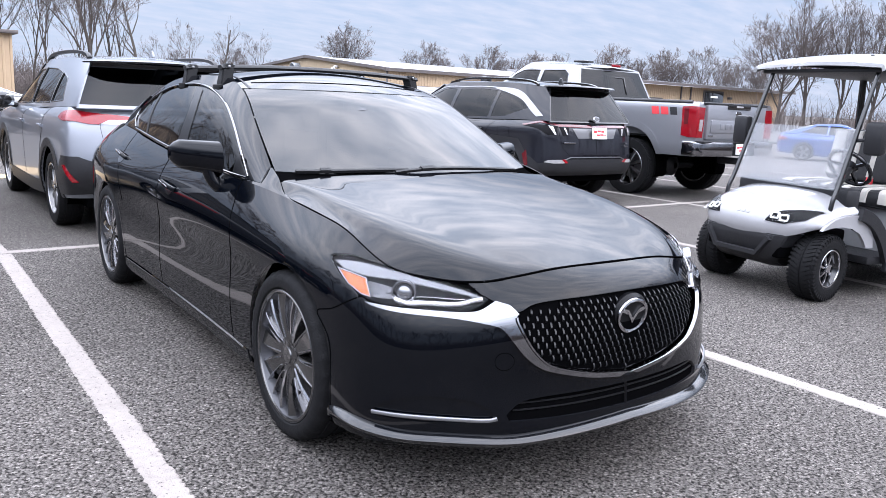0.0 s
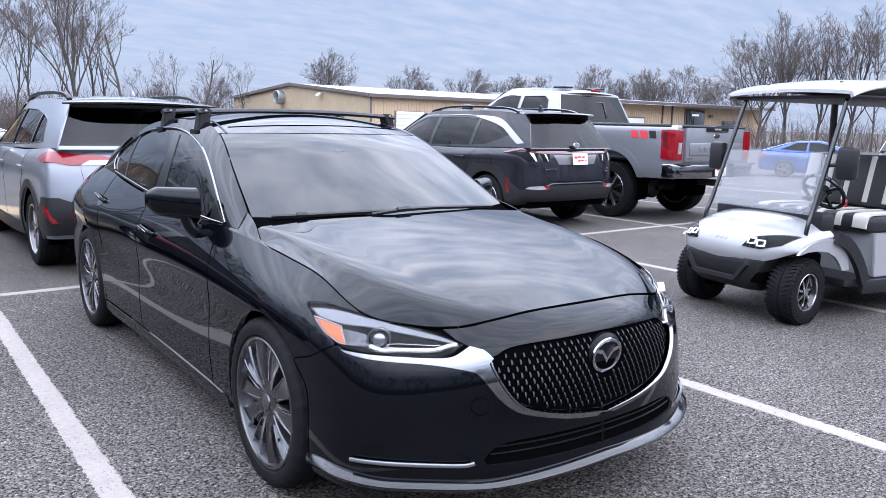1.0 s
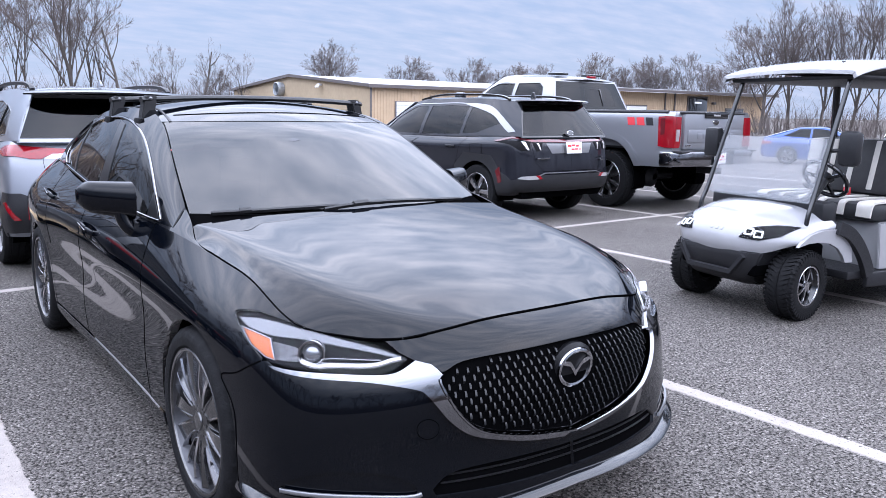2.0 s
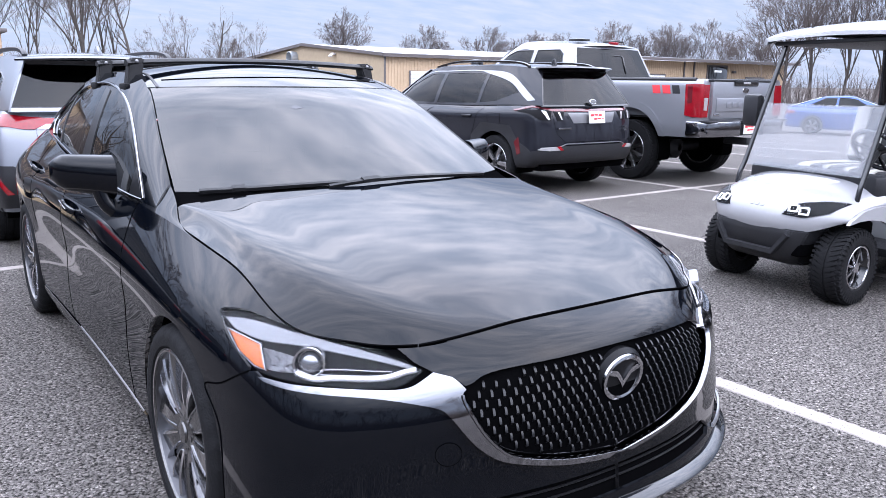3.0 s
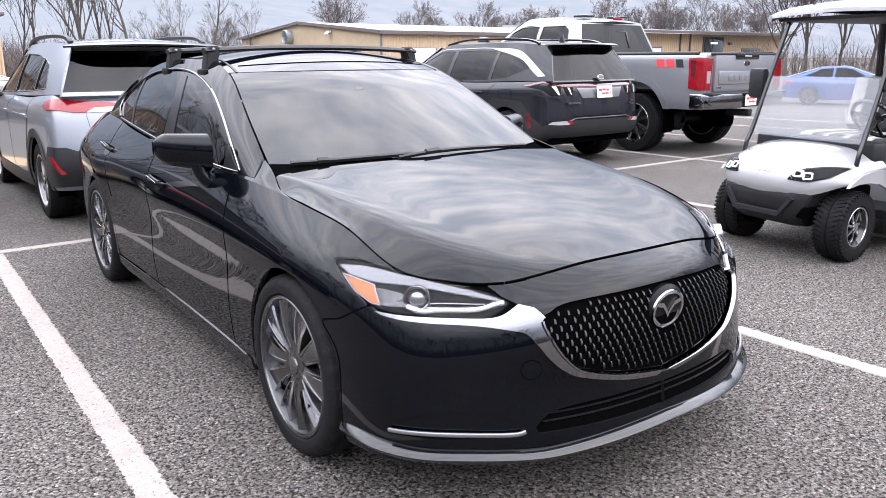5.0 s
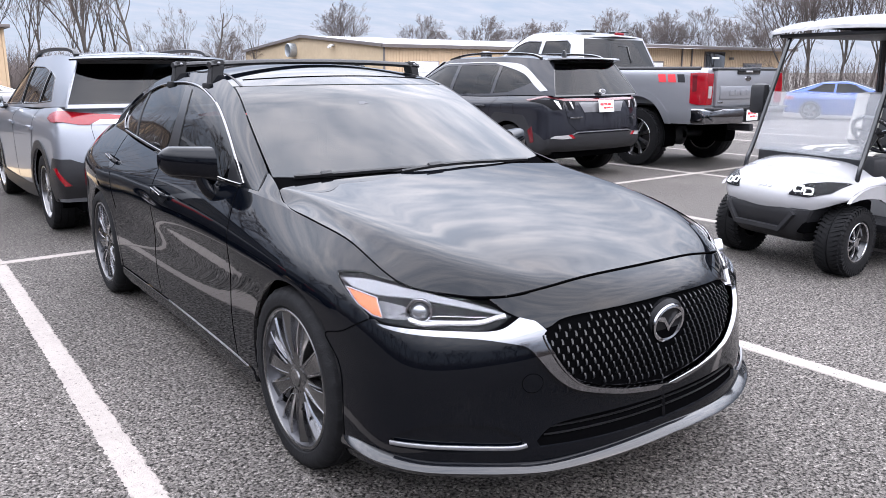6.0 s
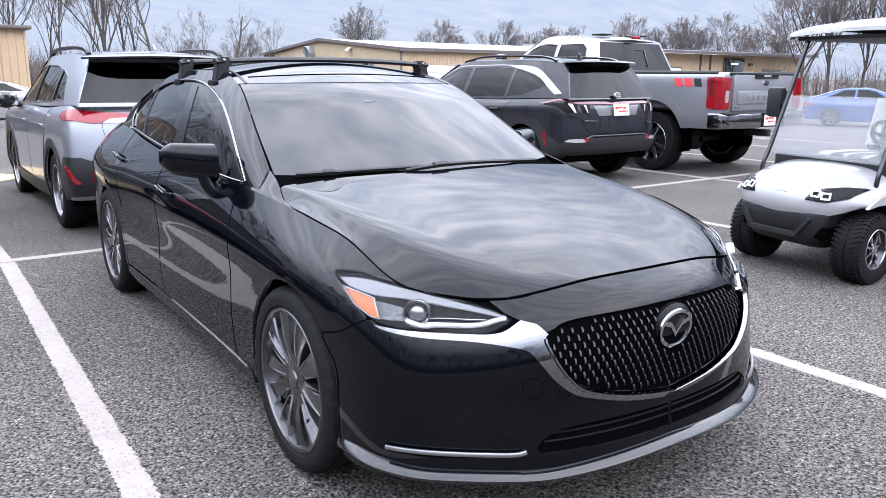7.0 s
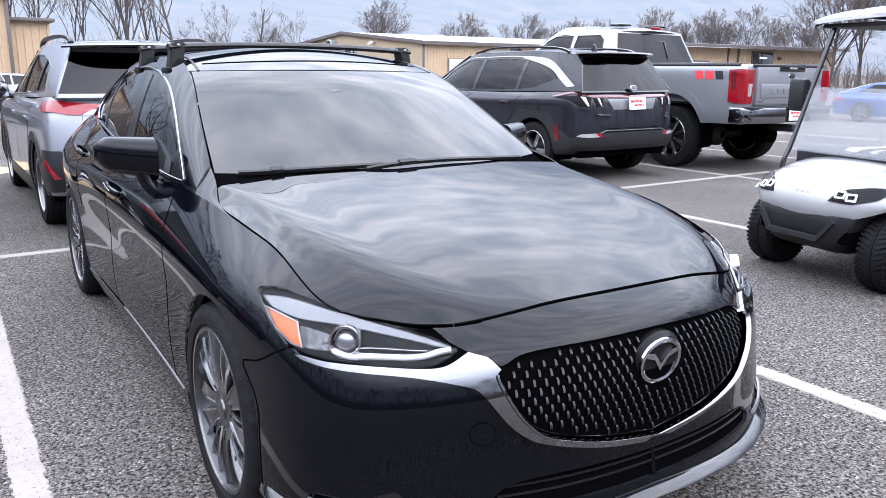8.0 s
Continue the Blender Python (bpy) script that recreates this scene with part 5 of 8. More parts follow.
            band("handle_chrome", body, bar_[2:-2], M_CHROME, car, 0.006, 0.003, sides=(s,), axis=0, lift=0.036)
    # mirrors
    for s in B:
        bm = bmesh.new()
        secs = []
        for f in np.linspace(0, 1, 11):
            x = .845 + .20 * f
            w = .062 * (1 - .30 * f) * (1 - max(0, f - .75) ** 2 * 8)
            h = .082 * (1 - .22 * f) * (1 - max(0, f - .75) ** 2 * 9)
            cy, cz = .905 + .09 * f, 1.020 + .022 * f
            secs.append([bm.verts.new((s * x, cy + (1.3 if math.cos(a) < 0 else .7) * w * math.copysign(abs(math.cos(a)) ** .8, math.cos(a)), cz + h * math.copysign(abs(math.sin(a)) ** .7, math.sin(a)))) for a in np.linspace(0, 2 * math.pi, 24, endpoint=False)])
        for r0, r1 in zip(secs, secs[1:]):
            for j in range(24):
                bm.faces.new((r0[j], r0[(j + 1) % 24], r1[(j + 1) % 24], r1[j]))
        bm.faces.new(secs[0]); bm.faces.new(secs[-1])
        bmesh.ops.recalc_face_normals(bm, faces=bm.faces)
        mir = part("door_mirror", bm, M_BLACK, car, "gloss black door mirror")
        bm = bmesh.new()
        tube(bm, curve([(s * .838, .872, .880), (s * .862, .880, .905), (s * .878, .892, .935), (s * .890, .905, .985)], 9), .030, 14, r2=.036)
        part("mirror_arm", bm, M_BLACK, mir)
    # wipers
    for pts in ([(-.66, .455, 1.000), (-.52, .425, 1.002), (-.36, .395, 1.006), (-.13, .362, 1.010)], [(-.21, .345, 1.000), (-.08, .340, 1.012), (.12, .362, 1.014), (.36, .388, 1.006), (.60, .45, .992)]):
        c = curve(pts, 20)
        bm = bmesh.new()
        sweep(bm, c + (0, 0, .004), [(0, -.5, .9)] * 20, [(-.008, -.006), (-.006, .006), (.006, .006), (.008, -.006)])
        wp = part("wiper", bm, M_RACK, car, "black windscreen wiper")
        bm = bmesh.new()
        k = 6
        sweep(bm, [tuple(c[i] + (0, 0, .009)) for i in (k - 1, k, k + 1)], [(0, -.5, .9)] * 3, [(-.014, -.006), (-.010, .006), (.010, .006), (.014, -.006)])
        part("wiper_clip", bm, M_RACK, wp)
    # interior: dark cabin, dashboard, seats, inner mirror
    bm = bmesh.new()
    box(bm, -.72, .72, .40, 2.9, .55, .90, .03)
    part("cabin_floor", bm, M_CABIN, car)
    bm = bmesh.new()
    box(bm, -.70, .70, .55, .95, .85, .965, .03)
    part("dashboard", bm, M_CABIN, car)
    for sx in (-.37, .37):
        bm = bmesh.new()
        box(bm, sx - .24, sx + .24, 1.70, 1.85, .75, 1.18, .05, Matrix.Translation((0, 0, 0)))
        seat = part("front_seat", bm, M_CABIN, car)
        bm = bmesh.new(); box(bm, sx - .12, sx + .12, 1.76, 1.85, 1.19, 1.32, .04)
        part("headrest", bm, M_CABIN, seat)
    bm = bmesh.new(); box(bm, -.12, .12, 1.00, 1.03, 1.265, 1.32, .012)
    part("inner_mirror", bm, M_CABIN, car)
    panel("sensor_cover", screen, [(-.112, .878, 1.268), (-.088, .905, 1.284), (-.050, .885, 1.270), (-.085, .874, 1.266)], M_SHELF, car, "small grey sensor cover on the windscreen", step=.02, lift=.001, depth=0)
    # roof seam trims
    for s in B:
        tr = roof.at(np.stack([np.linspace(0, 4.2, 24), np.full(24, 0.28)], 1)) * (s, 1, 1)
        bm = bmesh.new(); sweep(bm, tr, [(0, 0, 1)] * 24, [(-.006, -.003), (-.006, .002), (.006, .002), (.006, -.003)])
        part("roof_moulding", bm, M_DARKPLASTIC, car)
    return car, body, hood, upper, roof, screen


SALOON, S_BODY, S_HOOD, S_UPPER, S_ROOF, S_SCREEN = black_saloon()
for sx in (-1, 1):
    for yy in (0.0, 2.83):
        wheel(SALOON, (sx * 0.808, yy, 0.338), 0.338, 0.257, 0.226, "ten", sx, 0.3 if yy else 0.55)
        if sx < 0 and yy == 0.0:
            cap = bmesh.new()
            lathe(cap, [(0, .010), (.008, .010), (.018, .007), (.020, 0)], 'y', 12)
            part("valve_cap", cap, M_GREEN, SALOON, "small green valve cap").matrix_local = Matrix.Translation((-.878, -.055, .125))
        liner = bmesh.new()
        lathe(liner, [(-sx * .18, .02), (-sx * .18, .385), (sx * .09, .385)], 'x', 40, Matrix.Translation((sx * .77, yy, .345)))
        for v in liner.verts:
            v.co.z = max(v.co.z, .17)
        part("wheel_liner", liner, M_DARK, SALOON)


def roof_rack():
    rack = thing("roof_rack", pose(0, 1.475, 1.40), "black roof rack with two crossbars on clamped feet", "roof rack")
    for y, w in ((0.0, .575), (.62, .565)):
        bm = bmesh.new()
        pts = curve([(-w - .05, y, .052), (-w * .6, y, .066), (0, y, .071), (w * .6, y, .066), (w + .05, y, .052)], 20)
        sweep(bm, pts, [(0, 0, 1)] * 20, [(-.032, -.008), (-.036, 0), (-.022, .012), (0, .016), (.022, .012), (.036, 0), (.032, -.008), (0, -.012)])
        part("crossbar", bm, M_RACK, rack, "black aero crossbar")
        for s in (-1, 1):
            bm = bmesh.new()
            secs = []
            for z, x0, x1, d in ((-.045, w + .002, w + .058, .046), (-.012, w - .004, w + .054, .042), (.030, w - .014, w + .046, .038), (.058, w - .024, w + .044, .036), (.076, w - .02, w + .032, .032)):
                secs.append([bm.verts.new((s * x, y + yy, z)) for x, yy in ((x0, -d), (x1, -d * .8), (x1, d * .8), (x0, d))])
            for r0, r1 in zip(secs, secs[1:]):
                for j in range(4):
                    bm.faces.new((r0[j], r0[(j + 1) % 4], r1[(j + 1) % 4], r1[j]))
            bm.faces.new(secs[0]); bm.faces.new(secs[-1])
            bmesh.ops.recalc_face_normals(bm, faces=bm.faces)
            bmesh.ops.bevel(bm, geom=list(bm.edges), offset=.006, segments=2, affect='EDGES')
            foot = part("rack_foot", bm, M_RACK, rack, "black clamp foot")
            bm = bmesh.new()
            lathe(bm, [(-.004, .0085), (.003, .008), (.005, .005), (.0055, 0)], 'y', 14)
            bmesh.ops.scale(bm, vec=(1, -1, 1), verts=bm.verts); bmesh.ops.recalc_face_normals(bm, faces=bm.faces)
            sc = part("lock_screw", bm, M_STEEL, foot); sc.matrix_local = Matrix.Translation((s * (w + .012), y - .038, .060))
            bm = bmesh.new(); box(bm, w + .02, w + .075, y - .052, y + .052, -.072, -.036, .008)
            if s < 0:
                bmesh.ops.scale(bm, vec=(-1, 1, 1), verts=bm.verts); bmesh.ops.recalc_face_normals(bm, faces=bm.faces)
            part("rubber_pad", bm, M_RUBBER, foot)


roof_rack()


# ---------------------------------------------------------------- other vehicles: local frame, rear axle at 0, nose to +y
def shell(W, rails, front_round=(.36, .20, .10, .03), rear_round=(.30, .13, .05, .012)):
    """A body skin from the middle of the tail round the flank to the middle of the nose. rails: (tail y, nose y, inset, z at tail, z amidships, z at nose)."""
    out = []
    for yr, yf, ins, z0, z1, z2 in rails:
        h = W / 2 - ins
        L = yf - yr
        pts = [(0, yr), (.45 * h, yr + rear_round[3]), (.75 * h, yr + rear_round[2]), (.93 * h, yr + rear_round[1]), (.99 * h, yr + rear_round[0])]
        pts += [(h, yr + L * f) for f in (.2, .35, .5, .65, .8)]
        pts += [(.985 * h, yf - front_round[0]), (.92 * h, yf - front_round[1]), (.74 * h, yf - front_round[2]), (.45 * h, yf - front_round[3]), (0, yf)]
        row = []
        for x, y in pts:
            f = (y - yr) / L
            z = z0 + (z1 - z0) * min(f / .4, 1) if f < .5 else z1 + (z2 - z1) * max((f - .6) / .4, 0)
            row.append((x, y, z))
        out.append(row)
    sh = Sheet(out, True, True)
    if sh.normal([[7, 2]])[0][0] < 0:
        sh.flip = True
    return sh


def skin(name, sh, arches, mat, car, label="", step=0.06, top=None, lift=0.0):
    """The painted skin over the whole sheet with the wheel openings cut in its lower edge."""
    K = sh.K - 1
    ring = [np.stack([np.linspace(0, sh.U, 50), np.full(50, float(K if top is None else top))], 1)]
    legs = []
    for cy, cz, r in sorted(arches, key=lambda a: -a[0]):
        a = np.linspace(-25, 205, 36)
        uvp = sh.find([(9, cy + math.cos(radians(t)) * r, cz + math.sin(radians(t)) * r) for t in a], 0)
        uvp = uvp[uvp[:, 1] > 0.02]
        legs.append(uvp)
    path = [np.array([[sh.U, 0.0]])]
    for leg in legs:
        path += [np.array([[leg[0, 0], 0.0]]), leg, np.array([[leg[-1, 0], 0.0]])]
    path.append(np.array([[0.0, 0.0]]))
    return panel(name, sh, np.concatenate(ring + path), mat, car, label, step=step, lift=lift, depth=0.015, sides=(1, -1), uv=True)


def glasshouse(car, belt, cant, wb, wc, paint, dlo, pillars=(), crown=0.05, glass=None, chrome=None, bow=(.10, .12), rear_glass=True, frame_mat=None, front_glass=None, side_mats=None):
    """belt, cant: (y, z) lists from tail to nose; wb, wc: half widths. Returns the side sheet and the roof sheet."""
    wbs = wb if isinstance(wb, (list, tuple)) else [wb] * len(belt)
    wcs = wc if isinstance(wc, (list, tuple)) else [wc] * len(cant)
    lo = [(w, y, z) for (y, z), w in zip(belt, wbs)]
    hi = [(w, y, z) for (y, z), w in zip(cant, wcs)]
    mid = [((a[0] + b[0]) / 2 + .018, (a[1] + b[1]) / 2, (a[2] + b[2]) / 2) for a, b in zip(lo, hi)]
    up = Sheet([lo, mid, hi])
    if up.normal([[up.U / 2, 1]])[0][0] < 0:
        up.flip = True
    g = glass or M_GLASS_DARK
    n = 40
    ring = np.concatenate([np.stack([np.linspace(0, up.U, n), np.zeros(n)], 1), np.stack([np.full(6, up.U), np.linspace(0, 2, 6)], 1)[1:], np.stack([np.linspace(up.U, 0, n), np.full(n, 2.0)], 1)[1:], [[0, 1.0]]])
    rings = [np.array([(w, y, z) for y, z in d for w in (.8,)]) for d in dlo]
    panel("pillar_frame", up, ring, frame_mat or paint, car, holes=[up.find(r, 0) for r in rings], step=0.06, sides=(1, -1), uv=True)
    for k, r in enumerate(rings):
        panel("side_window", up, up.find(r, 0), (side_mats or {}).get(k, g), car, "dark side glass", step=0.1, lift=-0.006, depth=0, sides=(1, -1), uv=True)
        if chrome:
            band("window_trim", up, densify(r, .06), chrome, car, 0.014, 0.004, sides=(1, -1), axis=0, closed=True)
    for p_ in pillars:
        panel("pillar_trim", up, up.find([(.8, y, z) for y, z in p_], 0), M_GLOSSBLACK, car, step=0.08, lift=0.002, depth=0.004, sides=(1, -1), uv=True)
    H = np.array(hi)
    m = len(H)
    cr = np.array([crown * (.5 if i in (0, m - 1) else 1) for i in range(m)])
    def rowf(f):
        R = H.copy()
        R[:, 0] *= f
        R[:, 2] += cr * (1 - f * f)
        R[0, 1] -= (1 - f * f) * bow[0]; R[-1, 1] += (1 - f * f) * bow[1]
        return R
    roof = Sheet([rowf(f) for f in (1, .8, .4, 0, -.4, -.8, -1)])
    if roof.normal([[m / 2, 3]])[0][2] < 0:
        roof.flip = True
    return up, roof


def across(car, name, lower, upper_, w0, w1, bow, mat, label="", inset=None, frame=None, lift=0.0):
    """A screen or tailgate face between two heights: lower, upper_ = (y, z)."""
    rows = []
    for f in (1, .8, .4, 0, -.4, -.8, -1):
        rows.append([(f * (w0 + (w1 - w0) * t), lower[0] + (upper_[0] - lower[0]) * t + bow * (1 - f * f) + 0.0, lower[1] + (upper_[1] - lower[1]) * t) for t in (0, .33, .67, 1)])
    sh = Sheet(rows)
    out = np.sign(bow) if bow else -1
    if sh.normal([[1.5, 3]])[0][1] * out < 0:
        sh.flip = True
    box_ = lambda a, b, c, d: densify(np.array([(a, c), (b, c), (b, d), (a, d)], float), .12)
    if inset:
        panel(name + "_frame", sh, box_(0, 3, 0, 6), frame, car, holes=[box_(*inset)], step=0.07, depth=0.01, uv=True)
        panel(name, sh, box_(*inset), mat, car, label, step=0.08, lift=lift - .005, depth=0, uv=True)
    else:
        panel(name, sh, box_(0, 3, 0, 6), mat, car, label, step=0.08, lift=lift, depth=0.01, uv=True)
    return sh


def roof_panel(car, roof, u0, u1, mat, name="roof"):
    n = 24
    ring = np.concatenate([np.stack([np.linspace(u0, u1, n), np.zeros(n)], 1), np.stack([np.full(n, u1), np.linspace(0, 6, n)], 1)[1:], np.stack([np.linspace(u1, u0, n), np.full(n, 6.0)], 1)[1:], np.stack([np.full(n, u0), np.linspace(6, 0, n)], 1)[1:-1]])
    panel(name, roof, ring, mat, car, step=0.08, depth=0.01, uv=True)


def wheels4(car, wb, track, R, rim, w, style, mats=None, blocks=48, steer=0.0, y0=0.0):
    for y in (y0, wb):
        for s in (-1, 1):
            wheel(car, (s * track / 2, y, R), R, rim, w, style, s, 0.4 * s + y, steer if y > 1 else 0, mats)
            bm = bmesh.new()
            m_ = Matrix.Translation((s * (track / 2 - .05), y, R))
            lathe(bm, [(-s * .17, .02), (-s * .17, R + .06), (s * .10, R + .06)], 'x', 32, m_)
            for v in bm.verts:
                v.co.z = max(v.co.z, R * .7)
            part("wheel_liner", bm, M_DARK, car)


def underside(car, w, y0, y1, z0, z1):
    # plain block whose near-black colour stands for the shade under the car
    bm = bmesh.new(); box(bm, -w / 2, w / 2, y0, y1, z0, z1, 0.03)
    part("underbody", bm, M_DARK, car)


def flat_card(car, x, y, z, w, h, lean=0.0):
    """A white dealer's card standing upright, with red marks of unreadable print."""
    bm = bmesh.new(); box(bm, -w / 2, w / 2, -.006, .0, -h / 2, h / 2, .002)
    pl = part("number_card", bm, M_PLATE, car, "white paper card with red print")
    pl.matrix_local = Matrix.Translation((x, y, z)) @ Matrix.Rotation(lean, 4, 'X')
    rnd = random.Random(3)
    for i, (px, pz, pw, ph) in enumerate(((-.30, .16, .22, .20), (-.05, .20, .22, .16), (.2, .17, .2, .18), (-.10, -.14, .2, .14), (.14, -.12, .22, .13), (.36, -.13, .10, .10))):
        bm = bmesh.new(); box(bm, (px - pw / 2) * w, (px + pw / 2) * w, -.009, -.006, (pz - ph / 2) * h, (pz + ph / 2) * h, .002)
        part("print_bar", bm, M_REDPRINT, pl)
    return pl


def silver_suv():
    car = thing("silver_suv_car", pose(.05, 5.35, 0, 0, 0, 1.0), "silver compact SUV with black cladding, parked nose away", "car")
    W, WB, R = 1.83, 2.64, .345
    sh = shell(W, [(-.78, 3.55, .03, .34, .22, .26), (-.86, 3.62, .0, .50, .40, .42), (-.87, 3.60, .0, .66, .62, .60), (-.83, 3.52, .005, .86, .84, .80), (-.78, 3.35, .03, 1.02, .98, .94), (-.70, 2.75, .085, 1.13, 1.06, 1.02)])
    A = [(0, R, .40), (WB, R, .40)]
    skin("body", sh, A, M_SILVER, car)
    B = (1, -1)
    yz = lambda pts: [(.9, y, z) for y, z in pts]
    leaf("front_door", sh, yz([(2.32, .36), (2.38, .70), (2.28, 1.01), (1.25, 1.045), (1.22, .36)]), M_SILVER, car, sides=B, axis=0)
    leaf("rear_door", sh, yz([(1.20, .36), (1.23, 1.045), (.22, 1.075), (.32, .86), (.46, .62), (.50, .36)]), M_SILVER, car, sides=B, axis=0)
    for y in (1.02, 2.05):
        c_ = [(.9, y + d, .915 + .01 * d) for d in np.linspace(-.75, -.55, 8)]
        band("door_handle", sh, c_, M_SILVER, car, .03, .03, sides=B, axis=0)
    # cladding: arches, sill, lower bumper
    for cy in (0, WB):
        ring = poly([(.9, cy + math.cos(radians(t)) * .40, R + math.sin(radians(t)) * .40) for t in np.linspace(-18, 198, 30)], [(.9, cy + math.cos(radians(t)) * .475, R + math.sin(radians(t)) * .47) for t in np.linspace(195, -15, 30)])
        panel("arch_cladding", sh, sh.find(ring, 0), M_DARKPLASTIC, car, "matt black arch cladding", step=0.06, lift=0.012, depth=0.016, sides=B, uv=True)
    panel("sill_cladding", sh, sh.find(yz([(.42, .24), (.42, .38), (WB - .42, .36), (WB - .42, .22)]), 0), M_DARKPLASTIC, car, step=0.08, lift=0.012, depth=0.014, sides=B, uv=True)
    low = poly([(0, -.85, .60), (.42, -.85, .60), (.62, -.82, .64), (.80, -.74, .70), (.88, -.55, .70), (.91, -.44, .56), (.90, -.40, .42), (.90, -.42, .345)], [(.7, -.82, .345), (.45, -.85, .345), (0, -.85, .345)])
    panel("rear_cladding", sh, sh.find(low), M_DARKPLASTIC, car, "matt black lower bumper", step=0.05, lift=0.014, depth=0.016, sides=B, uv=True)
    panel("reflector", sh, sh.find([(.80, -.73, .50), (.83, -.69, .50), (.865, -.62, .62), (.84, -.66, .625)]), M_RED, car, "red bumper reflector", step=0.04, lift=0.026, depth=0.01, sides=B, uv=True)
    leaf("tailgate", sh, poly([(0, -.83, .62), (.52, -.83, .62), (.60, -.81, .76), (.63, -.77, .95), (.60, -.72, 1.11), (0, -.73, 1.115)]), M_SILVER, car, sides=B, step=0.06)
    red = poly(curve([(.28, -.80, 1.055), (.50, -.77, 1.085), (.66, -.74, 1.105), (.80, -.62, 1.105), (.87, -.40, 1.065)], 14), curve([(.875, -.36, 1.02), (.84, -.55, .985), (.72, -.735, .985)], 8), [(.64, -.765, .985), (.56, -.78, 1.035), (.30, -.80, 1.035)])
    panel("tail_lamp", sh, sh.find(red), M_RED, car, "red and clear wraparound tail lamp", step=0.03, lift=0.012, depth=0.014, sides=B, uv=True)
    clear = [(.62, -.77, .985), (.56, -.782, 1.033), (.26, -.80, 1.033), (.28, -.80, .985)]
    panel("clear_lamp", sh, sh.find(clear), M_CLEARLAMP, car, "clear reversing lamp", step=0.03, lift=0.012, depth=0.012, sides=B, uv=True)
    for zz, w_ in ((.925, .17), (.895, .13)):
        bm = bmesh.new(); box(bm, -.42 - w_ / 2, -.42 + w_ / 2, -.845, -.835, zz - .008, zz + .008, .002)
        part("badge_bar", bm, M_CHROME, car)
    dlo = [[(2.30, 1.065), (1.30, 1.095), (1.25, 1.46), (1.62, 1.44), (2.0, 1.28)], [(1.24, 1.095), (.34, 1.13), (.30, 1.42), (.60, 1.455), (1.19, 1.465)], [(.28, 1.135), (-.20, 1.165), (-.05, 1.36), (.24, 1.42)]]
    up, roof = glasshouse(car, [(-.72, 1.13), (-.2, 1.11), (.5, 1.085), (1.3, 1.06), (2.0, 1.04), (2.62, 1.03)], [(-.45, 1.50), (-.15, 1.545), (.5, 1.565), (1.2, 1.555), (1.7, 1.49), (2.5, 1.06)], [.80, .825, .835, .835, .83, .80], [.62, .62, .62, .615, .60, .72], M_SILVER, dlo, (), .04, M_GLASS_DARK, M_GLOSSBLACK)
    roof_panel(car, roof, 0, 3.7, M_SILVER)
    across(car, "rear_window", (-.715, 1.12), (-.445, 1.505), .805, .622, -.07, M_GLASS_DARK, "dark tinted rear window", (.22, 3.0, .10, 5.90), M_SILVER)
    across(car, "windscreen", (2.6, 1.05), (1.72, 1.52), .74, .60, .12, M_GLASS_WS, "windscreen", None)
    sp = bmesh.new()
    pts = curve([(-.62, -.42, 1.525), (-.43, -.525, 1.535), (0, -.57, 1.545), (.43, -.525, 1.535), (.62, -.42, 1.525)], 20)
    sweep(sp, pts, [(0, 0, 1)] * 20, [(-.12, .0), (-.08, .022), (.02, .016), (.12, -.006), (.12, -.020), (0, -.022)])
    part("roof_spoiler", sp, M_GLOSSBLACK, car, "black roof spoiler")
    bm = bmesh.new(); sweep(bm, curve([(-.60, -.44, 1.49), (-.33, -.525, 1.495), (.33, -.525, 1.495), (.60, -.44, 1.49)], 16), [(0, -1, 0)] * 16, [(-.018, 0), (-.018, .02), (.012, .02), (.012, 0)])
    part("spoiler_shadow_strip", bm, M_GLOSSBLACK, car)
    bm = bmesh.new(); tube(bm, [(.02, -.80, 1.165), (.1, -.81, 1.19), (.30, -.80, 1.19)], .014)
    part("rear_wiper", bm, M_DARKPLASTIC, car)
    for s in B:
        bm = bmesh.new()
        pts = curve([(s * .585, -.28, 1.555), (s * .585, -.10, 1.605), (s * .59, .5, 1.625), (s * .59, 1.2, 1.61), (s * .575, 1.6, 1.55)], 24)
        sweep(bm, pts, [(0, 0, 1)] * 24, [(-.02, -.02), (-.02, .008), (0, .014), (.02, .008), (.02, -.02)])
        part("roof_rail", bm, M_DARKPLASTIC, car, "black roof rail")
        bm = bmesh.new()
        lathe(bm, [(-.09, .0), (-.085, .05), (-.05, .085), (.0, .095), (.05, .09), (.06, .0)], 'y', 20, Matrix.Translation((s * 1.0, 2.05, 1.10)))
        bmesh.ops.scale(bm, vec=(1.35, 1, 1), space=Matrix.Translation((-s * 1.0, 0, 0)), verts=bm.verts)
        mi = part("door_mirror", bm, M_GLOSSBLACK, car, "black door mirror")
        bm = bmesh.new(); box(bm, s * 1.0 - .11, s * 1.0 + .11, 1.982, 1.988, 1.04, 1.16, .003)
        part("mirror_glass", bm, M_MIRROR, mi)
        bm = bmesh.new(); tube(bm, [(s * .84, 2.10, 1.04), (s * .93, 2.08, 1.06)], .03)
        part("mirror_arm", bm, M_DARKPLASTIC, mi)
    bm = bmesh.new(); lathe(bm, [(0, .05), (.02, .045), (.05, .02), (.055, 0)], 'z', 16, Matrix.Translation((0, -.12, 1.60)))
    bmesh.ops.scale(bm, vec=(.4, 1.4, 1), verts=bm.verts)
    part("roof_fin", bm, M_SILVER, car)
    underside(car, 1.5, -.7, 3.4, .24, .9)
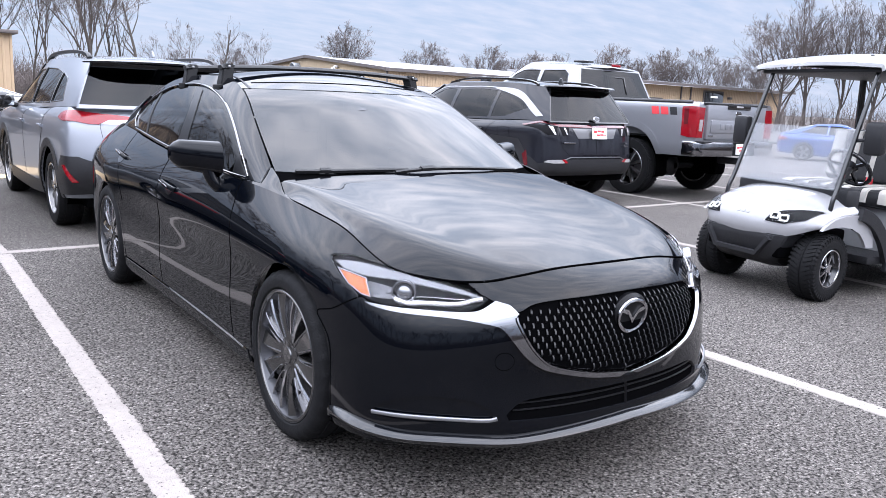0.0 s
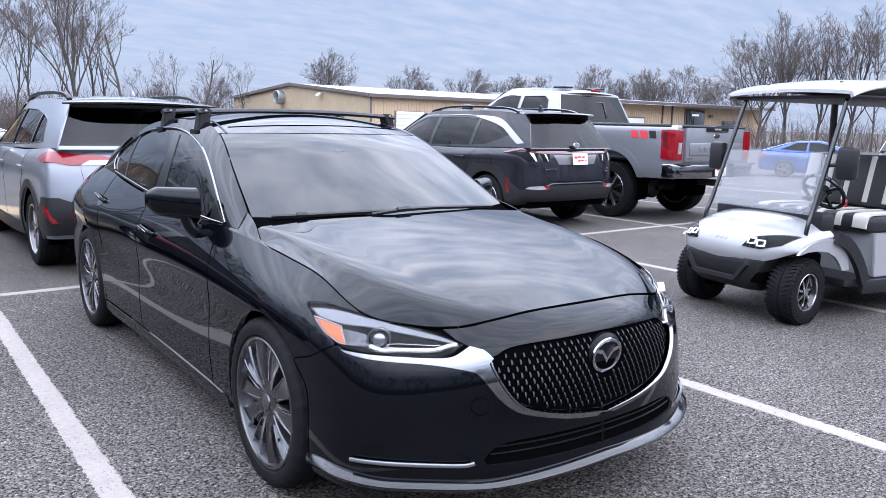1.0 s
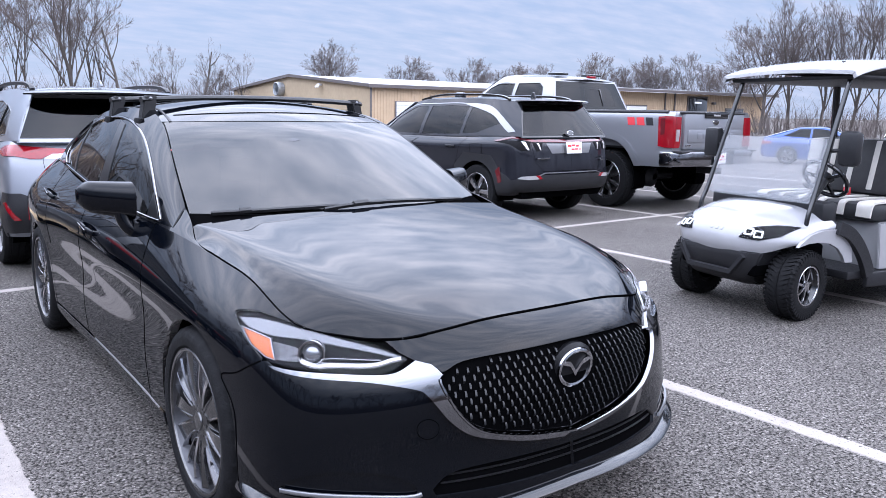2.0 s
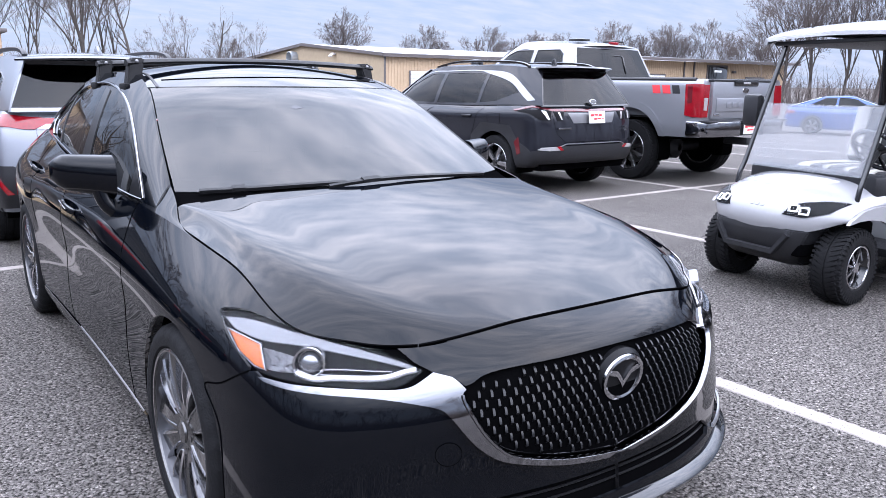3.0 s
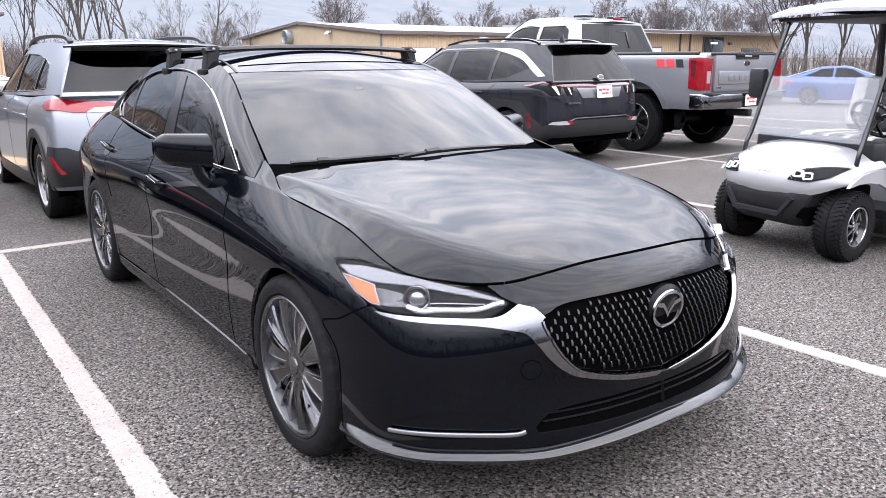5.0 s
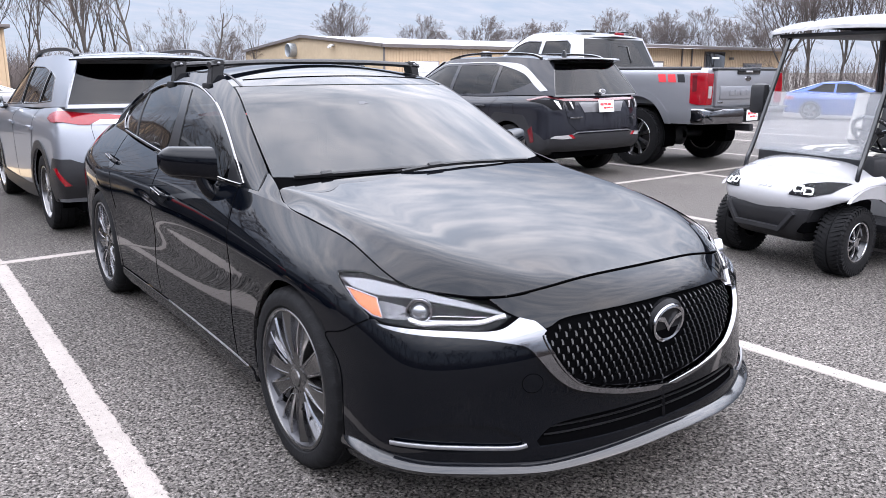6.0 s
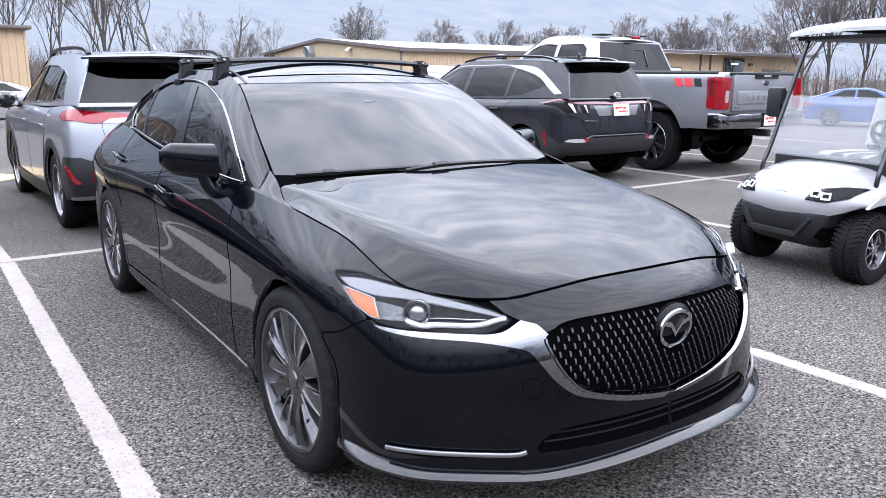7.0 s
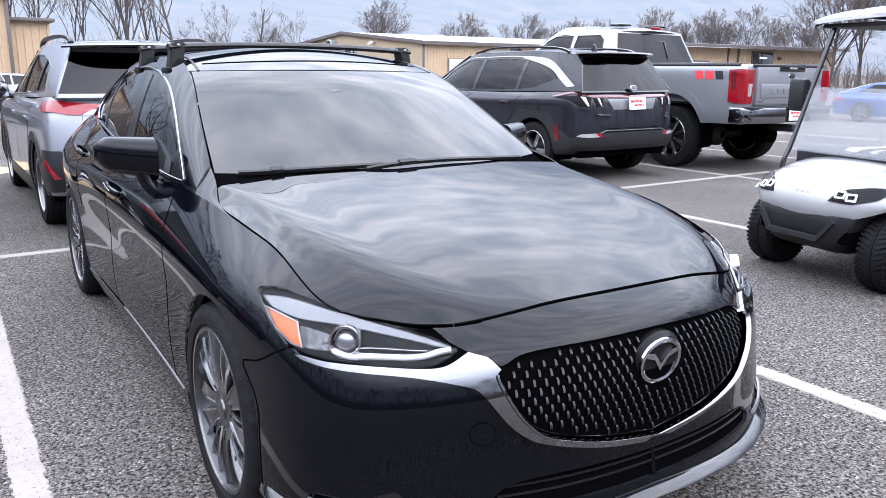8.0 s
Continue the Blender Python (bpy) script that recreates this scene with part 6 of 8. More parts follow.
    wheels4(car, WB, 1.58, R, .235, .225, "turbine", (M_RIM_DARK, M_SATIN))
    return car


def grey_suv():
    car = thing("dark_grey_suv_car", pose(5.87, 5.72, 0, 0, 0, 2.0), "dark grey SUV with sharp creases and black cladding, parked nose away", "car")
    W, WB, R = 1.865, 2.755, .362
    sh = shell(W, [(-.72, 3.62, .04, .36, .24, .28), (-.88, 3.70, .0, .46, .40, .44), (-.90, 3.70, .0, .66, .62, .62), (-.88, 3.64, .0, .84, .82, .80), (-.84, 3.5, .0, 1.02, .96, .92), (-.76, 2.95, .07, 1.12, 1.07, 1.02)])
    A = [(0, R, .41), (WB, R, .41)]
    skin("body", sh, A, M_GREY, car)
    B = (1, -1)
    yz = lambda pts: [(.92, y, z) for y, z in pts]
    leaf("front_door", sh, yz([(2.42, .36), (2.46, .70), (2.35, 1.02), (1.36, 1.045), (1.32, .36)]), M_GREY, car, sides=B, axis=0)
    leaf("rear_door", sh, yz([(1.30, .36), (1.34, 1.045), (.26, 1.06), (.40, .86), (.50, .60), (.52, .36)]), M_GREY, car, sides=B, axis=0)
    leaf("fuel_flap", sh, yz([(-.12, .86), (.12, .86), (.14, 1.0), (-.10, 1.0)]), M_GREY, car, sides=(-1,), axis=0, gap=.008)
    for y in (.55, 1.62):
        band("door_handle", sh, [(.92, y + d, .95) for d in np.linspace(-.10, .10, 8)], M_GLOSSBLACK, car, .03, .03, sides=B, axis=0)
    # angular black arch cladding
    for cy in (0, WB):
        ring = poly([(.92, cy + math.cos(radians(t)) * .41, R + math.sin(radians(t)) * .41) for t in np.linspace(-18, 198, 30)], yz([(cy - .56, .30), (cy - .46, .66), (cy - .30, .86), (cy + .26, .88), (cy + .46, .70), (cy + .56, .30)]))
        panel("arch_cladding", sh, sh.find(ring, 0), M_DARKPLASTIC, car, "black angular arch cladding", step=0.06, lift=0.010, depth=0.014, sides=B, uv=True)
    panel("sill_cladding", sh, sh.find(yz([(.5, .26), (.5, .40), (WB - .5, .38), (WB - .5, .24)]), 0), M_DARKPLASTIC, car, step=0.08, lift=0.010, depth=0.014, sides=B, uv=True)
    panel("side_marker", sh, sh.find(yz([(-.52, .52), (-.46, .50), (-.40, .66), (-.47, .72)]), 0), M_REDDARK, car, "dark red side reflector", step=0.05, lift=0.016, depth=0.01, sides=B, uv=True)
    low = poly([(0, -.88, .62), (.55, -.87, .62), (.70, -.83, .60), (.86, -.70, .56), (.915, -.50, .52), (.91, -.42, .38)], [(.80, -.76, .37), (.45, -.84, .37), (0, -.85, .37)])
    panel("lower_bumper", sh, sh.find(low), M_DARKPLASTIC, car, "black lower bumper", step=0.05, lift=0.014, depth=0.016, sides=B, uv=True)
    band("bumper_chrome", sh, curve([(0, -.90, .645), (.40, -.89, .645), (.52, -.88, .640), (.62, -.86, .610), (.80, -.78, .590)], 20), M_SATIN, car, 0.014, 0.010, "satin silver bumper trim", B, lift=.01)
    panel("bumper_lamp", sh, sh.find([(.60, -.865, .572), (.74, -.81, .566), (.84, -.71, .578), (.81, -.75, .604), (.65, -.85, .616)]), M_CLEARLAMP, car, "bumper reflector lamp", step=0.04, lift=0.02, depth=0.012, sides=B, uv=True)
    panel("bumper_lamp_red", sh, sh.find([(.55, -.872, .574), (.60, -.866, .572), (.655, -.85, .618), (.60, -.865, .620)]), M_RED, car, step=0.03, lift=0.024, depth=0.01, sides=B, uv=True)
    leaf("tailgate", sh, poly([(0, -.89, .67), (.52, -.88, .67), (.64, -.85, .78), (.68, -.80, .98), (.66, -.75, 1.09), (0, -.78, 1.10)]), M_GREY, car, sides=B, step=0.06)
    # full-width lamp bar and fanged lamps
    bar_ = poly(curve([(0, -.84, 1.085), (.5, -.80, 1.085), (.72, -.73, 1.082), (.88, -.48, 1.075), (.915, -.34, 1.07)], 18), curve([(.915, -.36, 1.045), (.88, -.50, 1.048), (.72, -.75, 1.05), (.5, -.82, 1.05), (0, -.86, 1.05)], 18))
    panel("lamp_bar", sh, sh.find(bar_), M_REDDARK, car, "full-width dark red tail lamp bar", step=0.03, lift=0.012, depth=0.012, sides=B, uv=True)
    panel("tail_lamp", sh, sh.find(poly([(.915, -.36, 1.045), (.88, -.52, 1.048), (.68, -.77, 1.05)], [(.70, -.77, .93), (.80, -.70, .93)])), M_LAMPBOWL, car, "smoked tail lamp", step=0.03, lift=0.010, depth=0.012, sides=B, uv=True)
    panel("tail_lamp_inner", sh, sh.find([(.66, -.78, 1.05), (.50, -.83, 1.05), (.54, -.85, .94), (.62, -.83, .93)]), M_LAMPBOWL, car, step=0.03, lift=0.010, depth=0.012, sides=B, uv=True)
    for pts in ([(.79, -.70, 1.03), (.745, -.735, 1.03), (.715, -.77, .935), (.735, -.755, .935)], [(.60, -.80, 1.03), (.57, -.81, 1.03), (.55, -.85, .945), (.565, -.845, .945)]):
        panel("lamp_fang", sh, sh.find(pts), M_CLEARLAMP, car, "pale lamp blade", step=0.03, lift=0.014, depth=0.010, sides=B, uv=True)
    panel("plate_recess", sh, sh.find(poly([(0, -.86, 1.03), (.44, -.83, 1.03), (.36, -.87, .90), (0, -.88, .90)])), M_PLATEBACK, car, "silver-grey plate recess", step=0.05, lift=0.006, depth=0.01, sides=B, uv=True)
    flat_card(car, .03, -.895, .972, .30, .155, radians(-8))
    for x, w_, z in ((-.55, .22, .84), (.60, .05, .84), (.60, .07, .80)):
        bm = bmesh.new(); box(bm, x - w_ / 2, x + w_ / 2, -.91, -.875, z - .010, z + .010, .002)
        part("badge_bar", bm, M_CHROME, car)
    dlo = [[(2.42, 1.075), (1.42, 1.10), (1.36, 1.50), (1.70, 1.49), (2.10, 1.33)], [(1.34, 1.10), (.46, 1.12), (.42, 1.50), (.8, 1.515), (1.28, 1.505)], [(.40, 1.125), (.10, 1.15), (-.34, 1.29), (-.10, 1.42), (.36, 1.495)]]
    up, roof = glasshouse(car, [(-.76, 1.12), (-.2, 1.115), (.5, 1.09), (1.35, 1.07), (2.1, 1.05), (2.78, 1.03)], [(-.50, 1.56), (-.15, 1.595), (.5, 1.615), (1.25, 1.605), (1.8, 1.54), (2.65, 1.06)], [.82, .85, .865, .865, .86, .82], [.585, .625, .64, .64, .62, .74], M_GREY, dlo, (), .035, M_GLASS_DARK, None)
    band("window_chrome", up, curve([(.8, 2.35, 1.12), (.8, 2.1, 1.36), (.8, 1.72, 1.515), (.8, 1.3, 1.535), (.8, .8, 1.545), (.8, .45, 1.535)], 30), M_SATIN, car, .02, .006, "satin silver window trim", B, 0)
    panel("chrome_blade", up, up.find(poly(curve([(.8, .50, 1.545), (.8, .05, 1.52), (.8, -.25, 1.40), (.8, -.62, 1.18)], 12), curve([(.8, -.50, 1.165), (.8, -.30, 1.28), (.8, -.05, 1.41), (.8, .5, 1.525)], 12)), 0), M_SATIN, car, "satin silver rear pillar blade", step=0.05, lift=.006, depth=.01, sides=B, uv=True)
    roof_panel(car, roof, 0, 3.75, M_GLOSSBLACK)
    across(car, "rear_window", (-.755, 1.11), (-.495, 1.565), .825, .59, -.07, M_GLASS_DARK, "dark tinted rear window", (.10, 2.85, .20, 5.80), M_GLOSSBLACK)
    across(car, "windscreen", (2.75, 1.05), (1.82, 1.57), .76, .62, .12, M_GLASS_WS, "windscreen", None)
    sp = bmesh.new()
    pts = curve([(-.60, -.44, 1.567), (-.46, -.545, 1.576), (0, -.585, 1.582), (.46, -.545, 1.576), (.60, -.44, 1.567)], 20)
    sweep(sp, pts, [(0, 0, 1)] * 20, [(-.10, -.012), (-.09, .012), (.10, .022), (.12, .004), (0, -.022)])
    part("roof_spoiler", sp, M_GLOSSBLACK, car, "black roof spoiler")
    bm = bmesh.new(); lathe(bm, [(0, .055), (.004, .05), (.006, 0)], 'y', 24)
    bmesh.ops.scale(bm, vec=(1.2, -1, .7), verts=bm.verts); bmesh.ops.recalc_face_normals(bm, faces=bm.faces)
    b_ = part("badge", bm, M_CHROME, car, "oval chrome badge"); b_.matrix_local = Matrix.Translation((0, -.845, 1.165)) @ Matrix.Rotation(radians(-25), 4, 'X')
    bm = bmesh.new(); lathe(bm, [(0, .042), (.008, .038), (.009, 0)], 'y', 24)
    bmesh.ops.scale(bm, vec=(1.2, -1, .7), verts=bm.verts); bmesh.ops.recalc_face_normals(bm, faces=bm.faces)
    part("badge_field", bm, M_GLOSSBLACK, b_)
    for s in B:
        bm = bmesh.new()
        sweep(bm, curve([(s * .61, -.30, 1.60), (s * .61, -.05, 1.655), (s * .615, .6, 1.675), (s * .615, 1.2, 1.665), (s * .60, 1.65, 1.60)], 24), [(0, 0, 1)] * 24, [(-.02, -.02), (-.02, .006), (0, .012), (.02, .006), (.02, -.02)])
        part("roof_rail", bm, M_GLOSSBLACK, car, "black roof rail")
        bm = bmesh.new(); lathe(bm, [(-.08, .0), (-.07, .06), (0, .09), (.06, .08), (.07, 0)], 'y', 18, Matrix.Translation((s * 1.02, 2.25, 1.12)))
        part("door_mirror", bm, M_GREY, car)
    bm = bmesh.new(); lathe(bm, [(0, .05), (.03, .04), (.07, .02), (.075, 0)], 'z', 16, Matrix.Translation((0, -.10, 1.635)))
    bmesh.ops.scale(bm, vec=(.35, 1.2, 1), verts=bm.verts)
    part("roof_fin", bm, M_GLOSSBLACK, car)
    # seats inside
    for sx in (-.38, .38):
        bm = bmesh.new(); box(bm, sx - .22, sx + .22, 1.10, 1.22, .7, 1.22, .05)
        st = part("seat", bm, M_CABIN, car)
        bm = bmesh.new(); box(bm, sx - .11, sx + .11, 1.12, 1.2, 1.23, 1.38, .04)
        part("headrest", bm, M_CABIN, st)
    underside(car, 1.55, -.75, 3.5, .30, .95)
    wheels4(car, WB, 1.62, R, .245, .235, "five", (M_GLOSSBLACK, M_RIM_BRIGHT))
    return car


def pickup(place, paint, lifted=True):
    car = thing("silver_pickup_truck", place, "silver crew-cab pickup truck with red decal, parked nose away", "pickup truck")
    W, WB, R = 2.03, 4.06, .44
    z0 = .68
    B = (1, -1)
    sh = shell(W, [(-1.10, 4.95, .02, z0, z0 - .02, z0), (-1.12, 5.0, .0, .82, .80, .80), (-1.13, 5.0, .0, 1.0, 1.0, 1.0), (-1.13, 4.95, .0, 1.22, 1.22, 1.2), (-1.12, 4.9, .012, 1.40, 1.40, 1.32), (-1.11, 4.8, .045, 1.475, 1.475, 1.38)], rear_round=(.12, .05, .02, .0))
    A = [(.06, .50, .56), (WB, .50, .56)]
    skin("body", sh, A, paint, car)
    yz = lambda pts: [(1.0, y, z) for y, z in pts]
    for cy in (.06, WB):
        ring = poly([(1.0, cy + math.cos(radians(t)) * .56, .50 + math.sin(radians(t)) * .56) for t in np.linspace(-10, 190, 30)], [(1.0, cy + math.cos(radians(t)) * .64, .52 + math.sin(radians(t)) * .64) for t in np.linspace(190, -10, 30)])
        panel("arch_lip", sh, sh.find(ring, 0), paint, car, step=0.08, lift=0.03, depth=0.03, sides=B, uv=True)
    leaf("cab_door_rear", sh, yz([(1.35, .74), (1.38, 1.45), (2.28, 1.45), (2.28, .74)]), paint, car, sides=B, axis=0, step=.08)
    leaf("cab_door_front", sh, yz([(2.32, .74), (2.32, 1.45), (3.40, 1.42), (3.42, .74)]), paint, car, sides=B, axis=0, step=.08)
    band("bed_seam", sh, yz([(1.22, .72), (1.22, 1.1), (1.22, 1.46)]), M_DARK, car, .02, .002, sides=B, axis=0)
    band("bed_rail", sh, yz([(-1.0, 1.468), (-.4, 1.468), (.4, 1.468), (1.2, 1.468)]), M_DARKPLASTIC, car, .05, .02, "black bed rail cap", B, 0)
    # tail lamps
    lamp = [(.80, -1.13, 1.40), (.95, -1.10, 1.40), (1.0, -1.0, 1.41), (1.01, -.86, 1.40), (1.01, -.88, .98), (1.0, -1.0, .96), (.95, -1.10, .955), (.82, -1.13, .955)]
    panel("tail_lamp", sh, sh.find(lamp), M_RED, car, "tall red tail lamp", step=0.04, lift=0.014, depth=0.016, sides=B, uv=True)
    panel("tail_lamp_dark", sh, sh.find([(1.005, -.90, 1.38), (1.005, -.98, 1.385), (1.0, -.985, 1.15), (1.008, -.92, 1.14)]), M_REDDARK, car, step=0.04, lift=0.017, depth=0.010, sides=B, uv=True)
    panel("reversing_lamp", sh, sh.find([(.83, -1.13, 1.22), (.89, -1.125, 1.22), (.89, -1.125, 1.05), (.84, -1.13, 1.05)]), M_CLEARLAMP, car, step=0.04, lift=0.018, depth=0.01, sides=B, uv=True)
    # tailgate
    bm = bmesh.new(); box(bm, -.78, .78, -1.155, -1.09, .93, 1.45, .02)
    gate = part("tailgate", bm, paint, car, "silver tailgate with pressed panel")
    bm = bmesh.new(); box(bm, -.70, .70, -1.168, -1.150, 1.03, 1.22, .012)
    part("gate_pressing", bm, paint, gate)
    for x, w_ in ((-.42, .10), (-.28, .10), (-.14, .09), (0, .09), (.13, .09), (.27, .10), (.42, .10)):
        bm = bmesh.new(); box(bm, x - w_ / 2, x + w_ / 2, -1.176, -1.166, 1.085, 1.165, .004)
        part("raised_bar", bm, paint, gate)
    bm = bmesh.new(); box(bm, -.80, .80, -1.16, -1.02, 1.44, 1.475, .012)
    part("gate_cap", bm, M_DARKPLASTIC, gate, "black tailgate cap")
    bm = bmesh.new(); box(bm, -.30, .30, -1.172, -1.155, 1.385, 1.475, .01)
    part("gate_handle", bm, M_GLOSSBLACK, gate)
    bm = bmesh.new(); box(bm, -.09, .09, -1.176, -1.166, 1.415, 1.44, .003)
    part("handle_lamp", bm, M_CLEARLAMP, gate)
    bm = bmesh.new(); lathe(bm, [(0, .055), (.008, .05), (.010, 0)], 'y', 24)
    bmesh.ops.scale(bm, vec=(1.4, -1, .75), verts=bm.verts); bmesh.ops.recalc_face_normals(bm, faces=bm.faces)
    o = part("badge", bm, M_DARKCHROME, gate, "oval badge"); o.matrix_local = Matrix.Translation((0, -1.156, 1.325))
    bm = bmesh.new(); box(bm, -.74, -.62, -1.164, -1.154, .975, 1.005, .003); part("badge_bar", bm, M_DARKCHROME, gate)
    # chrome step bumper
    for s in B:
        bm = bmesh.new()
        c_ = curve([(s * .30, -1.30, 0), (s * .62, -1.30, 0), (s * .90, -1.25, 0), (s * 1.0, -1.12, 0), (s * 1.01, -.92, 0)], 20) + (0, 0, .80)
        nn = [Vector((p[0] * .2 if abs(p[0]) < .8 else s, -1 if abs(p[0]) < .97 else -.1, 0)).normalized() for p in c_]
        sweep(bm, c_, nn, [(-.105, -.06), (-.105, .0), (-.06, .018), (.0, .004), (.07, .016), (.10, 0), (.105, -.06)])
        part("bumper_end", bm, M_CHROME, car, "chrome rear bumper")
    bm = bmesh.new(); box(bm, -.32, .32, -1.27, -1.06, .70, .86, .015)
    part("bumper_middle", bm, M_DARKPLASTIC, car)
    bm = bmesh.new(); box(bm, -1.0, 1.0, -1.28, -1.08, .885, .915, .01)
    part("bumper_step", bm, M_DARKPLASTIC, car)
    flat_card(car, -.05, -1.30, .80, .30, .16)
    bm = bmesh.new(); box(bm, -.05, .05, -1.28, -.9, .56, .66, .01)
    part("tow_hitch", bm, M_DARKPLASTIC, car)
    # decal of plain blocks on the bed side: two red, one dark
    for k, (y, w_, mt) in enumerate(((-.36, .13, M_REDPRINT), (-.53, .13, M_REDPRINT), (-.69, .12, M_DARKPLASTIC))):
        panel("decal", sh, sh.find(yz([(y - w_ / 2 - .03, 1.27), (y + w_ / 2 - .03, 1.27), (y + w_ / 2, 1.385), (y - w_ / 2, 1.385)]), 0), mt, car, "plain red and black decal block", step=0.06, lift=0.004, depth=0.003, sides=(-1,), uv=True)
    # cab
    dlo = [[(1.55, 1.56), (2.26, 1.56), (2.22, 1.93), (1.72, 1.93), (1.62, 1.86)], [(2.34, 1.56), (3.45, 1.53), (2.95, 1.86), (2.75, 1.93), (2.32, 1.93)]]
    up, roof = glasshouse(car, [(1.25, 1.475), (1.6, 1.49), (2.3, 1.49), (3.0, 1.485), (3.8, 1.45)], [(1.45, 1.99), (1.7, 2.03), (2.3, 2.05), (2.75, 2.02), (3.65, 1.50)], [.97, .985, .985, .985, .95], [.78, .80, .80, .79, .88], paint, dlo, (), .045, M_GLASS_DARK, M_GLOSSBLACK)
    roof_panel(car, roof, 0, 3.2, paint)
    across(car, "rear_window", (1.245, 1.47), (1.445, 1.995), .975, .785, -.04, M_GLASS_DARK, "wide cab rear window", (.12, 2.8, .25, 5.75), paint)
    across(car, "windscreen", (3.75, 1.45), (2.85, 2.02), .88, .78, .12, M_GLASS_WS, "windscreen", None)
    bm = bmesh.new(); box(bm, -.10, .10, 1.30, 1.345, 2.025, 2.07, .008)
    part("high_brake_lamp", bm, M_RED, car, "red high brake lamp")
    for x in (-.45, .40):
        bm = bmesh.new(); box(bm, x - .13, x + .13, 1.55, 1.80, 2.075, 2.115, .015)
        part("roof_marker", bm, M_GLOSSBLACK, car)
    for x0_, x1_, z0_, z1_ in ((.26, .275, -.20, .09), (.03, .275, .09, .10)):
        bm = bmesh.new(); box(bm, x0_, x1_, -.004, .004, z0_, z1_, .001)
        part("window_divider", bm, M_GLOSSBLACK, car).matrix_local = Matrix.Translation((0, 1.313, 1.76)) @ Matrix.Rotation(-math.atan(.381), 4, 'X')
    for s in B:
        bm = bmesh.new(); box(bm, s * 1.28 - .11, s * 1.28 + .11, 3.25, 3.36, 1.45, 1.78, .04)
        part("towing_mirror", bm, M_GLOSSBLACK, car)
        bm = bmesh.new(); tube(bm, [(s * .97, 3.3, 1.50), (s * 1.2, 3.3, 1.56)], .03); part("mirror_arm", bm, M_DARKPLASTIC, car)
    # bed inside, chassis
    bm = bmesh.new(); box(bm, -.93, .93, -1.0, 1.2, .92, .96); part("bed_floor", bm, M_DARKPLASTIC, car)
    bm = bmesh.new(); box(bm, -.95, .95, 1.16, 1.20, .95, 1.47, .01); part("bed_front", bm, M_DARKPLASTIC, car)
    for s in B:
        bm = bmesh.new(); box(bm, s * .94 - .02, s * .94 + .02, -1.05, 1.2, .95, 1.46, .005); part("bed_wall", bm, paint, car)
    underside(car, 1.5, -.6, 4.8, .62, .95)
    bm = bmesh.new(); tube(bm, [(-.75, .06, .44), (.75, .06, .44)], .07, 12); part("rear_axle", bm, M_DARKPLASTIC, car)
    bm = bmesh.new(); lathe(bm, [(-.18, .05), (-.12, .17), (.1, .18), (.2, .06)], 'y', 20, Matrix.Translation((0, .06, .44))); part("differential", bm, M_DARKPLASTIC, car)
    wheels4(car, WB, 1.78, R, .292, .30, "mesh", (M_RIM_DARK, M_RIM_BRIGHT), 30, y0=.06)
    return car


silver_suv()
grey_suv()
pickup(pose(8.52, 5.62, 0, 0, 0, 2.0), M_TRUCK)


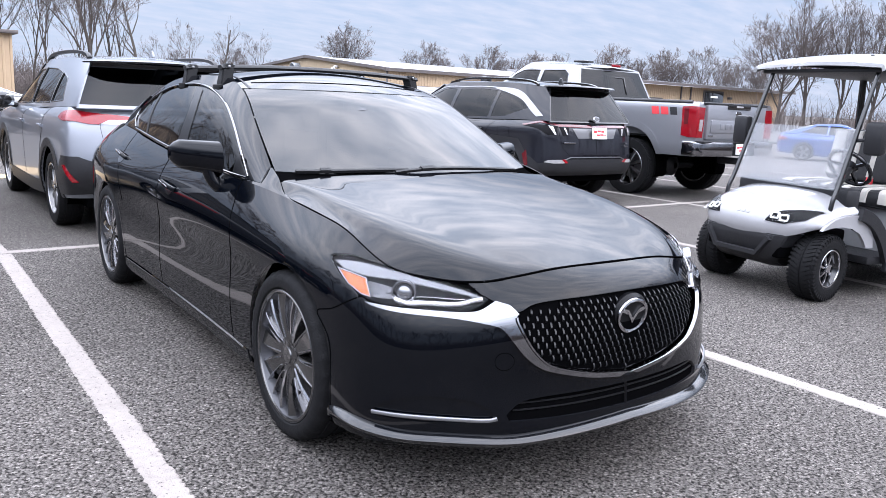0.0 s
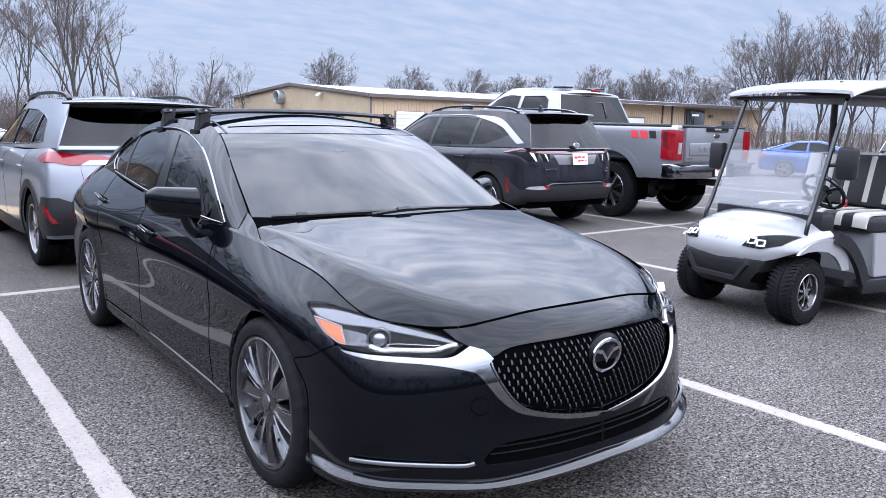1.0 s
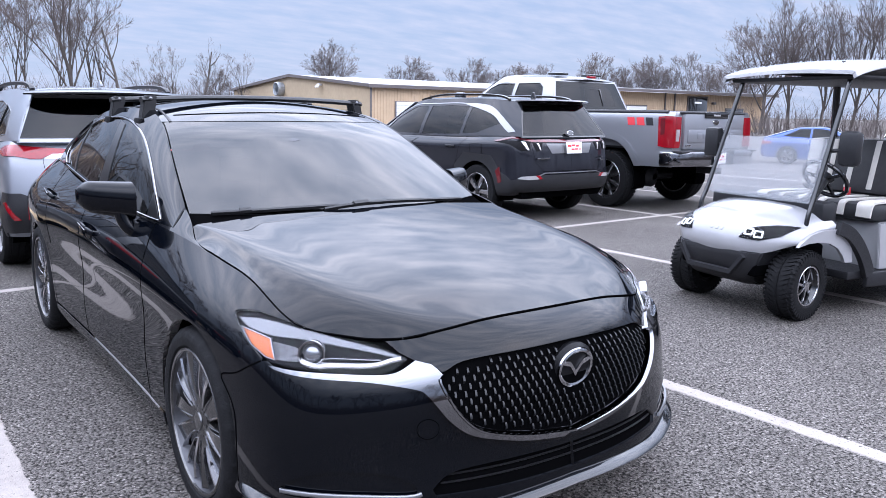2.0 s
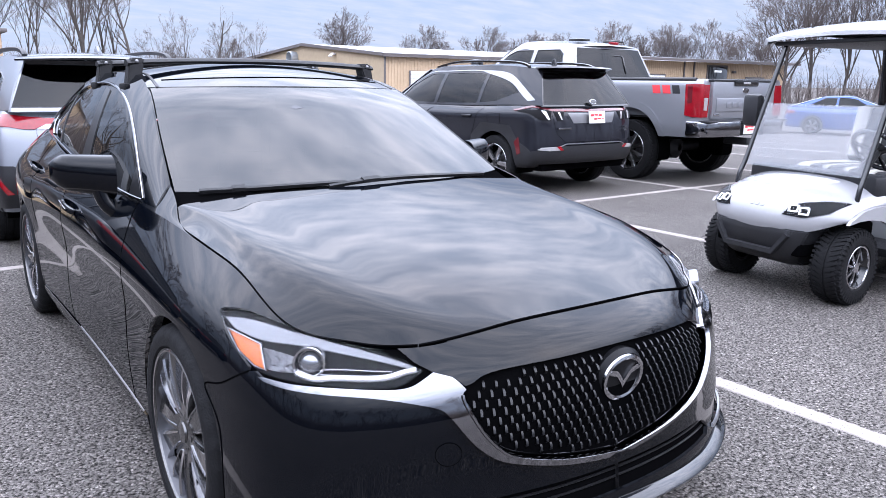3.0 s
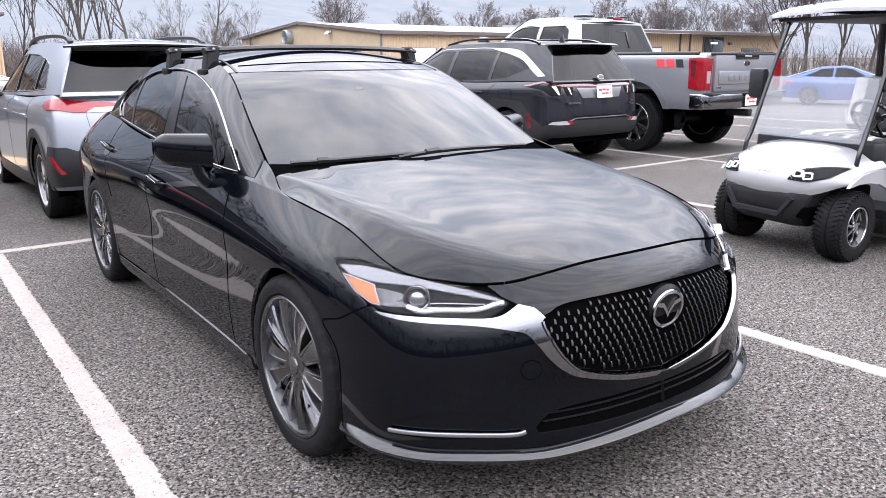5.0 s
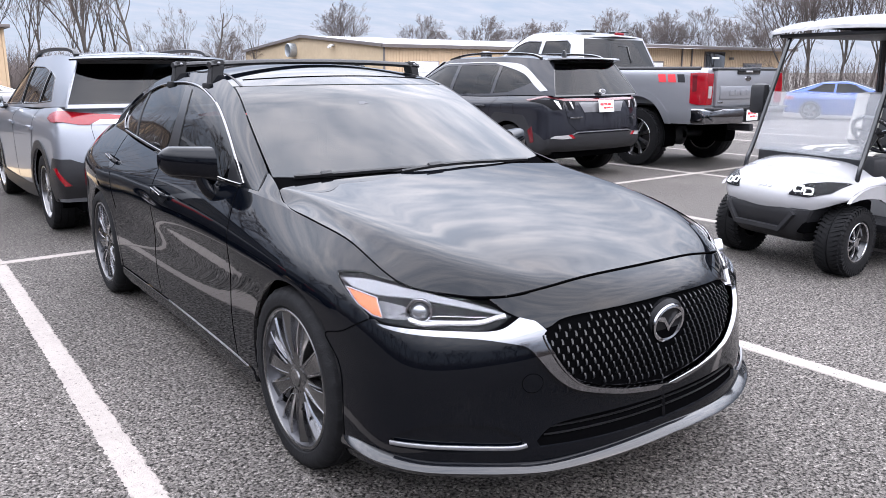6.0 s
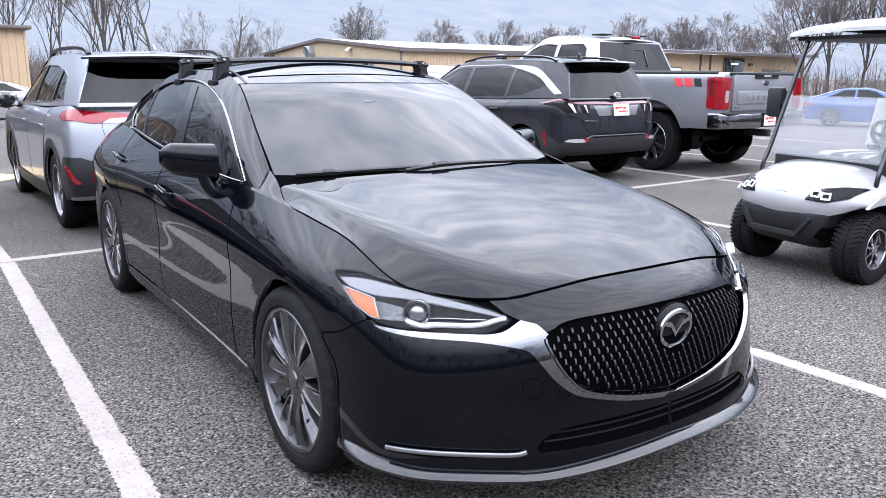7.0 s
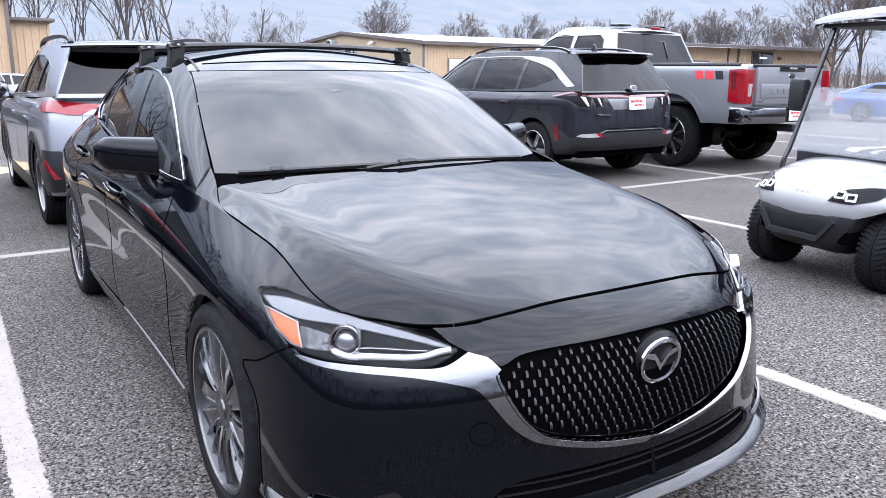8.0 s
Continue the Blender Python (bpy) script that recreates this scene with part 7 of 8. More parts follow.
# ---------------------------------------------------------------- golf cart: local frame, front axle at 0, nose to +y
def golf_cart():
    cart = thing("golf_cart", pose(3.57, .72, 0, 0, 0, 80), "white golf cart with black and white seats and folding windscreen", "golf cart")
    B = (1, -1)
    xs = (.56, .50, .38, .20)
    prof = {
        0.0: [(.345, .46), (.36, .525), (.335, .605), (.25, .685), (.06, .765), (-.16, .80)],
        .20: [(.335, .465), (.35, .525), (.325, .605), (.24, .683), (.05, .76), (-.165, .795)],
        .38: [(.285, .475), (.300, .535), (.275, .605), (.18, .668), (.01, .735), (-.18, .775)],
        .50: [(.17, .53), (.185, .560), (.155, .610), (.08, .655), (-.06, .700), (-.23, .72)],
        .56: [(.10, .55), (.11, .565), (.08, .600), (.02, .625), (-.09, .650), (-.27, .65)]}
    rows = [[(x, y, z) for y, z in prof[x]] for x in xs] + [[(0, y, z) for y, z in prof[0.0]]] + [[(-x, y, z) for y, z in prof[x]] for x in xs[::-1]]
    cowl = Sheet(rows)
    if cowl.normal([[3, 4]])[0][2] < 0:
        cowl.flip = True
    K = cowl.K - 1.0
    ring = np.concatenate([np.stack([np.linspace(0, 5, 24), np.zeros(24)], 1), np.stack([np.full(30, 5.0), np.linspace(0, K, 30)], 1)[1:], np.stack([np.linspace(5, 0, 24), np.full(24, K)], 1)[1:], np.stack([np.zeros(30), np.linspace(K, 0, 30)], 1)[1:-1]])
    panel("front_cowl", cowl, ring, M_WHITE, cart, "glossy white moulded front cowl", step=0.03, depth=0.025, uv=True)
    # wings that run down behind the front wheels
    for s in B:
        bm = bmesh.new()
        outer = [(-.27, .65), (-.09, .645), (.03, .62), (.13, .565), (.155, .54), (.06, .56), (-.05, .565), (-.16, .55), (-.25, .51), (-.31, .45), (-.34, .40), (-.42, .40), (-.40, .50)]
        lo_ = [bm.verts.new((s * .56, y, z)) for y, z in outer]
        hi_ = [bm.verts.new((s * .585, y, z)) for y, z in outer]
        bm.faces.new(hi_); bm.faces.new(lo_[::-1])
        for i in range(len(outer)):
            j = (i + 1) % len(outer)
            bm.faces.new((lo_[i], lo_[j], hi_[j], hi_[i]))
        bmesh.ops.recalc_face_normals(bm, faces=bm.faces)
        part("front_wing", bm, M_WHITE, cart, "white front wing")
        bm = bmesh.new()
        pts = curve([(s * .60, -.22, .66), (s * .605, -.36, .60), (s * .605, -.50, .46), (s * .60, -.60, .30)], 16)
        sweep(bm, pts, [(s, 0, 0)] * 16, [(-.045, -.03), (-.045, .012), (.045, .012), (.045, -.03)])
        part("wing_edge", bm, M_DARKPLASTIC, cart, "black plastic wing edge")
    # black bumper
    bm = bmesh.new()
    secs = []
    for z, w, y in ((.48, .40, .34), (.42, .38, .355), (.31, .32, .335), (.25, .29, .29), (.22, .29, .22)):
        secs.append([bm.verts.new(v) for v in ((-w, y - .06, z), (-w * .8, y, z), (w * .8, y, z), (w, y - .06, z), (w, .05, z), (-w, .05, z))])
    for r0, r1 in zip(secs, secs[1:]):
        for j in range(6):
            bm.faces.new((r0[j], r0[(j + 1) % 6], r1[(j + 1) % 6], r1[j]))
    bm.faces.new(secs[0]); bm.faces.new(secs[-1])
    bmesh.ops.recalc_face_normals(bm, faces=bm.faces)
    bmesh.ops.bevel(bm, geom=list(bm.edges), offset=.008, segments=2, affect='EDGES')
    bump = part("front_bumper", bm, M_DARKPLASTIC, cart, "black plastic front bumper")
    bm = bmesh.new(); sweep(bm, [(-.30, .365, .45), (-.20, .375, .32), (.20, .375, .32), (.30, .365, .45)], [(0, 1, 0)] * 4, [(-.02, -.02), (-.015, .01), (.015, .01), (.02, -.02)])
    part("bumper_rib", bm, M_DARKPLASTIC, bump)
    # lamps with square light rings
    for s in B:
        lens = [(s * .225, .34, .572), (s * .26, .30, .625), (s * .31, .25, .648), (s * .40, .16, .662), (s * .505, .05, .655), (s * .47, .20, .600), (s * .37, .30, .565)]
        lp = panel("headlamp", cowl, cowl.find(lens), M_LAMPBOWL, cart, "dark headlamp with two square white light rings", step=0.04, lift=0.006, depth=0.012, uv=True)
        for cx in (.285, .36):
            cc = cowl.find([(s * cx, .30, .612)])
            P, N_ = Vector(cowl.at(cc)[0]), Vector(cowl.normal(cc)[0])
            rot = N_.to_track_quat('Z', 'Y').to_matrix().to_4x4()
            bm = bmesh.new()
            sq = [(.027, .023, 0), (-.027, .023, 0), (-.027, -.023, 0), (.027, -.023, 0)]
            sq = densify(np.array(sq), .013)
            sweep(bm, sq, [(0, 0, 1)] * len(sq), [(-.0045, -.004), (-.004, .004), (.004, .004), (.0045, -.004)], True)
            o = part("light_ring", bm, M_LED, lp, "glowing white square light ring"); o.matrix_local = Matrix.Translation(P + N_ * .008) @ rot
        cover = panel("lamp_cover", cowl, cowl.find(lens), M_LENS, lp, step=0.05, lift=0.016, depth=0.006, uv=True)
    for k, x in enumerate((-.055, -.01, .035)):
        cc = cowl.find([(x, .345, .622)])
        P, N_ = Vector(cowl.at(cc)[0]), Vector(cowl.normal(cc)[0])
        bm = bmesh.new(); box(bm, -.014, .014, -.012, .012, 0, .003, .002)
        o = part("badge_bar", bm, M_WHITE, cart, "raised white badge block"); o.matrix_local = Matrix.Translation(P) @ N_.to_track_quat('Z', 'Y').to_matrix().to_4x4()
    # windscreen and struts
    b0, t0 = (-.05, .82), (-.35, 1.71)
    bm = bmesh.new()
    box(bm, -.47, .47, -.002, .002, 0, .475)
    low = part("windscreen_lower", bm, M_ACRYLIC, cart, "clear acrylic lower screen")
    lean = math.atan2(b0[0] - t0[0], t0[1] - b0[1])
    low.matrix_local = Matrix.Translation((0, b0[0], b0[1])) @ Matrix.Rotation(lean, 4, 'X')
    bm = bmesh.new(); box(bm, -.47, .47, -.003, .003, .485, .925, .0)
    up = part("windscreen_upper", bm, M_ACRYLIC, cart, "clear acrylic upper screen")
    up.matrix_local = low.matrix_local.copy()
    bm = bmesh.new(); box(bm, -.47, .47, -.006, .006, .468, .488, .002)
    st = part("screen_hinge", bm, M_CLEARLAMP, cart, "pale hinge strip"); st.matrix_local = low.matrix_local.copy()
    for s in B:
        bm = bmesh.new()
        tube(bm, curve([(s * .50, .00, .66), (s * .50, -.02, .76), (s * .495, -.07, .88), (s * .485, -.21, 1.30), (s * .475, -.35, 1.71)], 16), .017, 10)
        part("front_strut", bm, M_GLOSSBLACK, cart, "black roof strut")
        for h in (.10, .88):
            bm = bmesh.new(); box(bm, s * (.34 if h < .5 else .45) - .035, s * (.34 if h < .5 else .45) + .035, -.02, .02, h - .02, h + .02, .006)
            cl = part("screen_clip", bm, M_DARKPLASTIC, cart); cl.matrix_local = low.matrix_local.copy()
        bm = bmesh.new(); tube(bm, [(s * .47, -1.50, .62), (s * .47, -1.49, 1.2), (s * .47, -1.47, 1.71)], .03, 10)
        part("rear_strut", bm, M_GLOSSBLACK, cart, "black roof strut")
        # mirrors
        bm = bmesh.new(); box(bm, s * .62 - .075, s * .62 + .075, -.26, -.18, 1.09, 1.33, .03)
        mi = part("side_mirror", bm, M_DARKPLASTIC, cart, "black side mirror")
        bm = bmesh.new(); tube(bm, [(s * .49, -.20, 1.19), (s * .57, -.22, 1.20)], .014); part("mirror_arm", bm, M_DARKPLASTIC, mi)
        bm = bmesh.new(); box(bm, s * .62 - .06, s * .62 + .06, -.264, -.260, 1.11, 1.31, .002); part("mirror_glass", bm, M_MIRROR, mi)
    # roof
    rz = [(-.24, 1.735), (-.36, 1.775), (-.66, 1.82), (-1.2, 1.815), (-1.9, 1.80), (-2.3, 1.745), (-2.42, 1.70)]
    rr = [[(x, y - (.0 if i else .0), z + dz) for i, (y, z) in enumerate(rz)] for x, dz in ((.60, -.04), (.585, -.005), (.48, .012), (0, .03), (-.48, .012), (-.585, -.005), (-.60, -.04))]
    roof = Sheet(rr)
    if roof.normal([[3, 3]])[0][2] < 0:
        roof.flip = True
    n = 26
    ring = np.concatenate([np.stack([np.linspace(0, 6, n), np.zeros(n)], 1), np.stack([np.full(n, 6.0), np.linspace(0, 6, n)], 1)[1:], np.stack([np.linspace(6, 0, n), np.full(n, 6.0)], 1)[1:], np.stack([np.zeros(n), np.linspace(6, 0, n)], 1)[1:-1]])
    panel("roof", roof, ring, M_WHITE, cart, "white moulded roof", step=0.06, depth=0.03, uv=True)
    bm = bmesh.new(); box(bm, -.55, .55, -2.38, -.30, 1.685, 1.715, .01)
    part("roof_liner", bm, M_DARKPLASTIC, cart)
    for y, x in ((-.45, .35), (-.45, -.33)):
        bm = bmesh.new(); lathe(bm, [(0, .014), (.006, .012), (.007, 0)], 'z', 10, Matrix.Translation((x, y, 1.815)))
        part("roof_bolt", bm, M_DARKPLASTIC, cart)
    # dashboard, column and wheel
    bm = bmesh.new(); box(bm, -.52, .52, -.30, -.14, .66, .83, .03); dash = part("dashboard", bm, M_DARKPLASTIC, cart)
    bm = bmesh.new(); tube(bm, [(-.26, -.22, .70), (-.26, -.46, .96)], .035); part("steering_column", bm, M_DARKPLASTIC, cart)
    bm = bmesh.new(); lathe(bm, [(-.02, .03), (.02, .06), (.03, 0)], 'z', 16); tube(bm, [(.17 * math.cos(a), .17 * math.sin(a), 0) for a in np.linspace(0, 2 * math.pi, 28, endpoint=False)], .016, 8, True)
    for a in (0.3, 2.8, 4.7):
        tube(bm, [(0, 0, 0), (.165 * math.cos(a), .165 * math.sin(a), 0)], .014, 6)
    sw = part("steering_wheel", bm, M_GLOSSBLACK, cart, "black steering wheel"); sw.matrix_local = Matrix.Translation((-.26, -.47, .97)) @ Matrix.Rotation(radians(50), 4, 'X')
    # floor, side panels, seats
    bm = bmesh.new(); box(bm, -.56, .56, -2.3, -.42, .26, .32, .012); part("floor_pan", bm, M_DARKPLASTIC, cart, "black floor pan")
    for s in B:
        bm = bmesh.new(); box(bm, s * .585 - .02, s * .585 + .02, -2.3, -.58, .20, .31, .012); part("side_step", bm, M_DARKPLASTIC, cart)
        bm = bmesh.new()
        pr = [(-.74, .32), (-.70, .66), (-1.9, .66), (-1.9, .34), (-1.3, .32)]
        a_ = [bm.verts.new((s * .55, y, z)) for y, z in pr]; b_ = [bm.verts.new((s * .575, y, z)) for y, z in pr]
        bm.faces.new(a_); bm.faces.new(b_[::-1])
        for i in range(len(pr)):
            j = (i + 1) % len(pr)
            bm.faces.new((a_[i], a_[j], b_[j], b_[i]))
        bmesh.ops.recalc_face_normals(bm, faces=bm.faces)
        bmesh.ops.bevel(bm, geom=list(bm.edges), offset=.006, segments=2, affect='EDGES')
        sp = part("side_panel", bm, M_WHITE, cart, "white side panel under the seat")
        bm = bmesh.new(); box(bm, s * .578 - .006, s * .578 + .006, -1.10, -1.0, .40, .48, .004); part("charge_socket", bm, M_GLOSSBLACK, sp)
        bm = bmesh.new(); lathe(bm, [(0, .022), (.008, .02), (.009, 0)], 'x', 14, Matrix.Translation((s * .577, -1.05, .56)) @ (Matrix.Identity(4) if s > 0 else Matrix.Rotation(math.pi, 4, 'Z'))); part("key_switch", bm, M_GLOSSBLACK, sp)
        bm = bmesh.new(); box(bm, s * .58 - .005, s * .58 + .005, -1.30, -1.22, .44, .56, .004); part("side_reflector", bm, M_RED, sp)
    bm = bmesh.new(); box(bm, -.54, .54, -1.9, -.76, .30, .66, .02); part("seat_box", bm, M_WHITE, cart)
    bm = bmesh.new(); box(bm, -.54, .54, -1.28, -.66, .665, .80, .045); cush = part("seat_cushion", bm, M_VINYL, cart, "black vinyl seat cushion with white stripes")
    bm = bmesh.new(); box(bm, -.54, .54, -.06, .06, 0, .46, .045); back = part("seat_back", bm, M_VINYL, cart, "black vinyl backrest with white stripes")
    back.matrix_local = Matrix.Translation((0, -1.26, .80)) @ Matrix.Rotation(radians(12), 4, 'X')
    for x, w in ((-.47, .12), (-.28, .05), (-.10, .05), (.10, .05), (.28, .05), (.47, .12)):
        bm = bmesh.new()
        sweep(bm, curve([(x, -.645, .70), (x, -.66, .785), (x * .98, -.75, .808), (x * .96, -1.0, .808), (x * .94, -1.2, .805)], 14), [(0, .7, .7)] + [(0, .3, 1)] * 3 + [(0, 0, 1)] * 10, [(-w / 2, -.01), (-w / 2, .005), (w / 2, .005), (w / 2, -.01)])
        part("seat_stripe", bm, M_VINYLWHITE, cush, "off-white vinyl stripe")
        bm = bmesh.new(); box(bm, x - w / 2, x + w / 2, .05, .066, .04, .44, .008); part("back_stripe", bm, M_VINYLWHITE, back, "off-white vinyl stripe")
    bm = bmesh.new(); box(bm, .02, .07, -1.17, -1.14, .80, .86, .004); part("belt_buckle", bm, M_REDPRINT, cart)
    # suspension
    bm = bmesh.new(); tube(bm, [(-.42, 0, .25), (.42, 0, .25)], .03); tube(bm, [(-.3, .02, .25), (-.3, -.02, .5)], .03); tube(bm, [(.3, .02, .25), (.3, -.02, .5)], .03)
    part("front_axle", bm, M_DARKPLASTIC, cart)
    bm = bmesh.new(); box(bm, -.36, .36, -.40, .30, .30, .50, .02); part("wheel_housing", bm, M_DARK, cart)
    for y, st_ in ((0, radians(10)), (-1.72, 0.0)):
        for s in B:
            wheel(cart, (s * .465, y, .25), .25, .142, .205, "cart", s, .5, st_, (M_GLOSSBLACK, M_RIM_BRIGHT))


golf_cart()


# ---------------------------------------------------------------- cars further off
def plain_car(name, place, paint, label, kind="saloon", lamp=M_RED, style="five"):
    """A parked car seen from far: shell, glass, lamps, wheels."""
    car = thing(name, place, label, "car")
    B = (1, -1)
    if kind == "saloon":
        W, WB, R, zt, zb = 1.80, 2.70, .33, 1.42, .95
        rails = [(-.95, 3.55, .03, .28, .20, .22), (-1.0, 3.62, 0, .45, .42, .42), (-1.0, 3.62, 0, .66, .64, .60), (-.96, 3.52, .01, .86, .82, .74), (-.88, 3.3, .09, 1.0, .95, .86)]
        belt = [(-.75, 1.02), (0, .99), (.8, .97), (1.6, .955), (2.55, .94)]
        cant = [(-.55, 1.08), (.25, 1.34), (.8, 1.375), (1.3, 1.36), (2.4, .99)]
        wb_, wc_ = [.70, .80, .82, .82, .76], [.60, .56, .57, .57, .70]
        dlo = [[(-.20, 1.06), (.72, 1.02), (.75, 1.33), (.35, 1.32)], [(.80, 1.02), (1.95, 1.0), (1.40, 1.29), (1.15, 1.335), (.82, 1.34)]]
        rw, fw = ((-.78, 1.03), (.22, 1.36)), ((2.5, .97), (1.35, 1.375))
        u1 = 3.1
        u0 = 1.0
        hood = (2.45, 3.3)
    else:
        W, WB, R, zt, zb = 1.88, 2.75, .37, 1.72, 1.05
        rails = [(-.85, 3.5, .03, .36, .26, .30), (-.90, 3.58, 0, .55, .5, .5), (-.90, 3.58, 0, .75, .72, .70), (-.88, 3.52, .01, .98, .95, .90), (-.80, 3.35, .08, 1.1, 1.06, 1.0)]
        belt = [(-.78, 1.12), (0, 1.09), (.8, 1.075), (1.6, 1.06), (2.6, 1.05)]
        cant = [(-.55, 1.62), (.1, 1.68), (.8, 1.69), (1.5, 1.65), (2.4, 1.10)]
        wb_, wc_ = [.80, .85, .86, .86, .80], [.62, .65, .66, .65, .74]
        dlo = [[(-.45, 1.16), (.38, 1.14), (.38, 1.58), (-.30, 1.52)], [(.44, 1.14), (1.25, 1.12), (1.25, 1.60), (.44, 1.60)], [(1.32, 1.12), (2.2, 1.10), (1.65, 1.56), (1.32, 1.60)]]
        rw, fw = ((-.80, 1.11), (-.56, 1.64)), ((2.6, 1.06), (1.55, 1.66))
        u0, u1 = 0, 3.05
        hood = (2.55, 3.35)
    sh = shell(W, rails)
    skin("body", sh, [(0, R, R + .05), (WB, R, R + .05)], paint, car, step=.09)
    up, roof = glasshouse(car, belt, cant, wb_, wc_, paint, dlo, (), .04, M_GLASS_DARK, M_GLOSSBLACK)
    roof_panel(car, roof, u0, u1, paint)
    across(car, "rear_window", rw[0], rw[1], wb_[0], wc_[1] if kind == "saloon" else wc_[0], -.05, M_GLASS_DARK, "rear window", None)
    across(car, "windscreen", fw[0], fw[1], wb_[-1] - .04, wc_[-2], .10, M_GLASS_WS, "windscreen", None)
    zt_ = rails[-1]
    tops = [[(f * (W / 2 - zt_[2]) * (.98 if y < hood[1] else .85), y, z + .05 * (1 - f * f)) for y, z in ((hood[0] - .1, rails[-1][4] + .0), ((hood[0] + hood[1]) / 2, rails[-1][5] + .02), (hood[1], rails[-1][5] - .02))] for f in (1, .5, 0, -.5, -1)]
    hs = Sheet(tops)
    if hs.normal([[1, 2]])[0][2] < 0:
        hs.flip = True
    sq = densify(np.array([(0, 0), (2, 0), (2, 4), (0, 4)], float), .3)
    panel("bonnet", hs, sq, paint, car, step=.12, uv=True)
    if kind == "saloon":
        bt = Sheet([[(f * .70, y, z + .03 * (1 - f * f)) for y, z in ((-.90, 1.0), (-.6, 1.03), (-.1, 1.06))] for f in (1, .5, 0, -.5, -1)])
        if bt.normal([[1, 2]])[0][2] < 0:
            bt.flip = True
        panel("boot_lid", bt, sq, paint, car, step=.12, uv=True)
    zl = rails[3][3]
    panel("tail_lamp", sh, sh.find([(.45, -.98, zl + .02), (.80, -.85, zl + .03), (.88, -.6, zl + .0), (.88, -.6, zl - .09), (.80, -.88, zl - .12), (.5, -.98, zl - .10)]), lamp, car, "red tail lamp", step=.06, lift=.012, depth=.012, sides=B, uv=True)
    panel("headlamp", sh, sh.find([(.50, 3.52, rails[3][5] - .02), (.80, 3.35, rails[3][5]), (.85, 3.15, rails[3][5] + .01), (.82, 3.35, rails[3][5] - .12), (.55, 3.55, rails[3][5] - .12)]), M_CLEARLAMP, car, "headlamp", step=.06, lift=.012, depth=.012, sides=B, uv=True)
    panel("front_grille", sh, sh.find([(0, 3.6, .48), (.45, 3.55, .48), (.45, 3.55, .66), (0, 3.6, .68)]), M_DARKPLASTIC, car, step=.08, lift=.008, depth=.01, sides=B, uv=True)
    for s in B:
        bm = bmesh.new(); box(bm, s * (W / 2 + .06) - .09, s * (W / 2 + .06) + .09, fw[0][0] - .50, fw[0][0] - .40, zb + .04, zb + .17, .03)
        part("door_mirror", bm, paint, car)
    for y in (.5, 1.5):
        band("door_seam", sh, [(.9, y - .3, .30), (.9, y - .3, .6), (.9, y - .3, zb - .02)], M_DARK, car, .012, .001, sides=B, axis=0)
    underside(car, W - .35, -.7, 3.3, .26, zb - .1)
    wheels4(car, WB, W - .24, R, R * .66, .22, style, (M_RIM_DARK, M_RIM_BRIGHT))
    return car


def on_ground(x, y, turn):
    return pose(x, y, fall(x, y), 0, 0, turn)


plain_car("blue_saloon_car", on_ground(27.0, 13.7, 205), M_BLUE, "bright blue saloon car parked in the far bays")
plain_car("silver_saloon_car", on_ground(34.5, 24.0, 250), M_SILVER, "small silver car parked in the far row")
plain_car("black_suv_car", on_ground(20.9, 6.6, 200), M_BLACKFAR, "black SUV parked beyond the golf cart", "suv")
plain_car("black_suv_car", on_ground(-2.95, 5.5, 0), M_BLACKFAR, "black SUV parked beside the silver SUV", "suv")
plain_car("grey_suv_car", on_ground(-5.95, 5.4, 1), M_GREY, "dark grey SUV parked beside the black SUV", "suv")
plain_car("white_suv_car", on_ground(8.3, 24.6, 1), M_WHITE, "white SUV parked beside the silver SUV", "suv")
plain_car("dark_suv_car", on_ground(4.6, 37.5, 185), M_BLACKFAR, "dark off-road SUV by the tan building", "suv")
plain_car("white_hatchback_car", on_ground(1.6, 31.0, 92), M_WHITE, "white car parked near the tan building", "saloon")
plain_car("black_pickup_car", on_ground(-.6, 24.5, 90), M_BLACKFAR, "black pickup parked tail on to the lane", "suv")


# ---------------------------------------------------------------- buildings
def ribbed_wall(bm, a, b, z0, z1, pitch=.30, depth=.035, z1b=None):
    """A vertical sheet with trapezoid ribs from a to b; z1b: another height at the far end."""
    a, b = Vector((*a, 0)), Vector((*b, 0))
    L = (b - a).length
    d = (b - a) / L
    n = Vector((d.y, -d.x, 0))
    k = max(2, int(L / pitch))
    cols = []
    for i in range(k):
        for f, o in ((0, 0), (.62, 0), (.72, depth), (.90, depth)):
            s = (i + f) / k
            p = a + d * (s * L) + n * o
            top = z1 if z1b is None else z1 + (z1b - z1) * s
            cols.append((bm.verts.new((p.x, p.y, z0)), bm.verts.new((p.x, p.y, top))))
    p = b
    cols.append((bm.verts.new((p.x, p.y, z0)), bm.verts.new((p.x, p.y, z1 if z1b is None else z1b))))
    for c0, c1 in zip(cols, cols[1:]):
        bm.faces.new((c0[0], c1[0], c1[1], c0[1]))


def bar(bm, a, b, w, h):
    a, b = Vector(a), Vector(b)
    d = (b - a).normalized()
    up = Vector((0, 0, 1))
    s = d.cross(up).normalized()
    up = s.cross(d)
    vs = [[bm.verts.new(p + s * x + up * z) for x, z in ((-w / 2, -h / 2), (w / 2, -h / 2), (w / 2, h / 2), (-w / 2, h / 2))] for p in (a, b)]
    for j in range(4):
        bm.faces.new((vs[0][j], vs[0][(j + 1) % 4], vs[1][(j + 1) % 4], vs[1][j]))
    bm.faces.new(vs[0][::-1]); bm.faces.new(vs[1])
    bmesh.ops.recalc_face_normals(bm, faces=bm.faces)


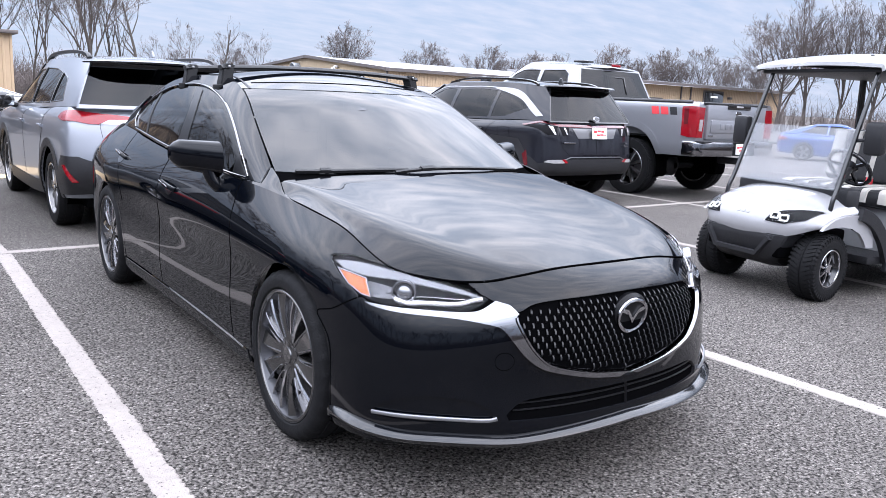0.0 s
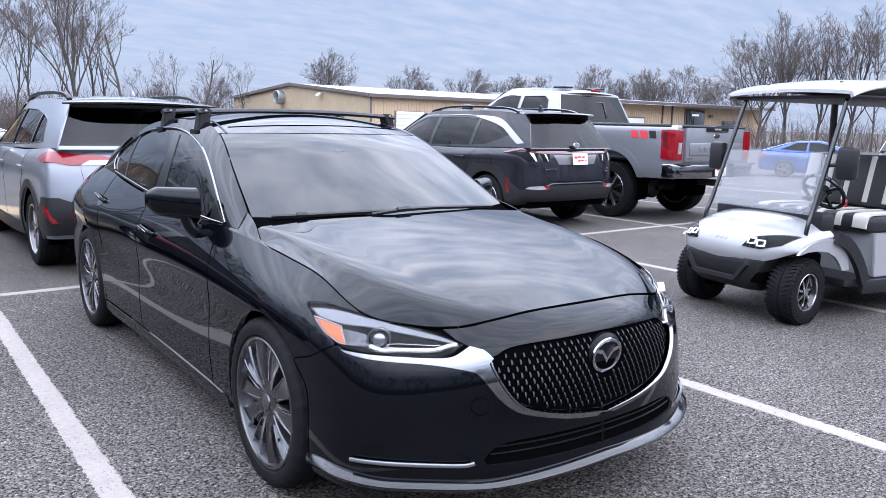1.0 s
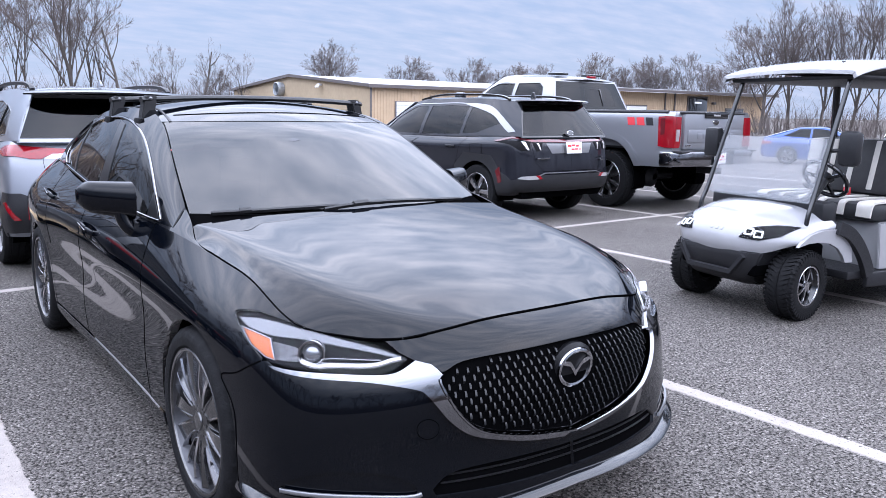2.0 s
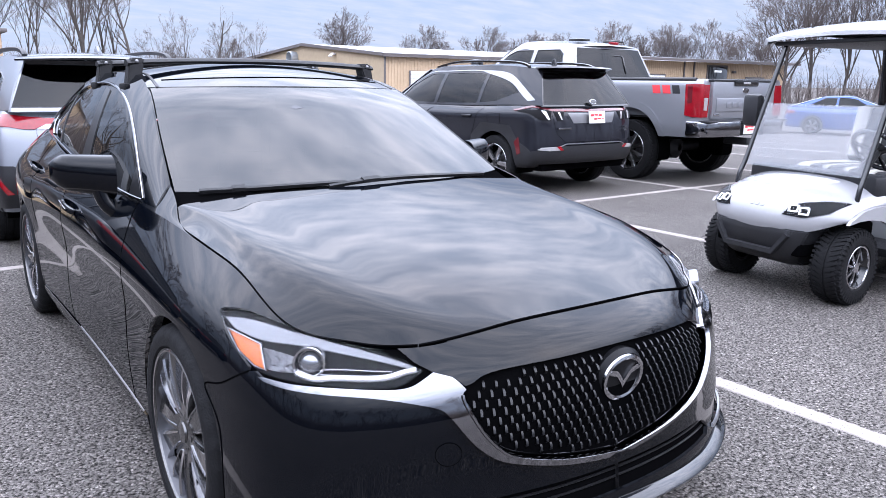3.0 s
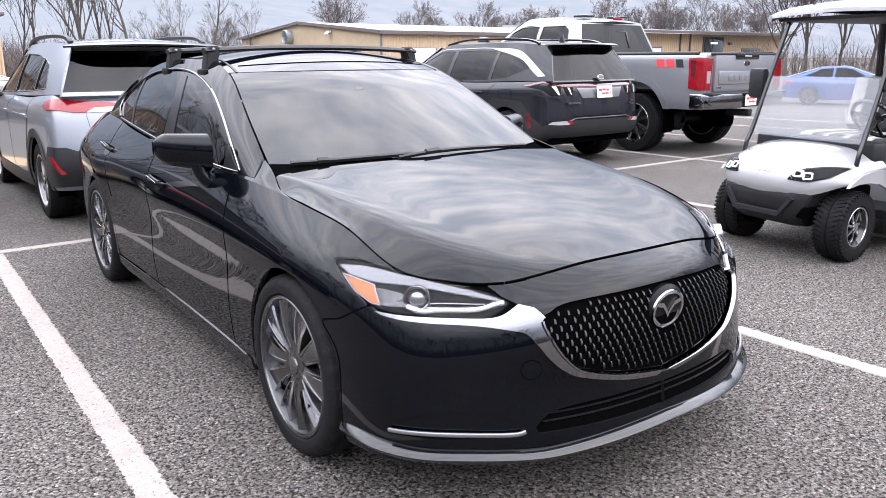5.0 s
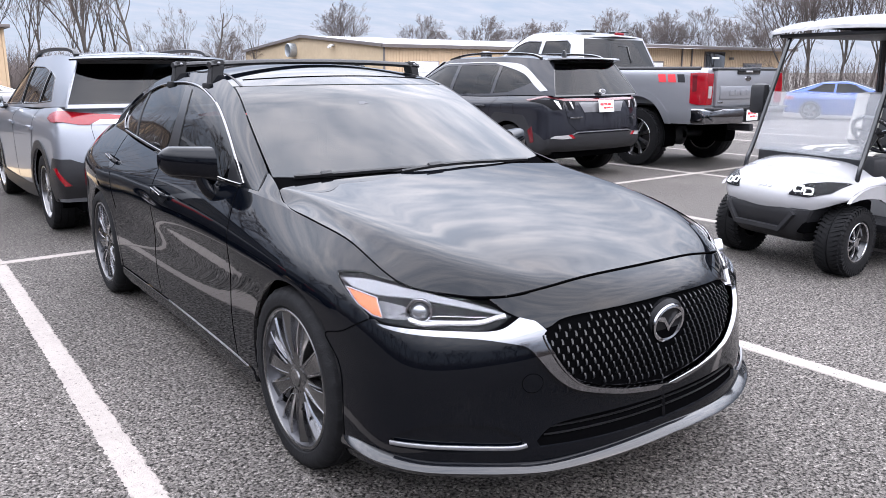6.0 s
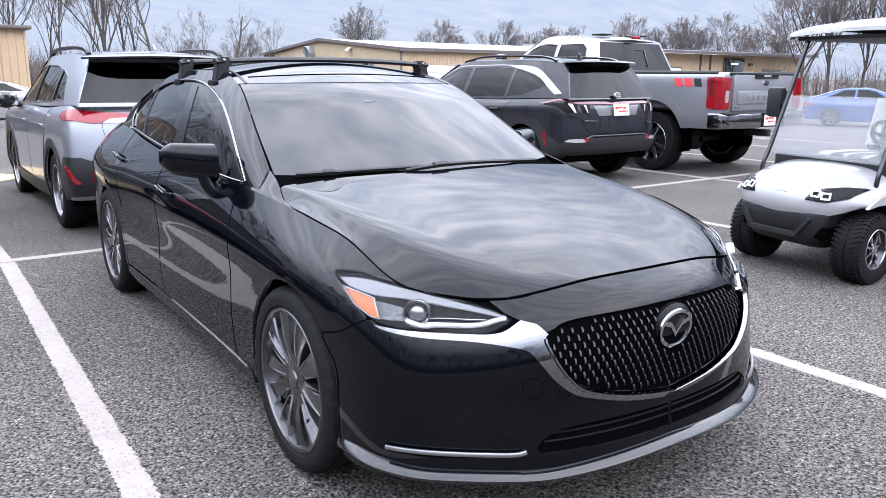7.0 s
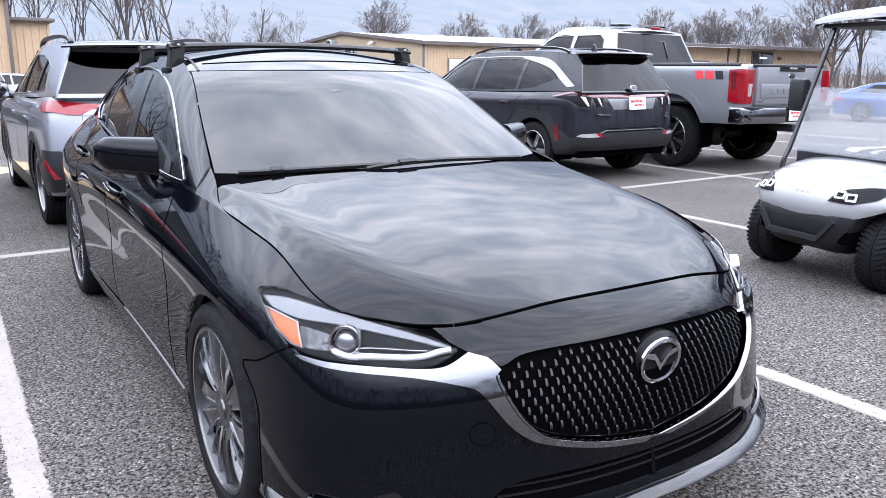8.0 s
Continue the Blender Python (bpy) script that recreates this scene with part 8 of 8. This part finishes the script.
def long_building():
    g = -.36
    b = thing("tan_workshop_building", pose(0, 0, 0), "long low tan metal workshop building with pale roof", "building")
    x0, x1, y0, y1, ze, zp = 34.5, 56.0, 57.2, 88.4, 3.62, 4.85
    ym = (y0 + y1) / 2
    bm = bmesh.new(); ribbed_wall(bm, (x0, y0), (x1, y0), g, ze)
    part("front_wall", bm, M_TAN, b, "tan ribbed metal wall", smooth=False)
    bm = bmesh.new()
    vs = [bm.verts.new(v) for v in ((x0, y1, g), (x0, y0, g), (x0, y0, ze), (x0, ym, zp), (x0, y1, ze))]
    vt = [bm.verts.new((v.co.x + .3, v.co.y, v.co.z)) for v in vs]
    bm.faces.new(vs); bm.faces.new(vt[::-1])
    for i in range(5):
        bm.faces.new((vs[i], vt[i], vt[(i + 1) % 5], vs[(i + 1) % 5]))
    bmesh.ops.recalc_face_normals(bm, faces=bm.faces)
    part("gable_wall", bm, M_TANPLASTER, b, "plain tan gable wall", smooth=False)
    bm = bmesh.new()
    for (ya, za), (yb, zb) in (((y0 - .3, ze - .02), (ym, zp + .02)), ((ym, zp + .02), (y1 + .3, ze - .02))):
        v = [bm.verts.new(q) for q in ((x0 - .25, ya, za), (92, ya, za), (92, yb, zb), (x0 - .25, yb, zb))]
        w = [bm.verts.new((q.co.x, q.co.y, q.co.z + .12)) for q in v]
        bm.faces.new(v[::-1]); bm.faces.new(w)
        for i in range(4):
            bm.faces.new((v[i], v[(i + 1) % 4], w[(i + 1) % 4], w[i]))
    bmesh.ops.recalc_face_normals(bm, faces=bm.faces)
    part("roof", bm, M_ROOF, b, "pale grey metal roof", smooth=False)
    bm = bmesh.new()
    bar(bm, (x0 - .3, y0 - .35, ze - .02), (x1, y0 - .35, ze - .02), .25, .30)
    part("gutter", bm, M_TRIM, b, "brown-grey gutter", smooth=False)
    bm = bmesh.new(); bar(bm, (x0 - .28, y0 - .3, ze + .02), (x0 - .28, ym, zp + .06), .12, .28); part("gable_trim", bm, M_TRIM, b, smooth=False)
    bm = bmesh.new(); bar(bm, (x0 - .28, ym, zp + .06), (x0 - .28, y1 + .3, ze + .02), .12, .28); part("gable_trim", bm, M_TRIM, b, smooth=False)
    bm = bmesh.new(); box(bm, x0 - .02, x0 + .16, y0 - .14, y0 - .04, g, ze - .1, .01); part("downpipe", bm, M_TRIM, b)
    bm = bmesh.new(); box(bm, x1 - .2, x1, y0 - .3, y0 - .05, g, ze - .1, .01); part("downpipe", bm, M_TRIM, b)
    # roll-up door
    bm = bmesh.new(); box(bm, 37.1, 40.5, y0 - .10, y0 - .04, g, 2.32, .01)
    dfm = part("roller_door", bm, M_TRIM, b, "white roller door in a dark frame")
    for i in range(8):
        z = g + .05 + i * .325
        bm = bmesh.new(); box(bm, 37.25, 40.35, y0 - .15, y0 - .09, z, z + .31, .012); part("door_panel", bm, M_WHITEDOOR, dfm)
    # fan cowl on the gable
    bm = bmesh.new(); lathe(bm, [(.0, .70), (-.75, .72), (-.78, .66), (-.70, .62), (-.05, .60)], 'x', 32, Matrix.Translation((x0 - .0, 75.0, 3.55)))
    fan = part("fan_cowl", bm, M_GALV, b, "round galvanised fan cowl")
    bm = bmesh.new(); lathe(bm, [(-.08, .02), (-.08, .62)], 'x', 32, Matrix.Translation((x0, 75.0, 3.55))); part("fan_back", bm, M_DARKPLASTIC, fan)
    bm = bmesh.new(); box(bm, x0 - .35, x0 - .02, 66.0, 66.4, 3.75, 3.95, .03); tube(bm, [(x0 - .35, 66.05, 3.8), (x0 - .55, 66.0, 3.6)], .10); tube(bm, [(x0 - .35, 66.35, 3.8), (x0 - .55, 66.4, 3.6)], .10)
    part("flood_lamp", bm, M_WHITEDOOR, b, "small twin flood lamp")

    # the further wing, with a deep eave
    w = thing("tan_office_wing", pose(0, 0, 0), "tan metal office wing with flat eave and doors", "building")
    X0, X1, Y, Z = 56.3, 85.0, 50.0, 3.75
    bm = bmesh.new(); ribbed_wall(bm, (X0, Y), (X1, Y), g, Z); part("front_wall", bm, M_TAN, w, "tan ribbed metal wall", smooth=False)
    bm = bmesh.new(); ribbed_wall(bm, (X1, Y), (X1, 70), g, Z); part("end_wall", bm, M_TAN, w, smooth=False)
    bm = bmesh.new(); ribbed_wall(bm, (X0, 57), (X0, Y), g, Z); part("end_wall", bm, M_TAN, w, smooth=False)
    bm = bmesh.new()
    v = [bm.verts.new(q) for q in ((X0 - .5, Y - 1.2, Z + .05), (X1 + .6, Y - 1.2, Z + .05), (X1 + .6, 66, Z + .95), (X0 - .5, 66, Z + .95))]
    u = [bm.verts.new((q.co.x, q.co.y, q.co.z + .22)) for q in v]
    bm.faces.new(v[::-1]); bm.faces.new(u)
    for i in range(4):
        bm.faces.new((v[i], v[(i + 1) % 4], u[(i + 1) % 4], u[i]))
    bmesh.ops.recalc_face_normals(bm, faces=bm.faces)
    part("roof", bm, M_ROOF, w, "pale metal roof with deep eave", smooth=False)
    bm = bmesh.new(); bar(bm, (X0 - .5, Y - 1.25, Z + .10), (X1 + .6, Y - 1.25, Z + .10), .12, .26); part("fascia", bm, M_TRIM, w, smooth=False)
    for xa, xb, za, zb, mt, nm, lb in ((60.0, 63.0, g, 2.3, M_WHITEDOOR, "roller_door", "white roller door"), (70.0, 73.2, g, 3.35, M_GLASSFAR, "glazed_door", "dark tall glazed doorway"), (77.0, 80.2, .6, 2.2, M_GLASSFAR, "window", "dark window"), (57.0, 58.4, 1.6, 2.9, M_WHITEDOOR, "wall_sign", "small white wall sign")):
        bm = bmesh.new(); box(bm, xa - .15, xb + .15, Y - .16, Y - .02, za, zb + .15, .02); fr = part(nm, bm, M_TRIM, w, lb)
        bm = bmesh.new(); box(bm, xa, xb, Y - .20, Y - .15, za + .02, zb, .01); part("pane" if mt is M_GLASSFAR else "door_panel", bm, mt, fr)
    for x in (66.0, 67.6):
        bm = bmesh.new(); box(bm, x, x + .14, Y - .18, Y - .05, g, Z, .01); part("downpipe", bm, M_TRIM, w)
    bm = bmesh.new(); box(bm, 71.0, 72.2, Y - .24, Y - .19, 2.75, 2.95, .01); part("strip_lamp", bm, M_LED, w, "lit strip lamp")
    bm = bmesh.new(); box(bm, 74.2, 74.7, Y - .35, Y - .05, 2.7, 2.95, .03); part("wall_lamp", bm, M_TRIM, w)


def side_building():
    g = -.36
    b = thing("tan_storage_building", pose(0, 0, 0), "tan ribbed metal storage building with dark trim", "building")
    bm = bmesh.new(); ribbed_wall(bm, (-42, 48), (2.3, 48), g, 4.95, .40, .05); part("front_wall", bm, M_TAN, b, "tan ribbed metal wall", smooth=False)
    bm = bmesh.new(); ribbed_wall(bm, (2.3, 48), (2.3, 66), g, 4.95, .40, .05); part("end_wall", bm, M_TAN, b, smooth=False)
    bm = bmesh.new(); ribbed_wall(bm, (2.35, 48.5), (4.35, 48.5), g, 3.75, .40, .05); part("annex_wall", bm, M_TAN, b, smooth=False)
    bm = bmesh.new(); ribbed_wall(bm, (4.35, 48.5), (4.35, 60), g, 3.75, .40, .05); part("annex_wall", bm, M_TAN, b, smooth=False)
    bm = bmesh.new(); box(bm, -42.3, 2.6, 47.6, 67, 4.95, 5.2, .03); part("roof", bm, M_TRIM, b)
    bm = bmesh.new(); box(bm, 2.3, 4.65, 48.1, 60.5, 3.75, 3.95, .03); part("annex_roof", bm, M_TRIM, b)
    bm = bmesh.new(); box(bm, 2.18, 2.36, 47.85, 48.0, g, 4.95, .01); part("corner_trim", bm, M_TRIM, b)
    for x in (-9, -18, -30):
        bm = bmesh.new(); box(bm, x - 1.9, x + 1.9, 47.82, 47.92, g, 3.2, .02); part("roller_door", bm, M_WHITEDOOR, b, "white roller door")


long_building()
side_building()


# ---------------------------------------------------------------- bare trees
def bare_tree(seed, h, fork=.35, lean=.32, kids=(7, 5, 4, 4, 3), levels=5, stem=.55, crook=.09, grow=(.72, 1.0), girth=.0105):
    """A leafless tree: limbs that leave the stem from height fork on, at a narrow angle, and divide into twigs."""
    rnd = random.Random(seed)
    trunk, twigs = bmesh.new(), bmesh.new()

    def limb(p, d, length, r, level):
        n = 7 if level < 2 else (4 if level < 4 else 2)
        pts, q, dd = [p.copy()], p.copy(), d.copy()
        for i in range(n):
            dd = (dd + Vector((rnd.uniform(-1, 1), rnd.uniform(-1, 1), rnd.uniform(-.3, .6))) * (crook + .04 * level)).normalized()
            q = q + dd * (length / n)
            pts.append(q.copy())
        tube(trunk if level < 2 else twigs, pts, max(r, .009), 7 if level == 0 else (5 if level < 2 else 3), r2=max(r * .42, .006))
        if level >= levels:
            return
        for k in range(max(kids[level] + rnd.randint(-1, 1), 1)):
            f = rnd.uniform(fork if level == 0 else .22, 1.0)
            i = min(int(f * n), n - 1)
            base = pts[i].lerp(pts[i + 1], f * n - i)
            ax = (pts[i + 1] - pts[i]).normalized()
            side = ax.orthogonal().normalized()
            side.rotate(Matrix.Rotation(rnd.uniform(0, 2 * math.pi), 3, ax))
            out = (ax + side * rnd.uniform(lean, lean + .45) + Vector((0, 0, .18))).normalized()
            scale = rnd.uniform(*grow) * (1 - .45 * f) if level == 0 else rnd.uniform(.42, .72) * (1.15 - .5 * f)
            limb(base, out, length * scale, r * (1 - .5 * f) * rnd.uniform(.45, .7), level + 1)
    limb(Vector((0, 0, -.4)), Vector((rnd.uniform(-.06, .06), rnd.uniform(-.06, .06), 1)), h * stem, h * girth, 0)
    t = thing("bare_tree", pose(0, 0, 0), "leafless winter tree with fine grey-brown twigs", "tree", "bare trees round the car park")
    part("trunk", trunk, M_BARK, t)
    part("crown", twigs, M_TWIG, t)
    return t


def woods():
    kinds = [
        bare_tree(11, 17, .26, .16, (11, 6, 4, 4, 3), girth=.011, crook=.11),
        bare_tree(12, 15, .30, .24, (8, 5, 4, 4, 3), girth=.0075, crook=.12),
        bare_tree(13, 11, .16, .36, (10, 6, 5, 4, 3), grow=(.9, 1.2), stem=.5),
        bare_tree(14, 14, .35, .30, (5, 4, 3, 3, 2), girth=.007, crook=.14),
        bare_tree(25, 13, .45, .7, (4, 2, 2, 1, 1), 4, .8, .15, (.25, .5), .0135),
        bare_tree(17, 11, .10, .55, (12, 6, 4, 4, 3), stem=.48, grow=(1.0, 1.3), girth=.014)]
    rnd = random.Random(8)
    used = set()

    def plant(k, bearing, dist, s):
        x, y = -2 + math.sin(radians(bearing)) * dist, -2.5 + math.cos(radians(bearing)) * dist
        m = Matrix.Translation((x, y, fall(x, y))) @ Matrix.Rotation(rnd.uniform(0, 6.28), 4, 'Z') @ Matrix.Scale(s / kinds[k].scale[0], 4)
        if k not in used:
            used.add(k)
            kinds[k].matrix_world = m
        else:
            copy_thing(kinds[k], m)
    # the trees that stand out one by one: kind, bearing, distance, height
    tall = (14.1, 11.8, 9.1, 10.9, 11.1, 9.0)
    left_wood = ((1, .2, 70, 10), (3, 2.6, 66, 10), (1, 4.4, 60, 10.5), (3, 5.6, 66, 10), (3, 6.9, 62, 10), (1, 8.1, 64, 9.2), (3, 9.3, 60, 9.6), (1, 10.6, 70, 8.5), (0, 11.9, 60, 12.0), (3, 12.6, 66, 9.6), (3, 13.3, 66, 8.6), (4, 14.8, 58, 7.8), (3, 16.4, 76, 5.6), (2, 17.4, 92, 5.0), (3, 18.3, 74, 6.9), (4, 19.6, 58, 6.2), (2, 20.6, 92, 5.6), (3, 21.1, 80, 6.6), (3, 22.4, 80, 6.6), (2, 23.6, 95, 4.6))
    mid_wood = ((5, 28.6, 120, 11.9), (2, 33.8, 125, 10.3), (2, 35.1, 132, 8.4), (2, 38.6, 126, 10.2), (3, 39.7, 132, 8.6), (5, 41.2, 128, 9.7), (2, 42.3, 130, 9.4), (2, 44.4, 130, 9.6), (2, 47.0, 128, 10.4), (1, 48.0, 126, 11.3), (3, 49.2, 128, 9.0), (2, 50.1, 128, 9.3), (5, 51.3, 126, 10.4), (2, 52.1, 124, 10.6), (1, 53.3, 124, 11.3), (2, 54.3, 124, 9.4), (3, 55.5, 120, 9.2), (2, 56.6, 118, 8.6), (5, 57.5, 116, 9.2))
    right_wood = ((5, 58.7, 92, 11.4), (0, 60.4, 90, 13.4), (0, 62.3, 92, 13.2), (0, 64.1, 90, 13.6), (1, 65.6, 86, 11.4), (3, 66.6, 86, 11.0), (0, 68.0, 88, 12.6), (2, 69.6, 84, 10.0))
    mid_wood = tuple((k, b, d, h * .94) for k, b, d, h in mid_wood)
    for k, b, d, h in left_wood + mid_wood + right_wood:
        s = (h + .36) / tall[k]
        plant(k, b, d, s)
    # more trees all round, out of view: added so that paint reflects dark wood
    for i in range(44):
        b = 74 + 278 * (i + rnd.uniform(.1, .9)) / 44
        plant(rnd.choice((1, 3, 3)), b, rnd.uniform(26, 46), rnd.uniform(.95, 1.35))


def thicket():
    """Low scrub and far woodland at the edge of the car park: thousands of thin stems."""
    rnd = random.Random(5)
    V, F = [], []
    for i in range(26000):
        b = rnd.uniform(-6, 26) if i % 4 == 0 else rnd.uniform(0, 360)
        front = -6 < b < 75
        # out of view the stems stand nearer and taller, added to darken reflections
        d = rnd.uniform(135, 175) if front and 22 < b < 57 else (rnd.uniform(78, 110) if front else rnd.uniform(30, 52))
        x, y = -2 + math.sin(radians(b)) * d, -2.5 + math.cos(radians(b)) * d
        h = rnd.uniform(.8, 1.0 + 4.5 * rnd.random() ** 1.5) * (1 if front else 1.7) * (1.0 if not (front and 22 < b < 57) else 1.3)
        r = rnd.uniform(.015, .05)
        lx, ly = rnd.uniform(-1.6, 1.6), rnd.uniform(-1.6, 1.6)
        k = len(V)
        for a in (0, 2.09, 4.19):
            V.append((x + r * math.cos(a), y + r * math.sin(a), -.5))
        for a in (0, 2.09, 4.19):
            V.append((x + lx * .4 + r * .8 * math.cos(a), y + ly * .4 + r * .8 * math.sin(a), h * .6))
        V.append((x + lx, y + ly, h))
        for j in range(3):
            n = (j + 1) % 3
            F += [(k + j, k + n, k + 3 + n, k + 3 + j), (k + 3 + j, k + 3 + n, k + 6)]
        for s in range(3):
            q = len(V)
            f = rnd.uniform(.25, .8)
            bx, by, bz = x + lx * .5 * f, y + ly * .5 * f, h * f
            ex, ey, ez = bx + rnd.uniform(-1.2, 1.2), by + rnd.uniform(-1.2, 1.2), bz + rnd.uniform(.4, 1.5)
            V += [(bx - r * .5, by, bz), (bx + r * .5, by, bz), (bx, by + r * .6, bz), (ex, ey, ez)]
            F += [(q, q + 1, q + 3), (q + 1, q + 2, q + 3), (q + 2, q, q + 3)]
    me = bpy.data.meshes.new("scrub_woodland")
    me.from_pydata(V, [], F)
    me.materials.append(M_TWIG)
    ob = new("scrub_woodland", me)
    tagged(ob, "leafless brown scrub and saplings along the far edge", "woodland", kind="stuff")


woods()
thicket()
